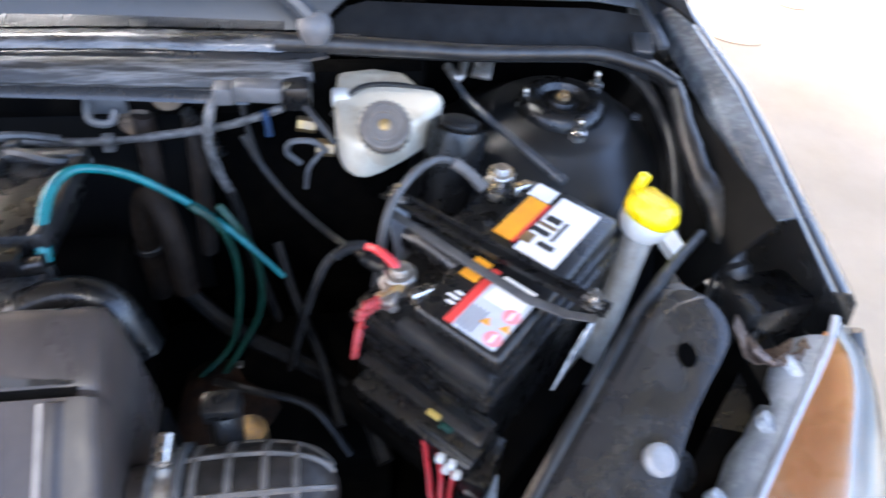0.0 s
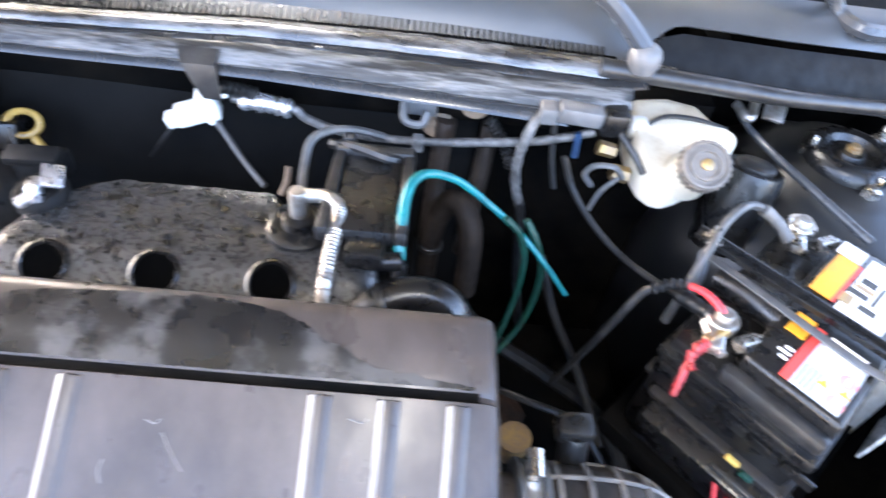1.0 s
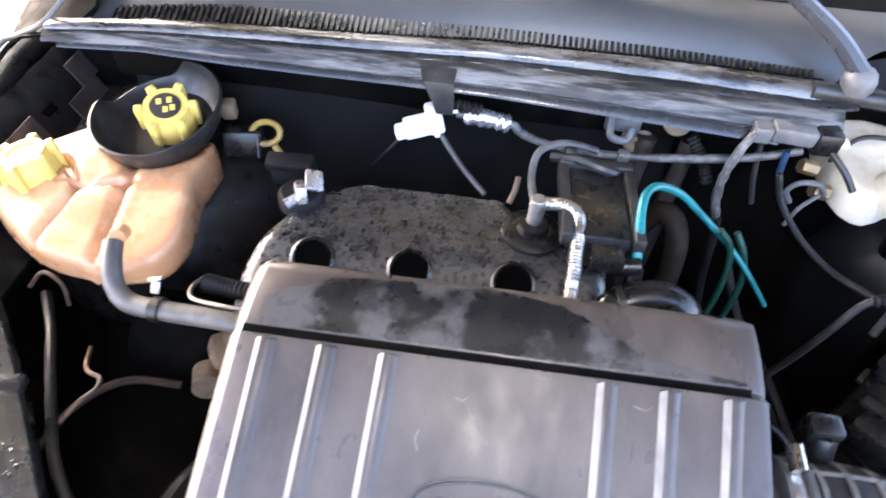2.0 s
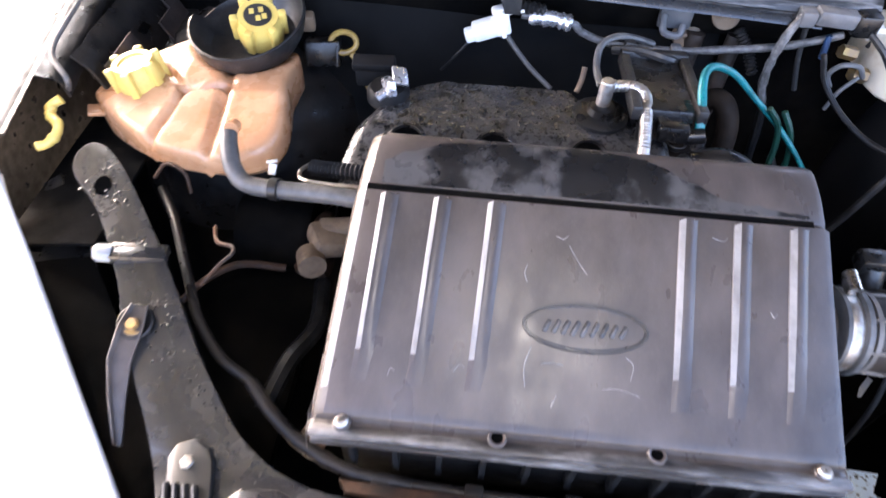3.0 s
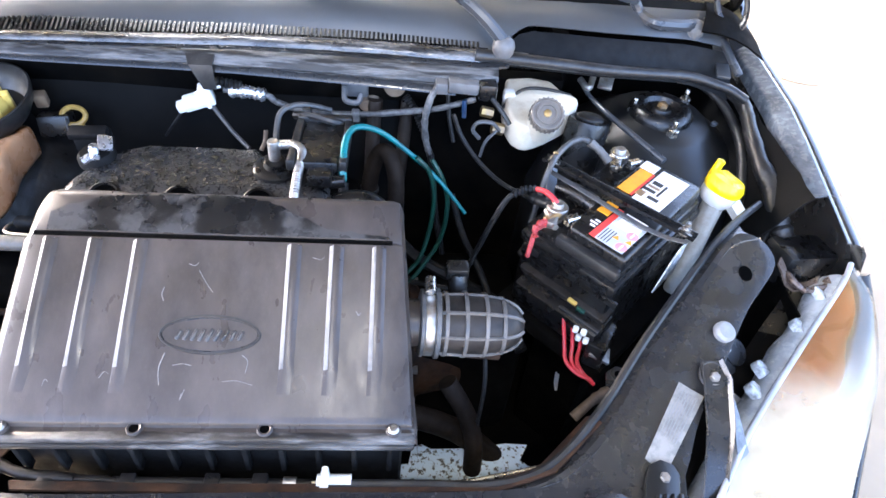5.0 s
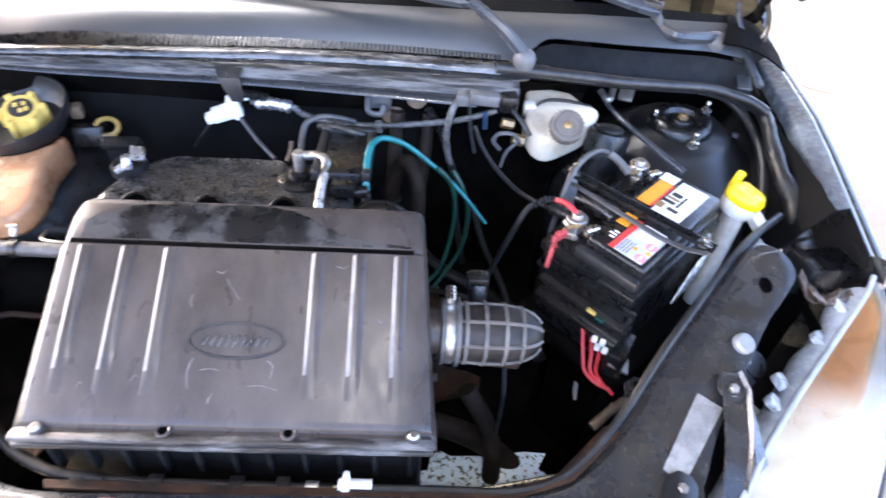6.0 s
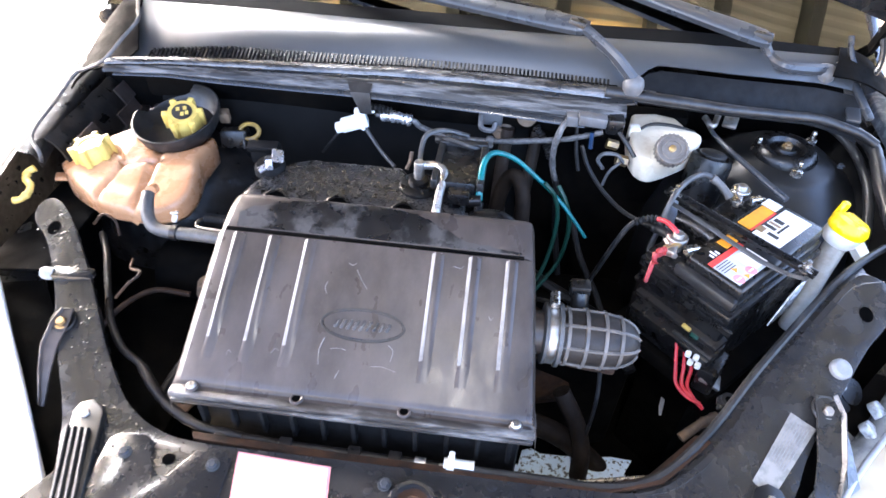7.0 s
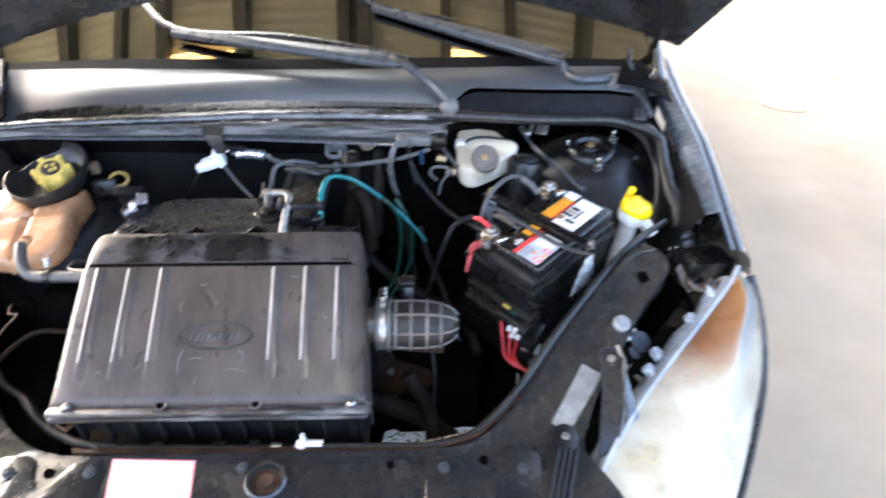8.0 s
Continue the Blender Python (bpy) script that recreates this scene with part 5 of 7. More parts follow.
# ---- fuse box beside the battery ----
fuse = thing("fuse_box", "dirty black fuse box with red wires below the battery", "fuse box", (0.38, 0.26, 0.68))
FM = Matrix(((0.70, 0.714, 0, 0.378), (-0.714, 0.70, 0, 0.262), (0, 0, 1, 0), (0, 0, 0, 1)))
part("body", box((0.15, 0.05, 0.06), FM @ pose(0, 0, 0.715, 12, 0, 0), 0.006), BLACK, fuse)
part("cover", join(box((0.155, 0.03, 0.012), FM @ pose(-0.005, 0.004, 0.752, 12, 0, 0), 0.004), box((0.1, 0.02, 0.01), FM @ pose(-0.05, 0.012, 0.762, 20, 0, 0), 0.003)), WING, fuse, "cover caked with brown dirt")
part("fuse_yellow", box((0.015, 0.006, 0.006), FM @ pose(0.018, -0.012, 0.756, 0, 12, 8), 0.0015), YELLOW, fuse)
part("fuse_green", box((0.014, 0.006, 0.006), FM @ pose(0.035, -0.014, 0.753, 0, 12, 8), 0.0015), GREEN, fuse)
part("silver_strip", box((0.07, 0.006, 0.008), FM @ pose(0.04, -0.022, 0.742, 12, 0, 0), 0.002), RUBBER, fuse)
for d, h in ((0.0, 0.0), (0.013, 0.004), (0.008, -0.012), (0.02, -0.008)):
    part("white_plug", box((0.009, 0.009, 0.010), FM @ pose(0.045 + d, -0.034, 0.735 + h, 0, 0, 20), 0.0025), WHITE, fuse)
part("box_end", box((0.03, 0.06, 0.05), FM @ pose(0.075, -0.002, 0.70, 0, 0, 15), 0.005), BLACK, fuse)
for k, (dx, dz) in enumerate(((0.0, 0.0), (0.012, 0.0), (0.024, 0.004))):
    wire("red_wire", "red wire hanging from the fuse box", [(0.372 + dx, 0.232 - dx * 0.6, 0.735 + dz), (0.376 + dx, 0.205, 0.70), (0.378 + dx * 0.7, 0.186, 0.685), (0.392 + dx * 0.4, 0.168, 0.68), (0.412 + dx * 0.3, 0.158, 0.678 - 0.006 * k)], 0.0030, RED)

# ---- intake elbow ----
HOSEBROWN = material("grimy_brown_hose", (0.009, 0.0065, 0.005), 0.7, colour2=(0.02, 0.014, 0.010), scale=30, bump=0.2, spec=0.12)
duct = thing("intake_duct", "grey ribbed rubber intake elbow clamped to the housing", "intake duct", (0.2, 0.16, 0.74))
AX = aim((0.128, 0.158, 0.803), (0.29, 0.160, 0.797))
part("spigot", lathe([(0.031, -0.01), (0.031, 0.035)], AX, 28), LID, duct)
cl = part("hose_clamp", join(lathe([(0.041, 0.03), (0.0425, 0.032), (0.0425, 0.042), (0.041, 0.044)], AX, 32)), ZINC, duct, "steel hose clamp")
part("clamp_screw", join(rod((0.166, 0.168, 0.85), (0.166, 0.190, 0.852), 0.007, n=10), box((0.014, 0.02, 0.008), pose(0.166, 0.178, 0.848), 0.002)), STEEL, cl)
part("cuff", lathe([(0.036, 0.024), (0.044, 0.026), (0.044, 0.03), (0.04, 0.031), (0.04, 0.043), (0.046, 0.045), (0.046, 0.05), (0.042, 0.051)], AX, 32), HOSE, duct)
NOSE = ((0.039, 0.048), (0.0405, 0.059), (0.0415, 0.082), (0.041, 0.105), (0.0385, 0.124), (0.034, 0.140), (0.027, 0.152), (0.0175, 0.160), (0.006, 0.164))
part("elbow", lathe([(0.03, 0.047)] + list(NOSE) + [(0.0, 0.1645)], AX, 28), ELBOW, duct, "moulded rubber elbow")
for h in (0.058, 0.083, 0.109, 0.132):
    r_ = spread([p[1] for p in NOSE], [p[0] for p in NOSE], h)
    part("ring_rib", lathe([(r_ - 0.004, h - 0.0030), (r_ + 0.0022, h - 0.0024), (r_ + 0.0022, h + 0.0024), (r_ - 0.004, h + 0.0030)], AX, 28, cap=False), RIBS, duct)
for k in range(8):
    a = k / 8 * 2 * math.pi + 0.35
    part("long_rib", tube([AX @ Vector((r_ * math.cos(a), r_ * math.sin(a), h)) for r_, h in NOSE[:8]], 0.0026, 6, 2), RIBS, duct)
part("sensor", join(rod((0.205, 0.20, 0.81), (0.205, 0.215, 0.835), 0.013, n=12), box((0.03, 0.022, 0.02), pose(0.203, 0.218, 0.84), 0.004)), BLACK, duct)
part("lower_duct", tube([(0.15, 0.165, 0.76), (0.22, 0.16, 0.755), (0.265, 0.16, 0.75)], 0.018, 14), RUST, duct)
wire("thin_cable", "thin dark cable hanging below the intake elbow", [(0.245, 0.15, 0.76), (0.25, 0.13, 0.69), (0.245, 0.115, 0.60), (0.235, 0.12, 0.5)], 0.003, CABLE)
wire("radiator_hose", "fat black radiator hose deep in the bay", [(0.12, 0.14, 0.62), (0.22, 0.13, 0.58), (0.30, 0.10, 0.52), (0.36, 0.06, 0.46)], 0.018, HOSEBROWN, "hose", n=16)
wire("radiator_hose", "black hose running down beside the housing", [(0.20, 0.15, 0.68), (0.235, 0.125, 0.62), (0.245, 0.09, 0.57), (0.24, 0.06, 0.42)], 0.014, HOSEBROWN, "hose", n=14)
fan = thing("fan_shroud", "dark fan shroud behind the front panel", "fan shroud", (0.1, 0.02, 0.5))
part("shroud", join(box((0.62, 0.03, 0.26), pose(0.0, -0.02, 0.55), 0.006), *[box((0.012, 0.04, 0.2), pose(-0.25 + 0.1 * i, 0.0, 0.55, 0, 8, 0), 0.003) for i in range(6)]), DARK, fan)
part("tan_lever", tube([(0.385, 0.115, 0.645), (0.415, 0.135, 0.66), (0.44, 0.148, 0.665)], 0.008, 10, lumps=0.25), TAN, fan)

part("adjuster_arm", box((0.06, 0.022, 0.014), pose(-0.556, 0.17, 0.80, 0, 6, 8), 0.004), PANEL, car)

rfin = thing("radiator_shield", "pale speckled metal sheet deep behind the front panel", "heat shield", (0.2, 0.08, 0.45))
part("sheet", prism([(0.10, 0.02), (0.10, 0.088), (0.15, 0.092), (0.155, 0.118), (0.17, 0.124), (0.185, 0.116), (0.25, 0.118), (0.30, 0.126), (0.335, 0.124), (0.32, 0.098), (0.335, 0.088), (0.325, 0.06), (0.31, 0.02)], 0.545, 0.549, 0.001), FINS, rfin)
part("stay", box((0.2, 0.02, 0.1), pose(0.2, 0.04, 0.495), 0.004), DARK, rfin)
for x0, x1, y0, y1 in ((-0.225, -0.14, 0.052, 0.07), (-0.23, -0.20, 0.034, 0.045), (-0.165, -0.15, 0.036, 0.046), (-0.125, -0.045, 0.048, 0.068), (-0.13, -0.11, 0.034, 0.043), (-0.09, -0.06, 0.032, 0.042)):
    part("sheet", box((x1 - x0, y1 - y0, 0.004), pose((x0 + x1) / 2, (y0 + y1) / 2, 0.577), 0.001), FINS, rfin)
part("stay", box((0.3, 0.07, 0.02), pose(-0.14, 0.05, 0.562), 0.004), DARK, rfin)

part("arm_flange", strip([[(lx, ly, lz - 0.003), ((lx + ax) / 2, (ly + ay) / 2, lz - 0.001), (ax + 0.006, ay - 0.006, panel_z(ax, ay) - 0.001)] for (lx, ly, lz), (ax, ay, _) in zip(spline(lip[2:9], 4), spline([(x, y, 0) for x, y in ((0.25, -0.034), (0.33, -0.012), (0.40, 0.05), (0.47, 0.142), (0.561, 0.245), (0.602, 0.287), (0.643, 0.299))], 4))], 0.002), PANEL, car, "folded edge of the front panel arm")

# ---- engine ----
engine = thing("engine", "grimy engine block with a black valve cover", "engine", (-0.1, 0.42, 0.3))
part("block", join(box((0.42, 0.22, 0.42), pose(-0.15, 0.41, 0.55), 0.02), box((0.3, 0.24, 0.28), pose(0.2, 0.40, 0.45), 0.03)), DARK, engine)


def cover_z(x, y):
    return 0.845 - 0.55 * max(0.0, 0.362 - y)


def valve_cover():
    xs, ys = np.linspace(-0.37, 0.02, 40), np.linspace(0.285, 0.466, 26)
    rows = []
    for y in ys:
        left = np.interp(y, [0.285, 0.325, 0.375, 0.41, 0.445, 0.466], [-0.368, -0.368, -0.352, -0.335, -0.30, -0.25])
        right = np.interp(y, [0.285, 0.392, 0.40, 0.44, 0.466], [0.02, 0.02, -0.04, -0.075, -0.10])
        row = []
        for k in range(40):
            x = left + (right - left) * k / 39
            edge = min(1, min(k, 39 - k) / 2.0)
            z = cover_z(x, y) - 0.012 * (1 - edge) ** 2 - (0.012 if y > 0.464 else 0)
            z += 0.0015 * noise.noise(Vector((x * 60, y * 60, 0)))
            row.append((x, y, z))
        rows.append([(left - 0.004, y, 0.76)] + row + [(right + 0.004, y, 0.76)])
    rows.append([(p[0], p[1] + 0.006, 0.76) for p in rows[-1]])
    return strip(rows)


SPOT = material("oily_cover_top", (0.030, 0.029, 0.029), 0.32, colour2=(0.006, 0.006, 0.006), scale=55, bump=0.22, bump_scale=150, rough_var=0.2, spec=0.7, lo=0.54, hi=0.58, detail=3)
vc = part("valve_cover", valve_cover(), SPOT, engine, "black valve cover spattered with oil")
for x in (-0.292, -0.188, -0.078):
    m = aim((x, 0.345, cover_z(x, 0.345) - 0.001), (x, 0.345 - 0.48, cover_z(x, 0.345) + 0.87))
    part("plug_well", lathe([(0.0245, -0.004), (0.0245, 0.003), (0.0215, 0.005), (0.0195, 0.003), (0.019, 0.0015)], m, 28, cap=False), BLACK, vc, "rim of a dark spark plug well")
    # A black disc in place of the well's shaded depth.
    part("well_hole", lathe([(0.0192, 0.0), (0.0192, 0.0022)], m, 24), HOLESHADE, vc)
breather = thing("breather_pipe", "silver bent breather pipe in a black rubber grommet", "pipe", (-0.061, 0.414, 0.84))
part("grommet", lathe([(0.034, 0), (0.034, 0.008), (0.028, 0.012), (0.018, 0.012), (0.016, 0.02), (0.012, 0.022)], pose(-0.062, 0.412, 0.842), 24), BLACK, breather)
part("stem", lathe([(0.009, 0), (0.009, 0.035), (0.0075, 0.038)], pose(-0.062, 0.414, 0.858), 14), ZINC, breather)
part("pipe", tube([(-0.058, 0.418, 0.886), (-0.035, 0.415, 0.89), (-0.021, 0.405, 0.889), (-0.019, 0.385, 0.886), (-0.021, 0.355, 0.878), (-0.023, 0.325, 0.862), (-0.024, 0.30, 0.83)], 0.0072, 10, ridges=0.0008, pitch=0.004), ZINC, breather, "ridged metal pipe")
coil = thing("ignition_coil", "dusty black ignition coil in a grey frame", "ignition coil", (0.005, 0.44, 0.84))
CMX = pose(0.005, 0.435, 0.862, -6, 0, 0)
part("body", box((0.062, 0.13, 0.045), CMX, 0.006), BLACK, coil)
part("frame", join(box((0.085, 0.016, 0.02), CMX @ pose(0, 0.066, 0.02), 0.004), box((0.012, 0.14, 0.018), CMX @ pose(-0.037, 0, 0.018), 0.003), box((0.012, 0.14, 0.018), CMX @ pose(0.037, 0, 0.018), 0.003)), RUBBER, coil, "grey dusty frame")
part("plug", join(box((0.035, 0.03, 0.02), CMX @ pose(0.005, -0.075, 0.005), 0.004), rod((0.025, 0.357, 0.868), (0.046, 0.357, 0.872), 0.009, n=12)), BLACK, coil)
part("post", box((0.014, 0.014, 0.03), CMX @ pose(-0.03, 0.078, 0.02), 0.003), RUBBER, coil)
wire("ignition_lead", "grey ignition lead looping up from the breather", [(-0.064, 0.44, 0.87), (-0.068, 0.475, 0.872), (-0.064, 0.50, 0.888), (-0.045, 0.515, 0.893), (-0.02, 0.53, 0.885), (0.01, 0.54, 0.872)], 0.0046, HOSE)
wire("ignition_lead", "dark grey lead lying over the coil", [(-0.045, 0.515, 0.875), (-0.015, 0.50, 0.885), (0.02, 0.49, 0.882), (0.045, 0.51, 0.865)], 0.006, RUBBER)
teal = wire("vacuum_hose", "bright teal hose arching down behind the housing", [(0.042, 0.362, 0.868), (0.042, 0.380, 0.888), (0.043, 0.408, 0.902), (0.050, 0.432, 0.907), (0.066, 0.447, 0.905), (0.096, 0.458, 0.888), (0.132, 0.463, 0.855), (0.172, 0.455, 0.822), (0.205, 0.442, 0.790), (0.235, 0.430, 0.755)], (0.0058, 0.0030), TEAL, "hose", n=12)
part("ferrule", tube([(0.043, 0.352, 0.855), (0.043, 0.358, 0.868)], 0.0075, 12), BLACK, teal)
wire("green_wire", "dark green wire hanging deep in the bay", [(0.15, 0.45, 0.85), (0.17, 0.45, 0.826), (0.182, 0.45, 0.782), (0.18, 0.44, 0.717), (0.162, 0.42, 0.65), (0.12, 0.40, 0.61)], 0.004, GREEN)
wire("green_wire", "dark green wire hanging deep in the bay", [(0.175, 0.46, 0.84), (0.193, 0.452, 0.81), (0.206, 0.45, 0.76), (0.2, 0.44, 0.69), (0.172, 0.42, 0.64), (0.14, 0.40, 0.60)], 0.004, GREEN)
fat = wire("intake_hose", "fat black rubber hose curving behind the housing", [(0.0, 0.31, 0.81), (0.025, 0.325, 0.842), (0.062, 0.335, 0.852), (0.095, 0.33, 0.84), (0.115, 0.315, 0.79)], 0.018, BLACK, "hose", n=18)
part("hose_clamp", lathe([(0.0185, -0.004), (0.0195, -0.003), (0.0195, 0.003), (0.0185, 0.004)], aim((0.03, 0.327, 0.8445), (0.062, 0.335, 0.852)), 24), RUBBER, fat)
bent = wire("intake_hose", "smooth black hose bending down behind the coil", [(0.07, 0.50, 0.66), (0.075, 0.505, 0.76), (0.088, 0.50, 0.815), (0.105, 0.485, 0.83), (0.118, 0.465, 0.80), (0.12, 0.45, 0.72)], 0.014, HOSEBROWN, "hose", n=16)
part("hose_clamp", lathe([(0.0155, -0.004), (0.0165, -0.003), (0.0165, 0.003), (0.0155, 0.004)], aim((0.0735, 0.504, 0.74), (0.075, 0.505, 0.76)), 24), RUBBER, bent)
OLDPIPE = material("old_brown_pipe", (0.030, 0.021, 0.016), 0.5, colour2=(0.012, 0.009, 0.007), scale=30, bump=0.3)
wire("brown_pipe", "dark grimy pipe against the bulkhead", [(0.08, 0.60, 0.86), (0.075, 0.59, 0.78), (0.07, 0.57, 0.66)], 0.013, OLDPIPE, "pipe", n=12)
wire("brown_pipe", "dark pipe against the bulkhead", [(0.135, 0.60, 0.86), (0.13, 0.59, 0.78), (0.12, 0.57, 0.66)], 0.012, OLDPIPE, "pipe", n=12)

OCHRE = material("dirty_ochre_plastic", (0.34, 0.215, 0.05), 0.4, colour2=(0.17, 0.10, 0.025), scale=45, bump=0.08)
dip = thing("dipstick", "yellow ring of the oil dipstick", "dipstick", (-0.408, 0.545, 0.80))
ringm = aim((-0.408, 0.548, 0.833), (-0.38, 0.40, 0.96))
n_ = 20
part("ring", tube([tuple(ringm @ Vector((0.018 * math.cos(2 * math.pi * i / n_), 0.014 * math.sin(2 * math.pi * i / n_), 0))) for i in range(n_ + 1)], 0.0042, 8, 2), OCHRE, dip)
part("stem", tube([(-0.395, 0.538, 0.822), (-0.383, 0.53, 0.81), (-0.37, 0.52, 0.78)], 0.0045, 8), OCHRE, dip)
conn_e = thing("engine_connector", "black connector with bright metal clip on the valve cover", "connector", (-0.33, 0.44, 0.84))
part("plate", join(box((0.055, 0.022, 0.012), pose(-0.35, 0.468, 0.858, 10, 0, 4), 0.003), box((0.05, 0.03, 0.03), pose(-0.35, 0.478, 0.838), 0.004)), MATT, conn_e, "dark grimy plate")
part("cap", lathe([(0.027, 0), (0.027, 0.012), (0.022, 0.018), (0.0, 0.019)], pose(-0.325, 0.425, 0.838), 24), MATT, conn_e)
part("clip", join(box((0.02, 0.026, 0.006), pose(-0.311, 0.432, 0.866, 20, 20, 20), 0.002), box((0.012, 0.03, 0.02), pose(-0.322, 0.415, 0.862, -20, 0, 25), 0.003), rod((-0.335, 0.40, 0.855), (-0.318, 0.412, 0.862), 0.006, n=8)), FOIL, conn_e, "bright crumpled metal clip")

# ---- wiring along the bulkhead ----
cwhite = thing("wiring_connector", "white connector hung by a cable tie under the scuttle", "connector", (-0.20, 0.56, 0.85))
CW = pose(-0.207, 0.556, 0.868, 0, -14, 14)
part("shell", join(box((0.045, 0.024, 0.022), CW, 0.004), box((0.02, 0.028, 0.034), CW @ pose(0.018, 0, 0.006), 0.004), box((0.016, 0.018, 0.016), CW @ pose(-0.026, 0, -0.002), 0.003)), WHITE, cwhite)
part("cable_tie", join(tube([(-0.194, 0.545, 0.90), (-0.189, 0.548, 0.885), (-0.185, 0.545, 0.862)], 0.0035, 6), tube([(-0.205, 0.545, 0.888), (-0.185, 0.545, 0.896), (-0.163, 0.545, 0.902)], 0.0022, 6)), WHITE, cwhite, "white cable tie")
wire("grey_wire", "thin pale wire trailing from the white connector", [(-0.182, 0.55, 0.862), (-0.165, 0.535, 0.848), (-0.145, 0.515, 0.836), (-0.118, 0.49, 0.825)], 0.0035, HOSE)
wire("thin_cable", "thin black wires hanging from the white connector", [(-0.225, 0.55, 0.86), (-0.245, 0.545, 0.835), (-0.27, 0.55, 0.80)], 0.0022, CABLE)
brk = thing("scuttle_bracket", "grey bent metal tab on the scuttle edge", "bracket", (-0.185, 0.55, 0.93))
part("tab", strip([[(x + dx, y, z) for dx in (-w_, w_)] for x, y, z, w_ in ((-0.19, 0.562, 0.948, 0.022), (-0.188, 0.545, 0.938, 0.018), (-0.182, 0.54, 0.92, 0.014), (-0.178, 0.541, 0.898, 0.01))], 0.0025), RUBBER, brk)
loom = wire("wiring_loom", "grey taped wiring loom strung along the bulkhead", [(-0.165, 0.565, 0.885), (-0.13, 0.567, 0.882), (-0.095, 0.565, 0.878), (-0.08, 0.565, 0.866), (-0.034, 0.565, 0.852), (0.046, 0.565, 0.85), (0.113, 0.562, 0.859), (0.173, 0.558, 0.871), (0.212, 0.552, 0.886), (0.245, 0.55, 0.90)], 0.0052, LOOM, n=10, lumps=0.25)
part("silver_tape", tube([(-0.155, 0.563, 0.884), (-0.125, 0.563, 0.884), (-0.098, 0.562, 0.880)], 0.0105, 10, lumps=0.35), FOIL, loom, "crinkled silver tape")
part("black_tape", tube([(-0.175, 0.562, 0.90), (-0.155, 0.564, 0.897), (-0.135, 0.566, 0.892)], 0.008, 10, ridges=0.003, pitch=0.006), CABLE, loom)
part("loom_clip", box((0.014, 0.014, 0.02), pose(0.048, 0.562, 0.85), 0.003), LOOM, loom)
gplug = thing("grey_plug", "grey plastic wiring plug below the scuttle", "connector", (0.22, 0.545, 0.91))
part("shell", join(box((0.050, 0.022, 0.020), pose(0.222, 0.545, 0.925, 0, 4, 0), 0.004), box((0.02, 0.022, 0.02), pose(0.187, 0.545, 0.923), 0.003)), GREYP, gplug)
part("back_half", box((0.03, 0.03, 0.03), pose(0.262, 0.55, 0.918), 0.005), BLACK, gplug)
wire("taped_wire", "white-grey taped wire hanging from the grey plug", [(0.182, 0.543, 0.926), (0.170, 0.535, 0.905), (0.163, 0.53, 0.870), (0.166, 0.53, 0.832), (0.176, 0.525, 0.80)], 0.0058, LOOM, lumps=0.3)
wire("black_lead", "black lead dropping into the bay", [(0.176, 0.525, 0.805), (0.182, 0.52, 0.77), (0.19, 0.51, 0.70), (0.21, 0.49, 0.60)], 0.006, CABLE)
wire("corrugated_conduit", "black corrugated conduit behind the loom", [(0.13, 0.59, 0.875), (0.15, 0.58, 0.85), (0.165, 0.57, 0.82)], 0.007, CABLE, ridges=0.003, pitch=0.006)
wire("thin_cable", "thin black cable behind the plug", [(0.20, 0.56, 0.90), (0.205, 0.55, 0.86), (0.215, 0.54, 0.82)], 0.0035, CABLE)
wire("blue_wire", "short dark blue wire beside the plug", [(0.226, 0.545, 0.90), (0.228, 0.54, 0.87)], 0.004, material("blue_wire", (0.006, 0.03, 0.08), 0.4, colour2=(0.006, 0.02, 0.05), scale=30))
wire("black_lead", "black lead running back to the brake reservoir", [(0.262, 0.548, 0.915), (0.285, 0.52, 0.898), (0.30, 0.51, 0.88)], 0.0042, RUBBER)
part("bulkhead_bracket", join(box((0.045, 0.01, 0.035), pose(0.045, 0.60, 0.882), 0.003), tube([(0.028, 0.595, 0.885), (0.03, 0.58, 0.868), (0.05, 0.58, 0.864), (0.056, 0.59, 0.875)], 0.005, 8)), GREYP, car, "dull grey bracket on the bulkhead")
for x, z in ((0.068, 0.852), (0.112, 0.885)):
    part("bulkhead_grommet", join(lathe([(0.019, 0), (0.019, 0.004), (0.014, 0.006), (0.004, 0.005)], aim((x, 0.605, z), (x, 0.50, z + 0.06)), 24), box((0.026, 0.006, 0.003), aim((x, 0.60, z + 0.002), (x, 0.50, z + 0.06)) @ pose(0, 0, 0.004), 0.001)), TAN, car, "corroded metal disc on the bulkhead")
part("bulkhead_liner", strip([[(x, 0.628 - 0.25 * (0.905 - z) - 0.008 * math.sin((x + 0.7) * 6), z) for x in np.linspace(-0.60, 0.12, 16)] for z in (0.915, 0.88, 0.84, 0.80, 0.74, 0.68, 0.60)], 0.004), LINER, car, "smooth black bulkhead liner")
brass_fit = thing("brake_union", "brass brake pipe unions beside the reservoir", "pipe union", (0.27, 0.55, 0.84))
part("union", join(rod((0.258, 0.56, 0.872), (0.278, 0.56, 0.868), 0.009, n=6), rod((0.278, 0.545, 0.85), (0.298, 0.545, 0.846), 0.01, n=6)), BRASS, brass_fit)
part("pipe", join(tube([(0.258, 0.54, 0.83), (0.245, 0.535, 0.85), (0.252, 0.53, 0.868), (0.275, 0.53, 0.868), (0.29, 0.535, 0.85)], 0.0035, 8), tube([(0.262, 0.53, 0.80), (0.268, 0.53, 0.83), (0.285, 0.535, 0.85)], 0.0028, 8)), GREYP, brass_fit)

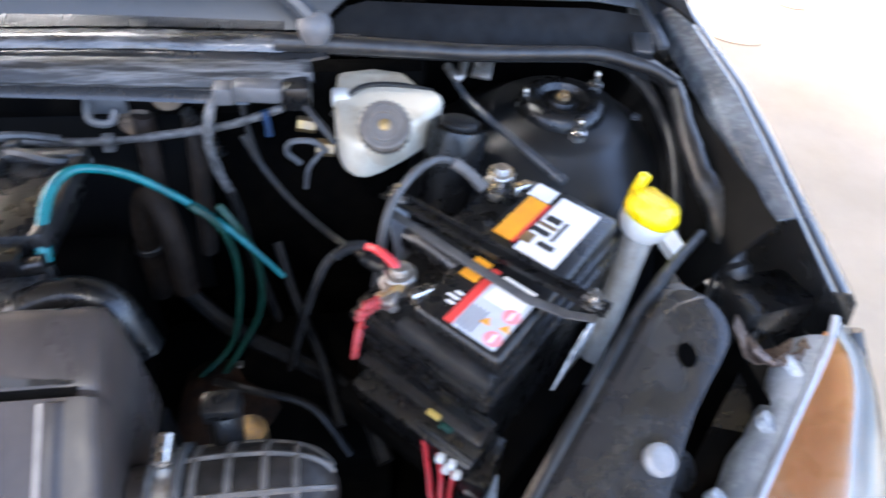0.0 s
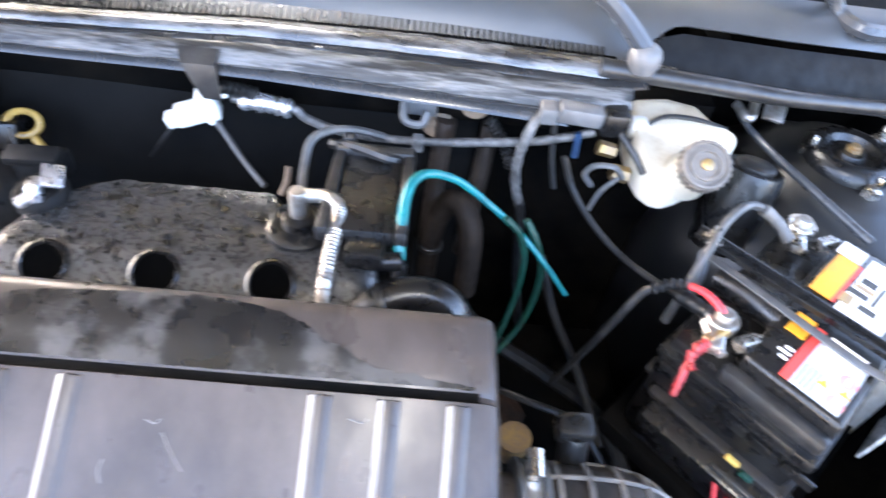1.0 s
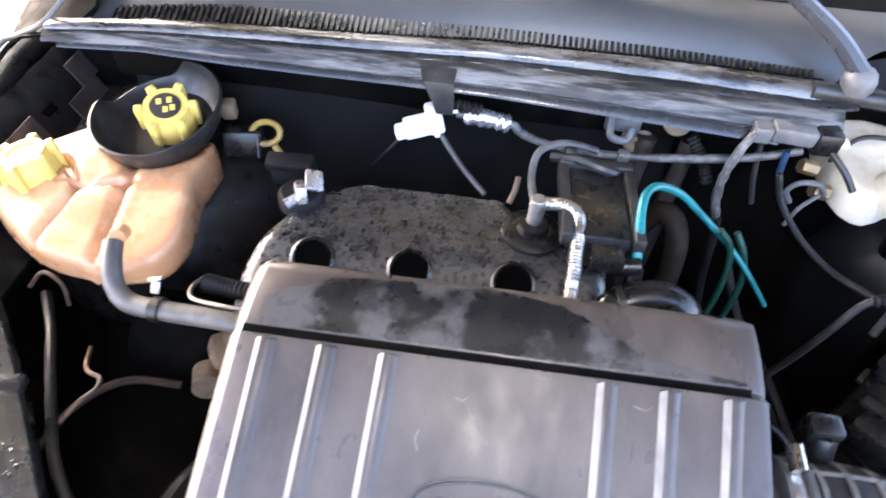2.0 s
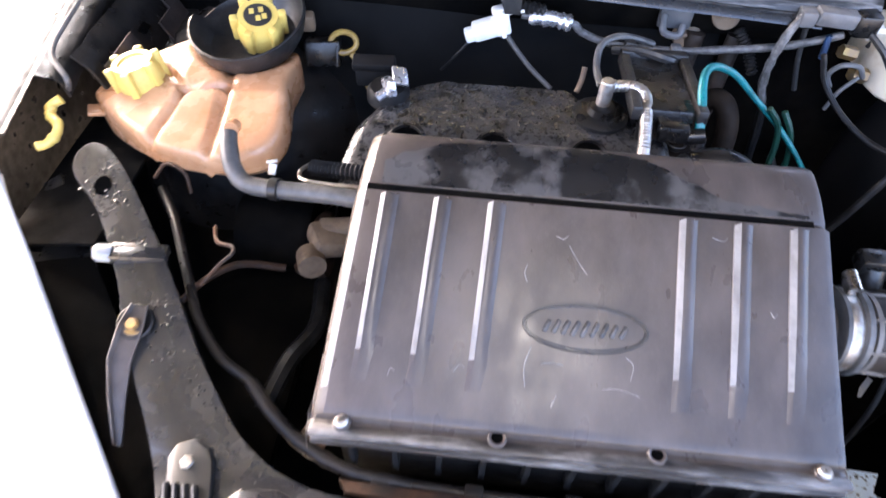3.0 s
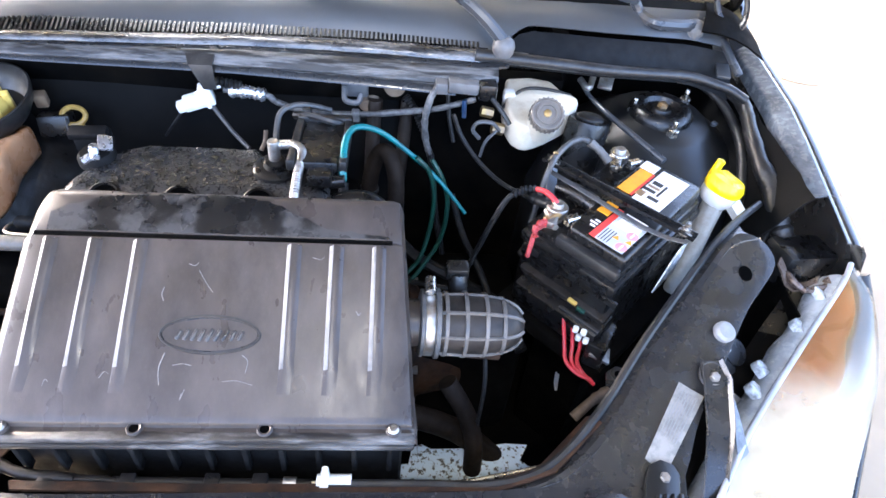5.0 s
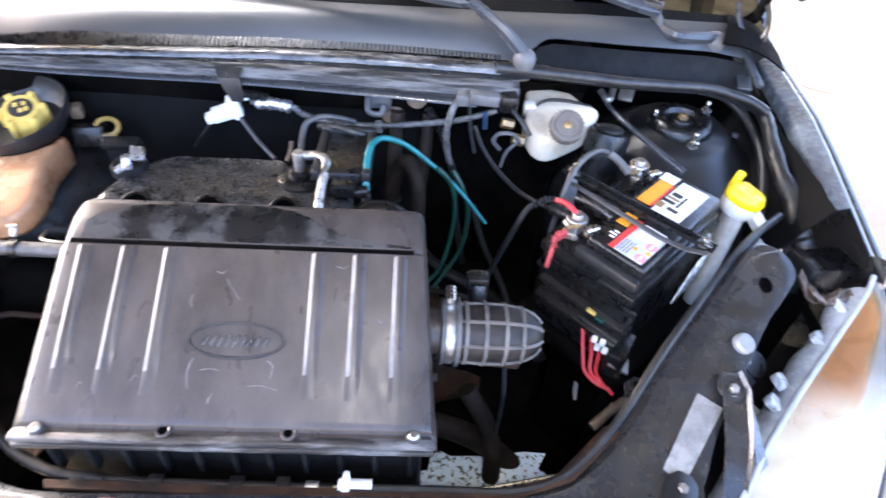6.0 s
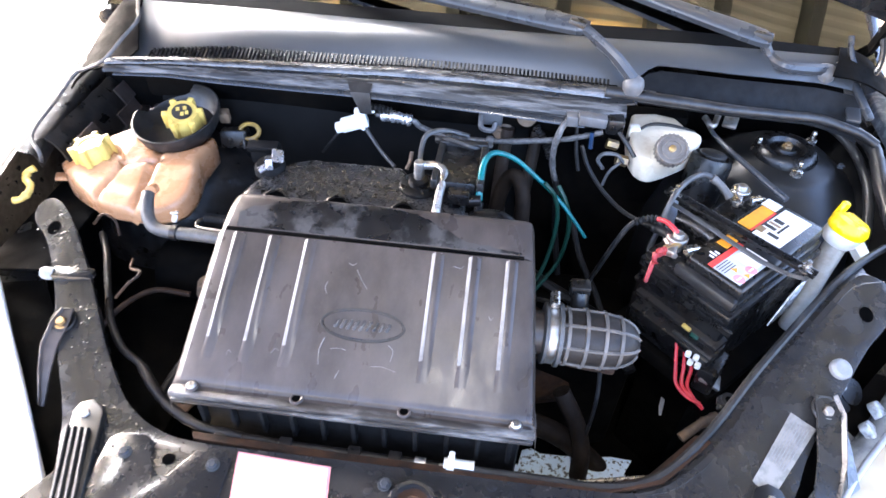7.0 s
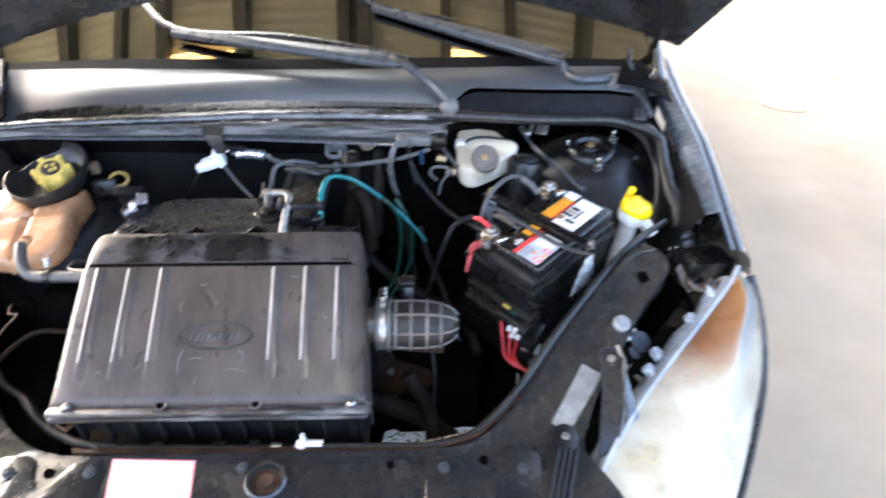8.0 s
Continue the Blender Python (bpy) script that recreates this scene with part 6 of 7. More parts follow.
# ---- brake fluid reservoir and its neighbours ----
bf = thing("brake_fluid_reservoir", "aged white brake fluid reservoir with a grey screw cap", "reservoir", (0.35, 0.53, 0.8))
OUT = [(0.306, 0.640), (0.302, 0.605), (0.300, 0.575), (0.302, 0.545), (0.308, 0.522), (0.320, 0.508), (0.334, 0.505), (0.352, 0.514), (0.374, 0.530), (0.396, 0.548), (0.416, 0.568), (0.430, 0.588), (0.432, 0.602), (0.420, 0.612), (0.406, 0.612), (0.398, 0.626), (0.386, 0.642), (0.35, 0.648)]
part("tank", prism(OUT, 0.830, lambda x, y: 0.878 + 0.10 * (y - 0.5) - 0.12 * max(0, x - 0.37), 0.012, 4), CREAM, bf)
CAPGREY = material("aged_grey_cap", (0.17, 0.15, 0.13), 0.45, colour2=(0.10, 0.088, 0.075), scale=30, bump=0.1)
CAPM = pose(0.354, 0.508, 0.893, 38, 0, -4) @ Matrix.Diagonal((0.94, 0.94, 1, 1))
part("neck", lathe([(0.030, -0.034), (0.027, -0.015), (0.026, 0.016)], CAPM, 28), CREAM, bf)
cap = part("cap", lathe([(0.027, 0.012), (0.0285, 0.014), (0.0285, 0.028), (0.027, 0.031), (0.0245, 0.0315), (0.024, 0.029), (0.019, 0.029), (0.0185, 0.032), (0.015, 0.032), (0.0145, 0.029), (0.0, 0.029)], CAPM, 36), CAPGREY, bf, "ribbed grey screw cap")
for k in range(24):
    a = 2 * math.pi * k / 24
    part("cap_grip", box((0.003, 0.002, 0.014), CAPM @ pose(0.0288 * math.cos(a), 0.0288 * math.sin(a), 0.021, 0, 0, math.degrees(a) + 90)), CAPGREY, cap)
part("cap_disc", lathe([(0.0065, 0.029), (0.0065, 0.0325), (0.0045, 0.0332)], CAPM, 16), BRASS, cap, "small dull orange disc")
part("hose_stub", tube([(0.297, 0.575, 0.872), (0.33, 0.60, 0.892), (0.375, 0.61, 0.89), (0.42, 0.61, 0.88)], 0.003, 8), RUBBER, bf)
part("tab", box((0.02, 0.02, 0.02), pose(0.308, 0.595, 0.882), 0.004), WHITE, bf)
can = thing("black_canister", "black round canister behind the battery", "canister", (0.445, 0.55, 0.75))
part("body", lathe([(0.034, 0), (0.037, 0.05), (0.037, 0.10), (0.035, 0.108), (0.030, 0.109), (0.028, 0.104), (0.0, 0.104)], aim((0.433, 0.528, 0.765), (0.446, 0.556, 0.87)), 30), BLACK, can)
part("cap", lathe([(0.024, 0.10), (0.024, 0.112), (0.02, 0.115), (0.0, 0.115)], aim((0.433, 0.528, 0.765), (0.446, 0.556, 0.87)), 24), RUBBER, can)
acp = thing("coolant_pipe", "grey metal pipe running over the strut tower", "pipe", (0.46, 0.64, 0.86))
part("pipe", tube([(0.452, 0.655, 0.875), (0.458, 0.62, 0.874), (0.475, 0.575, 0.873), (0.51, 0.515, 0.868), (0.55, 0.455, 0.86)], (0.0035, 0.0056), 12), WIPER, acp)
part("end", tube([(0.445, 0.66, 0.885), (0.456, 0.635, 0.882), (0.468, 0.66, 0.89)], 0.006, 8), ZINC, acp)
part("bracket", box((0.025, 0.05, 0.006), pose(0.492, 0.655, 0.893, 25, 0, -20), 0.002), ZINC, acp)

# ---- washer bottle neck ----
ws_ = thing("washer_filler", "white washer bottle neck with a bright yellow cap", "filler neck", (0.6, 0.37, 0.66))
part("neck", tube([(0.596, 0.352, 0.62), (0.599, 0.356, 0.69), (0.607, 0.366, 0.725), (0.622, 0.390, 0.765), (0.639, 0.416, 0.806)], (0.0135, 0.018), 18), NECK, ws_, "cloudy grey filler neck")
WM = aim((0.640, 0.420, 0.812), (0.668, 0.432, 0.906)) @ Matrix.Diagonal((0.72, 0.72, 0.92, 1))
part("collar", lathe([(0.031, -0.004), (0.041, 0.008), (0.042, 0.024), (0.037, 0.026)], WM, 28), WHITE, ws_)
wc = part("cap", lathe([(0.042, 0.022), (0.0445, 0.026), (0.0445, 0.036), (0.038, 0.046), (0.022, 0.05), (0.0, 0.051)], WM, 28), YELLOW2, ws_, "bright yellow flip cap")
part("cap_ridge", join(*[box((0.05, 0.004, 0.005), WM @ pose(0, -0.015 + 0.011 * k, 0.049), 0.0015) for k in range(4)]), YELLOW2, wc)
for nm, at, sz in (("cap_tab", (0.630, 0.478, 0.85), (0.017, 0.016, 0.036)), ("cap_hinge", (0.672, 0.486, 0.85), (0.016, 0.012, 0.014))):
    tp = WM.inverted() @ Vector(at)
    tp = Vector((tp.x, tp.y, 0)).normalized() * 0.042
    part(nm, box(sz, WM @ pose(tp.x, tp.y, 0.046 if nm == "cap_tab" else 0.04, 0, 0, math.degrees(math.atan2(tp.y, tp.x)) + 90), 0.004), YELLOW2, wc)
part("spout", tube([(0.655, 0.415, 0.828), (0.668, 0.400, 0.813), (0.68, 0.388, 0.80)], 0.0125, 4, 3), WHITE, ws_, "white overflow spout")

# ---- along the inner side of the wing ----
wire("black_hose", "black hose along the inner wing", [(0.645, 0.70, 0.875), (0.69, 0.69, 0.87), (0.722, 0.64, 0.855), (0.728, 0.56, 0.835), (0.712, 0.48, 0.81), (0.695, 0.43, 0.78)], 0.0085, RUBBER, "hose", n=12)
wl = wire("wing_loom", "crinkled grey wrapped loom along the inner wing", [(0.705, 0.70, 0.880), (0.730, 0.64, 0.880), (0.737, 0.60, 0.876), (0.728, 0.535, 0.864), (0.727, 0.475, 0.848), (0.736, 0.435, 0.832), (0.735, 0.39, 0.812), (0.743, 0.355, 0.79)], (0.010, 0.017), RUBBER, "loom", n=18, lumps=0.22)
part("tape", tube([(0.732, 0.455, 0.840), (0.736, 0.435, 0.832), (0.737, 0.415, 0.823)], 0.0165, 16, lumps=0.10), RUBBER, wl)
wp_ = thing("wing_plug", "grey plug and cable ends behind the headlamp", "connector", (0.73, 0.27, 0.75))
part("ring", join(tube([(0.715, 0.292, 0.785), (0.715, 0.265, 0.79), (0.73, 0.25, 0.785), (0.755, 0.252, 0.785), (0.775, 0.262, 0.785)], 0.0055, 8, lumps=0.5), box((0.02, 0.018, 0.014), pose(0.778, 0.264, 0.787, 0, 0, 30), 0.003)), BRACKET, wp_, "rusty metal clip")
part("box", box((0.11, 0.06, 0.06), pose(0.765, 0.335, 0.765, 0, 10, 15), 0.01), BLACK, wp_)
lb = thing("lamp_bulb_holder", "pale grey back of the headlamp with plugs", "lamp holder", (0.65, 0.15, 0.66))
part("holder", join(box((0.08, 0.12, 0.05), pose(0.645, 0.145, 0.665, 0, 15, 35), 0.012), box((0.05, 0.05, 0.05), pose(0.605, 0.06, 0.655, 0, 10, 35), 0.01)), LAMPBODY, lb)
part("bulb_cap", join(rod((0.60, 0.19, 0.70), (0.615, 0.17, 0.735), 0.02, n=16), rod((0.585, 0.16, 0.70), (0.60, 0.15, 0.73), 0.012, n=12)), BLACK, lb)
part("white_plug", box((0.03, 0.024, 0.016), pose(0.61, 0.115, 0.70, 0, 10, 30), 0.005), LABELWHITE, lb)
part("white_plug", box((0.02, 0.016, 0.016), pose(0.60, 0.195, 0.735, 0, 0, 30), 0.004), WHITE, lb)
aw = thing("arm_label", "worn white sticker with faded print on the panel", "sticker", on_panel(0.48, 0.033))


def sticker(name, corners, h, mt, parent, label=""):
    return part(name, strip([[on_panel(*corners[0], h), on_panel(*corners[1], h)], [on_panel(*corners[3], h), on_panel(*corners[2], h)]], 0.0004), mt, parent, label)


LB = ((0.490, 0.090), (0.520, 0.072), (0.453, -0.018), (0.430, 0.0))
LABELINK = material("faded_label_print", (0.24, 0.235, 0.23), 0.6, colour2=(0.18, 0.175, 0.17), scale=80, bump=0.02)
LABELGREY = material("faded_grey_label", (0.25, 0.235, 0.21), 0.55, colour2=(0.17, 0.16, 0.145), scale=60, bump=0.05, lo=0.45, hi=0.6)
sticker("sheet", LB, 0.0022, LABELGREY, aw)
for k in range(7):
    f0, f1 = 0.12 + 0.115 * k, 0.155 + 0.115 * k
    a, b, c, d = (Vector(p) for p in LB)
    q = [a.lerp(b, f0).lerp(d.lerp(c, f0), 0.06), a.lerp(b, f1).lerp(d.lerp(c, f1), 0.06), a.lerp(b, f1).lerp(d.lerp(c, f1), 0.66), a.lerp(b, f0).lerp(d.lerp(c, f0), 0.66)]
    sticker("print_bar", [tuple(p) for p in q], 0.0028, LABELINK, aw)
st = thing("warning_sticker", "white sticker with a red border on the front panel", "sticker", on_panel(-0.165, -0.08))
sticker("border", ((-0.232, -0.044), (-0.107, -0.049), (-0.098, -0.113), (-0.219, -0.112)), 0.0016, PINK, st, "red printed border")
sticker("sheet", ((-0.2285, -0.0472), (-0.1105, -0.0522), (-0.1018, -0.1098), (-0.2155, -0.1088)), 0.0022, PAPER, st)

# ---- bonnet release cable along the front ----
cb = wire("release_cable", "dirty bonnet release cable along the front panel", [(-0.60, 0.31, 0.755), (-0.565, 0.262, 0.762), (-0.535, 0.21, 0.764), (-0.512, 0.168, 0.760), (-0.490, 0.128, 0.752), (-0.454, 0.088, 0.744), (-0.418, 0.068, 0.735), (-0.384, 0.036, 0.725), (-0.35, 0.014, 0.716), (-0.30, -0.006, 0.715), (-0.2, -0.014, 0.715), (-0.1, -0.016, 0.715), (-0.02, -0.017, 0.715), (0.03, -0.018, 0.716)], 0.0056, WING, n=10, lumps=0.1)
part("cable_sleeve", tube([(-0.418, 0.068, 0.735), (-0.384, 0.036, 0.726), (-0.35, 0.014, 0.717), (-0.30, -0.006, 0.716), (-0.24, -0.013, 0.716)], 0.0072, 10, lumps=0.2), WING, cb)
for x in (-0.27, -0.18, -0.085, -0.03):
    part("cable_clip", box((0.018, 0.015, 0.011), pose(x, -0.015, 0.717), 0.002), WING, cb)
part("cable_core", tube([(0.0, -0.018, 0.716), (0.06, -0.018, 0.718), (0.1, -0.018, 0.717), (0.2, -0.016, 0.714), (0.3, 0.0, 0.72)], 0.003, 8), STEEL, cb)
part("end_fitting", join(rod((0.036, -0.018, 0.722), (0.076, -0.018, 0.722), 0.0085, n=12), rod((0.04, -0.018, 0.722), (0.05, -0.018, 0.722), 0.011, n=12), rod((0.046, -0.016, 0.73), (0.046, -0.012, 0.742), 0.004, n=8)), WHITE, cb, "off-white cable end fitting")
part("crimp", rod((-0.003, -0.018, 0.717), (0.012, -0.018, 0.717), 0.0075, n=10), ZINC, cb)

# ---- coolant expansion tank ----
tank = thing("coolant_tank", "stained orange-pink coolant tank with two yellow caps", "coolant tank", (-0.56, 0.41, 0.66))
TO = [(-0.712, 0.412), (-0.69, 0.388), (-0.65, 0.357), (-0.60, 0.326), (-0.565, 0.315), (-0.52, 0.312), (-0.483, 0.316), (-0.457, 0.33), (-0.446, 0.36), (-0.449, 0.40), (-0.457, 0.44), (-0.458, 0.50), (-0.475, 0.53), (-0.53, 0.545), (-0.60, 0.525), (-0.65, 0.50), (-0.685, 0.475), (-0.708, 0.44)]
GROOVES = (((-0.582, 0.405), (-0.61, 0.31)), ((-0.528, 0.42), (-0.53, 0.29)), ((-0.582, 0.405), (-0.528, 0.42)), ((-0.528, 0.42), (-0.548, 0.49)), ((-0.582, 0.405), (-0.62, 0.45)))


def near(p, a, b):
    p, a, b = Vector(p), Vector(a), Vector(b)
    t = max(0, min(1, (p - a).dot(b - a) / (b - a).length_squared))
    return (p - a.lerp(b, t)).length


def tank_body():
    run = [Vector((x, y, 0)) for x, y in TO]
    ring = spline(run + [run[0]], 9)[:-1]
    c = Vector((-0.57, 0.41, 0))
    rows = []
    for s_, z in ((0.3, 0.778), (0.7, 0.779), (0.9, 0.78), (0.97, 0.784), (0.995, 0.792), (1.0, 0.802), (1.0, 0.822), (0.995, 0.834), (0.985, 0.841), (0.968, 0.845), (0.94, 0.847), (0.9, 0.8475), (0.85, 0.8475), (0.80, 0.847), (0.75, 0.847), (0.7, 0.846), (0.65, 0.8455), (0.6, 0.845), (0.55, 0.844), (0.5, 0.844), (0.45, 0.844), (0.4, 0.844), (0.35, 0.844), (0.3, 0.844), (0.25, 0.844), (0.2, 0.844), (0.1, 0.844), (0.0, 0.844)):
        row = []
        for p in ring:
            q = c + (p - c) * s_
            zz = z
            if z > 0.79:
                for a, b in GROOVES:
                    zz -= 0.0095 * min(1.0, (z - 0.79) / 0.03) * math.exp(-(near((q.x, q.y), a, b) / 0.0052) ** 2)
                zz -= 0.34 * max(0, 0.405 - q.y) * min(1.0, (z - 0.79) / 0.03) + 0.22 * max(0, -0.59 - q.x)
            zz -= 0.045 * max(0.0, 1 - ((q.x + 0.525) ** 2 + (q.y - 0.525) ** 2) ** 0.5 / 0.085) if z > 0.79 else 0.0
            row.append((q.x, q.y, zz))
        rows.append(row)
    return strip(rows, 0, True)


part("tank_body", tank_body(), TANK, tank, "stained translucent plastic tank", 60)
part("fixing_ear", box((0.035, 0.022, 0.006), pose(-0.705, 0.405, 0.795, 0, 12, 25), 0.002), TANK, tank)


def screw_cap(m, r, h, parent):
    body = part("filler_cap", lathe([(r * 0.96, 0), (r, h * 0.12), (r, h * 0.62), (r * 0.9, h * 0.78), (r * 0.86, h), (r * 0.6, h), (r * 0.57, h * 0.94), (0, h * 0.94)], m, 30), YELLOW, parent, "yellow lobed filler cap")
    for k in range(6):
        part("cap_lug", box((r * 0.34, r * 0.36, h * 0.95), m @ pose(r * 1.02 * math.cos(radians(60 * k)), r * 1.02 * math.sin(radians(60 * k)), h * 0.56, 0, 0, 60 * k), r * 0.08), YELLOW, body)
    return body


screw_cap(aim((-0.645, 0.426, 0.820), (-0.657, 0.424, 0.90)), 0.030, 0.042, tank)
part("filler_neck", lathe([(0.036, 0), (0.034, 0.016)], aim((-0.642, 0.425, 0.805), (-0.655, 0.423, 0.90)), 28), TANK, tank)
# the second reservoir, in its black collar
ps = thing("steering_reservoir", "yellow lobed cap in a black rubber collar", "reservoir", (-0.52, 0.52, 0.8))
CM = aim((-0.509, 0.512, 0.856), (-0.497, 0.480, 0.954))
def spill_collar():
    """A bowl whose rim is cut away towards the bulkhead."""
    bm = lathe([(0.05, -0.012), (0.06, -0.004), (0.07, 0.012), (0.0745, 0.030), (0.075, 0.036), (0.0725, 0.037), (0.0715, 0.030), (0.067, 0.014), (0.056, 0.0), (0.03, -0.002), (0.0, -0.002)], None, 56)
    for v in bm.verts:
        if v.co.z > 0.005:
            a = math.atan2(v.co.y, v.co.x)
            cut = max(0.0, 1 - abs(((a - radians(142) + math.pi) % (2 * math.pi)) - math.pi) / radians(46))
            v.co.z -= min(1.0, cut * 3) * 0.024 * (v.co.z - 0.005) / 0.032
    bm.transform(aim((-0.525, 0.52, 0.846), (-0.527, 0.505, 0.95)).normalized() @ Matrix.Diagonal((1.0, 1.15, 1, 1)))
    return bm


part("collar", spill_collar(), RUBBER, ps, "black rubber overflow collar")
c2 = screw_cap(CM, 0.030, 0.040, ps)
part("cap_mark", lathe([(0.018, 0.0402), (0.018, 0.0412)], CM, 24), INK, c2)
part("cap_mark", join(*[box((0.006, 0.008, 0.001), CM @ pose(dx, dy, 0.0416), 0) for dx, dy in ((-0.007, 0.006), (0.005, 0.007), (0.0, -0.006), (0.008, -0.004))]), YELLOW, c2)
part("neck", lathe([(0.028, -0.05), (0.028, 0.002)], CM, 24), RUBBER, ps)
th = wire("coolant_hose", "grey coolant hose from the tank to the engine", [(-0.497, 0.322, 0.845), (-0.492, 0.305, 0.84), (-0.482, 0.282, 0.828), (-0.462, 0.268, 0.82), (-0.42, 0.262, 0.822), (-0.36, 0.258, 0.825), (-0.30, 0.255, 0.82)], 0.0105, HOSE, "hose", n=16)
part("hose_clip", lathe([(0.012, -0.006), (0.013, -0.005), (0.013, 0.005), (0.012, 0.006)], aim((-0.43, 0.263, 0.8215), (-0.40, 0.26, 0.8225)), 20), BLACK, th)
part("clip_ears", join(box((0.009, 0.004, 0.014), pose(-0.434, 0.278, 0.838, -30, 10, 0), 0.0015), box((0.013, 0.006, 0.004), pose(-0.434, 0.282, 0.846, -30, 0, 20), 0.0015)), ZINC, th, "bright spring clip ends")
part("stub", rod((-0.497, 0.33, 0.845), (-0.499, 0.345, 0.84), 0.009, n=12), TANK, th)
wire("thin_pipe", "thin bright pipe curling beside the coolant hose", [(-0.41, 0.33, 0.80), (-0.413, 0.305, 0.812), (-0.402, 0.283, 0.820), (-0.36, 0.275, 0.824), (-0.30, 0.275, 0.824)], 0.0026, ZINC, "pipe")
wire("corrugated_conduit", "black corrugated conduit beside the coolant hose", [(-0.40, 0.31, 0.815), (-0.36, 0.298, 0.825), (-0.31, 0.292, 0.83)], 0.009, CABLE, "conduit", ridges=0.003, pitch=0.005)
# dim things under the tank
alt = thing("alternator", "rusty alternator and tan bracket in the dark below the tank", "alternator", (-0.43, 0.32, 0.6))
part("body", lathe([(0.05, 0), (0.055, 0.01), (0.055, 0.09), (0.048, 0.10)], aim((-0.52, 0.34, 0.66), (-0.40, 0.34, 0.66)), 28), DARK, alt)
part("pulley", lathe([(0.045, -0.04), (0.048, -0.03), (0.04, -0.02), (0.048, -0.01), (0.045, 0)], aim((-0.40, 0.33, 0.65), (-0.32, 0.33, 0.65)), 28), RUST, alt)
part("bracket", join(box((0.06, 0.05, 0.03), pose(-0.385, 0.30, 0.70, 0, 20, 30), 0.01), rod((-0.41, 0.275, 0.695), (-0.40, 0.25, 0.70), 0.018, n=14), box((0.09, 0.025, 0.02), pose(-0.36, 0.315, 0.71, 0, 0, 10), 0.006)), TAN, alt, "tan cast metal bracket")

# ---- on the far inner wing ----
rod_ = wire("bonnet_stay", "bent grey steel rod along the wing", [(-0.655, 0.72, 1.02), (-0.625, 0.650, 1.008), (-0.612, 0.618, 1.003), (-0.633, 0.584, 0.980), (-0.654, 0.549, 0.957), (-0.690, 0.545, 0.938), (-0.718, 0.542, 0.925), (-0.732, 0.481, 0.90), (-0.740, 0.412, 0.877), (-0.71, 0.377, 0.864), (-0.722, 0.385, 0.84)], 0.0034, HOSE, "stay")
hk = thing("stay_hook", "yellow plastic hook of the bonnet stay", "hook", (-0.73, 0.36, 0.8))
part("hook", tube([(-0.722, 0.366, 0.840), (-0.731, 0.358, 0.836), (-0.730, 0.346, 0.830), (-0.718, 0.336, 0.826), (-0.714, 0.322, 0.822), (-0.720, 0.308, 0.818), (-0.731, 0.304, 0.816)], 0.0062, 10, lumps=0.3), YELLOW, hk)
wire("wire_hook", "rusty bent wire clip on the front panel arm", [(-0.50, 0.235, 0.78), (-0.485, 0.205, 0.79), (-0.462, 0.192, 0.80), (-0.458, 0.18, 0.802), (-0.47, 0.17, 0.795), (-0.49, 0.155, 0.775)], 0.0022, RUST, "clip")
wire("wire_hook", "rusty bent wire clip beside the tank", [(-0.585, 0.285, 0.80), (-0.57, 0.295, 0.815), (-0.545, 0.285, 0.812), (-0.54, 0.275, 0.79)], 0.0022, RUST, "clip")

# ---- water drops ----
def drops(count, place, r0, r1, seed):
    rnd = random.Random(seed)
    out = bmesh.new()
    made = 0
    while made < count:
        p = place(rnd)
        if p is None:
            continue
        made += 1
        r = r0 + (r1 - r0) * rnd.random() ** 3
        g = bmesh.new()
        bmesh.ops.create_icosphere(g, subdivisions=1, radius=r)
        g.transform(Matrix.Translation(p) @ Matrix.Diagonal((1, 1 + 0.4 * rnd.random(), 0.55, 1)))
        me = bpy.data.meshes.new("tmp")
        g.to_mesh(me)
        g.free()
        out.from_mesh(me)
        bpy.data.meshes.remove(me)
    return out


def wet(name):
    m = bpy.data.materials.new(name)
    m.use_nodes = True
    b = m.node_tree.nodes["Principled BSDF"]
    b.inputs["Base Color"].default_value = (0.012, 0.012, 0.012, 1)
    b.inputs["Roughness"].default_value = 0.04
    b.inputs["Specular IOR Level"].default_value = 0.8
    return m


WET = wet("water_drop")


ARM_EDGE = [Vector((x, y, 0)) for x, y in ((-0.352, -0.026), (-0.418, 0.016), (-0.469, 0.080), (-0.522, 0.160), (-0.580, 0.238), (-0.610, 0.272))]


def left_arm(rnd):
    if rnd.random() < 0.35:
        x, y = rnd.uniform(-0.43, -0.24), rnd.uniform(-0.12, -0.048)
        return on_panel(x, y, 0.0008 + (0.004 if y < -0.045 else 0))
    u = rnd.random() * (len(ARM_EDGE) - 1.001)
    a, b = ARM_EDGE[int(u)], ARM_EDGE[int(u) + 1]
    out = (b - a).normalized().cross(Vector((0, 0, -1)))
    p = a.lerp(b, u - int(u)) + out * (0.010 + abs(rnd.gauss(0, 0.016)))
    return on_panel(p.x, p.y, 0.0008) if (out.x < 0 and p.x > -0.645) else None


d1 = part("water_drops", drops(220, left_arm, 0.0007, 0.0021, 3), WET)
tagged(d1, "scattered water drops on the black panel", "water", kind="stuff")
d2 = part("water_drops", drops(60, lambda r: on_panel(r.uniform(0.05, 0.45), r.uniform(-0.12, -0.045), 0.001), 0.001, 0.003, 4), WET)
tagged(d2, "a few small water drops on the black panel", "water", kind="stuff")
d3 = part("water_drops", drops(260, lambda r: (r.uniform(-0.33, -0.09), r.uniform(0.36, 0.455), 0.8455), 0.001, 0.0032, 5), WET)
tagged(d3, "drops of oil and water on the valve cover", "water", kind="stuff")

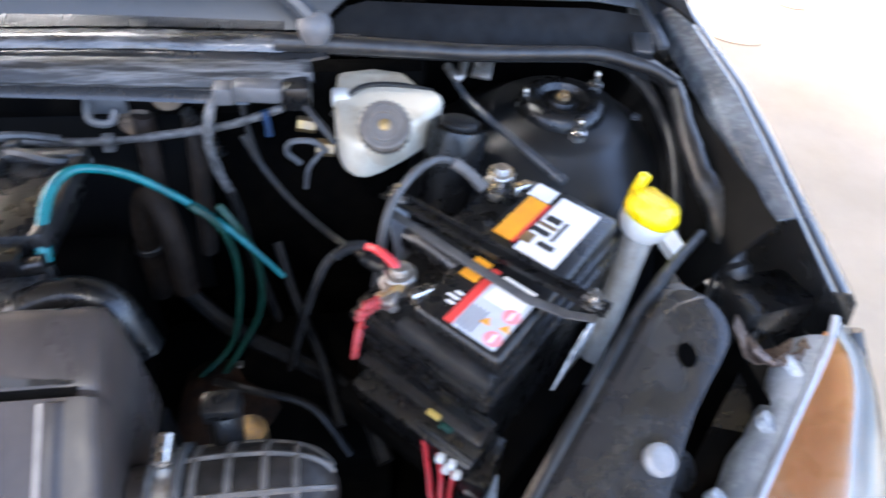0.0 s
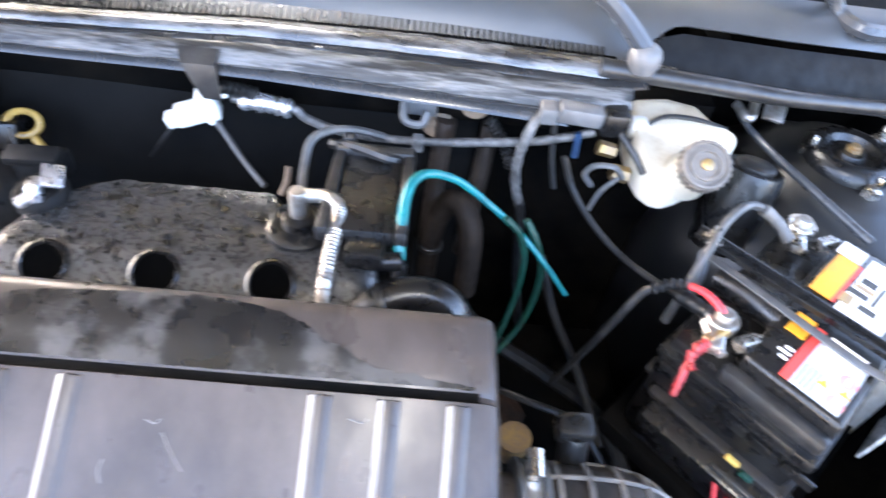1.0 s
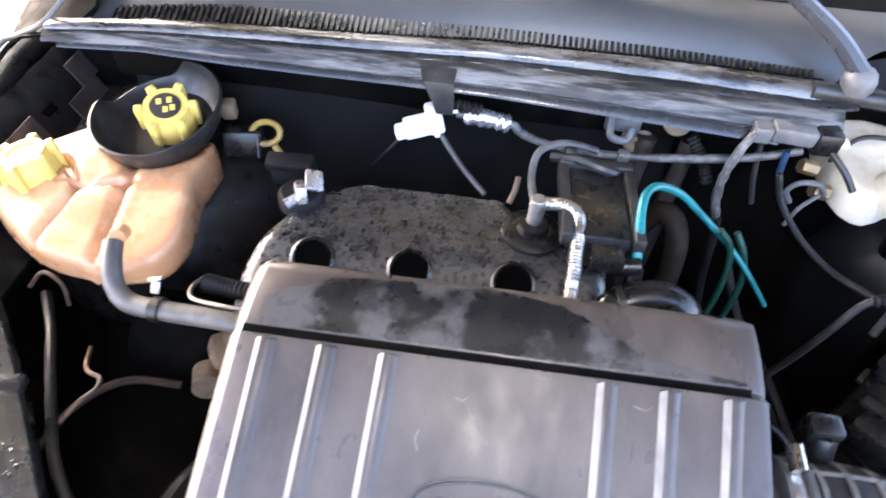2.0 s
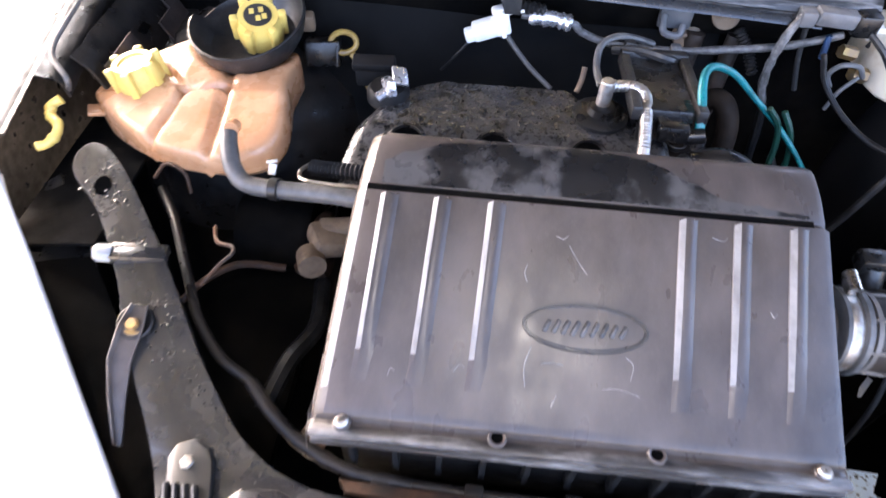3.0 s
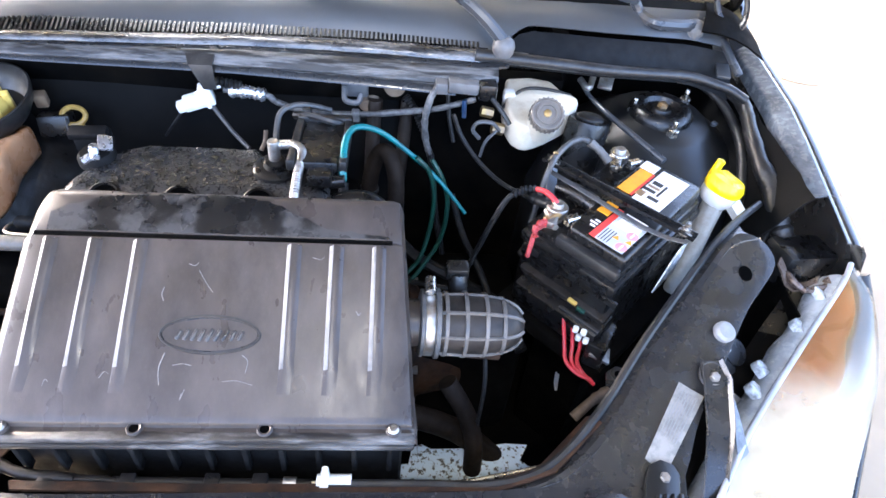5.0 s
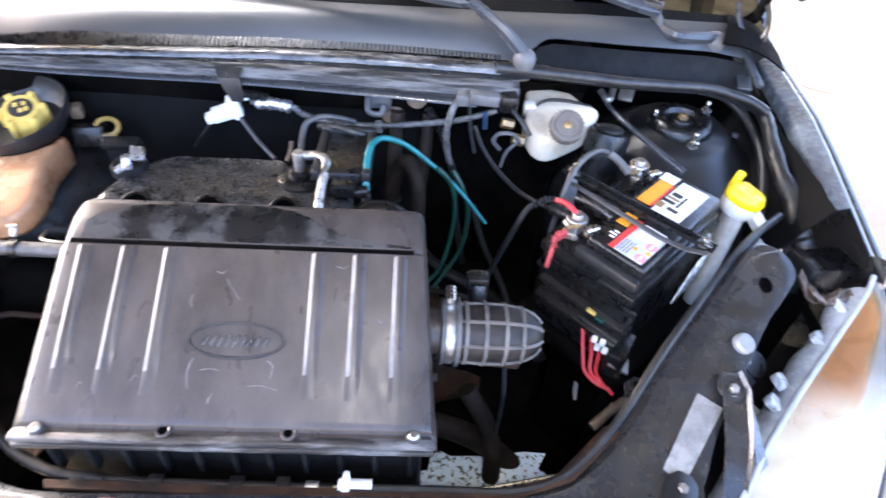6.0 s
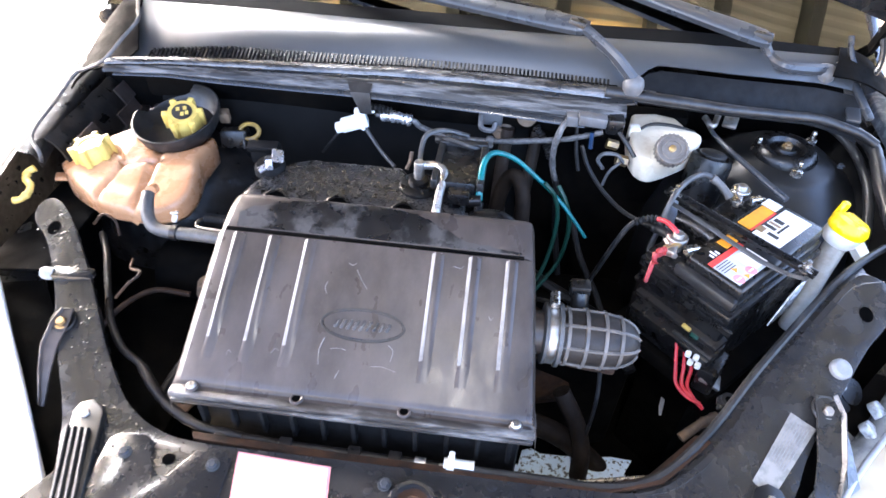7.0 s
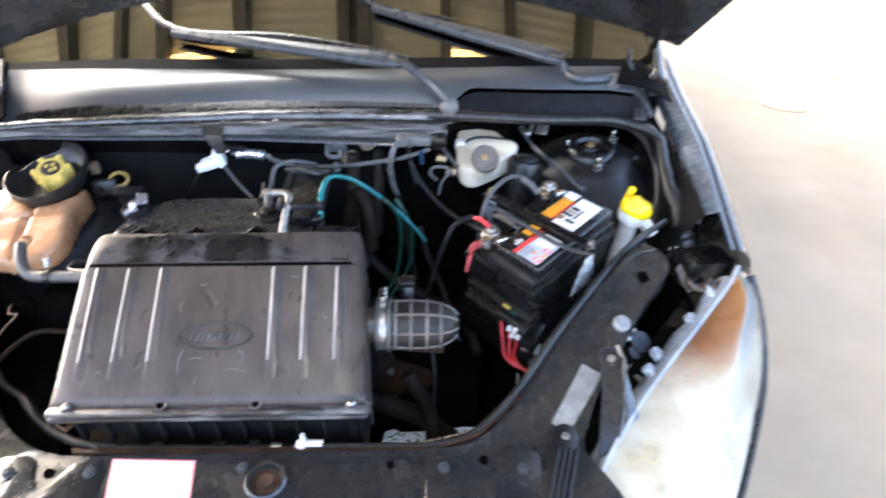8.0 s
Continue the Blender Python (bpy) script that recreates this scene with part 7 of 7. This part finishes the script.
# ---- dim pipes and fittings deep in the bay ----
for pts, r_, mt, nm, lb in (
        ([(0.10, 0.50, 0.66), (0.16, 0.46, 0.62), (0.24, 0.42, 0.60), (0.31, 0.36, 0.60), (0.34, 0.28, 0.58)], 0.011, CABLE, "coolant_hose", "black coolant hose crossing the dark bay"),
        ([(0.22, 0.52, 0.72), (0.24, 0.46, 0.68), (0.27, 0.38, 0.66), (0.29, 0.30, 0.64)], 0.006, CABLE, "thin_cable", "black cable sagging into the bay"),
        ([(0.15, 0.36, 0.66), (0.20, 0.33, 0.68), (0.26, 0.31, 0.67), (0.30, 0.27, 0.63)], 0.0045, CABLE, "thin_cable", "thin black cable behind the intake elbow"),
        ([(-0.44, 0.10, 0.60), (-0.42, 0.16, 0.62), (-0.40, 0.22, 0.61), (-0.41, 0.30, 0.60)], 0.012, CABLE, "coolant_hose", "black hose in the dark beside the engine"),
        ([(-0.60, 0.16, 0.62), (-0.56, 0.22, 0.66), (-0.50, 0.25, 0.69), (-0.44, 0.26, 0.68)], 0.005, RUST, "thin_pipe", "rusty thin pipe below the tank")):
    wire(nm, lb, pts, r_, mt)
gear = thing("gearbox_housing", "grimy gearbox casting deep in the bay", "gearbox", (0.22, 0.36, 0.35))
part("casing", lathe([(0.11, 0), (0.12, 0.02), (0.12, 0.05), (0.10, 0.07), (0.085, 0.14), (0.06, 0.16)], aim((0.10, 0.36, 0.50), (0.30, 0.36, 0.50)), 28), RUST, gear)
for k in range(7):
    a_ = 2 * math.pi * k / 7
    part("flange_bolt", rod((0.15, 0.36 + 0.11 * math.cos(a_), 0.50 + 0.11 * math.sin(a_)), (0.165, 0.36 + 0.11 * math.cos(a_), 0.50 + 0.11 * math.sin(a_)), 0.008, n=6), ZINC, gear)
part("top_valve", join(rod((0.19, 0.30, 0.60), (0.19, 0.30, 0.63), 0.012, n=6), rod((0.19, 0.30, 0.63), (0.19, 0.30, 0.65), 0.02, n=14)), BRASS, gear, "brassy fitting")

# small pieces beside the dipstick and the coil
rl = thing("relay_block", "small dark relay with a pale plug beside the dipstick", "relay", (-0.455, 0.56, 0.80))
part("body", box((0.05, 0.03, 0.035), pose(-0.437, 0.545, 0.818, -15, 0, 8), 0.004), BLACK, rl)
part("plug", box((0.02, 0.018, 0.026), pose(-0.462, 0.57, 0.848, 10, 0, 12), 0.004), TAN, rl, "yellowed plug")
part("rim", tube([(-0.412, 0.53, 0.84), (-0.414, 0.53, 0.825), (-0.416, 0.53, 0.805)], 0.0014, 6), GREYP, rl)
wire("brown_tag", "brown stiff strip standing beside the breather", [(-0.083, 0.47, 0.875), (-0.085, 0.462, 0.86), (-0.09, 0.452, 0.85)], 0.0035, TAN, "strip")

# ---- clips and loose wires on the near inner wing ----
wire("wing_wire", "thin black wire clipped along the inner wing", [(0.735, 0.66, 0.868), (0.742, 0.58, 0.858), (0.746, 0.50, 0.845), (0.738, 0.44, 0.826), (0.725, 0.38, 0.80), (0.70, 0.34, 0.775)], 0.0042, CABLE, n=8)
wire("wing_wire", "black taped wire dropping behind the headlamp", [(0.728, 0.42, 0.80), (0.745, 0.37, 0.79), (0.752, 0.325, 0.775), (0.735, 0.29, 0.76)], 0.007, CABLE, n=8, lumps=0.3)
for x, y, z in ((0.742, 0.60, 0.862), (0.746, 0.52, 0.850), (0.730, 0.40, 0.812)):
    t_ = thing("cable_clip", "small black cable clip on the inner wing", "clip", (x, y, z), "clips along the inner wing")
    part("body", box((0.016, 0.014, 0.012), pose(x, y, z, 0, 35, 10), 0.003), BLACK, t_)
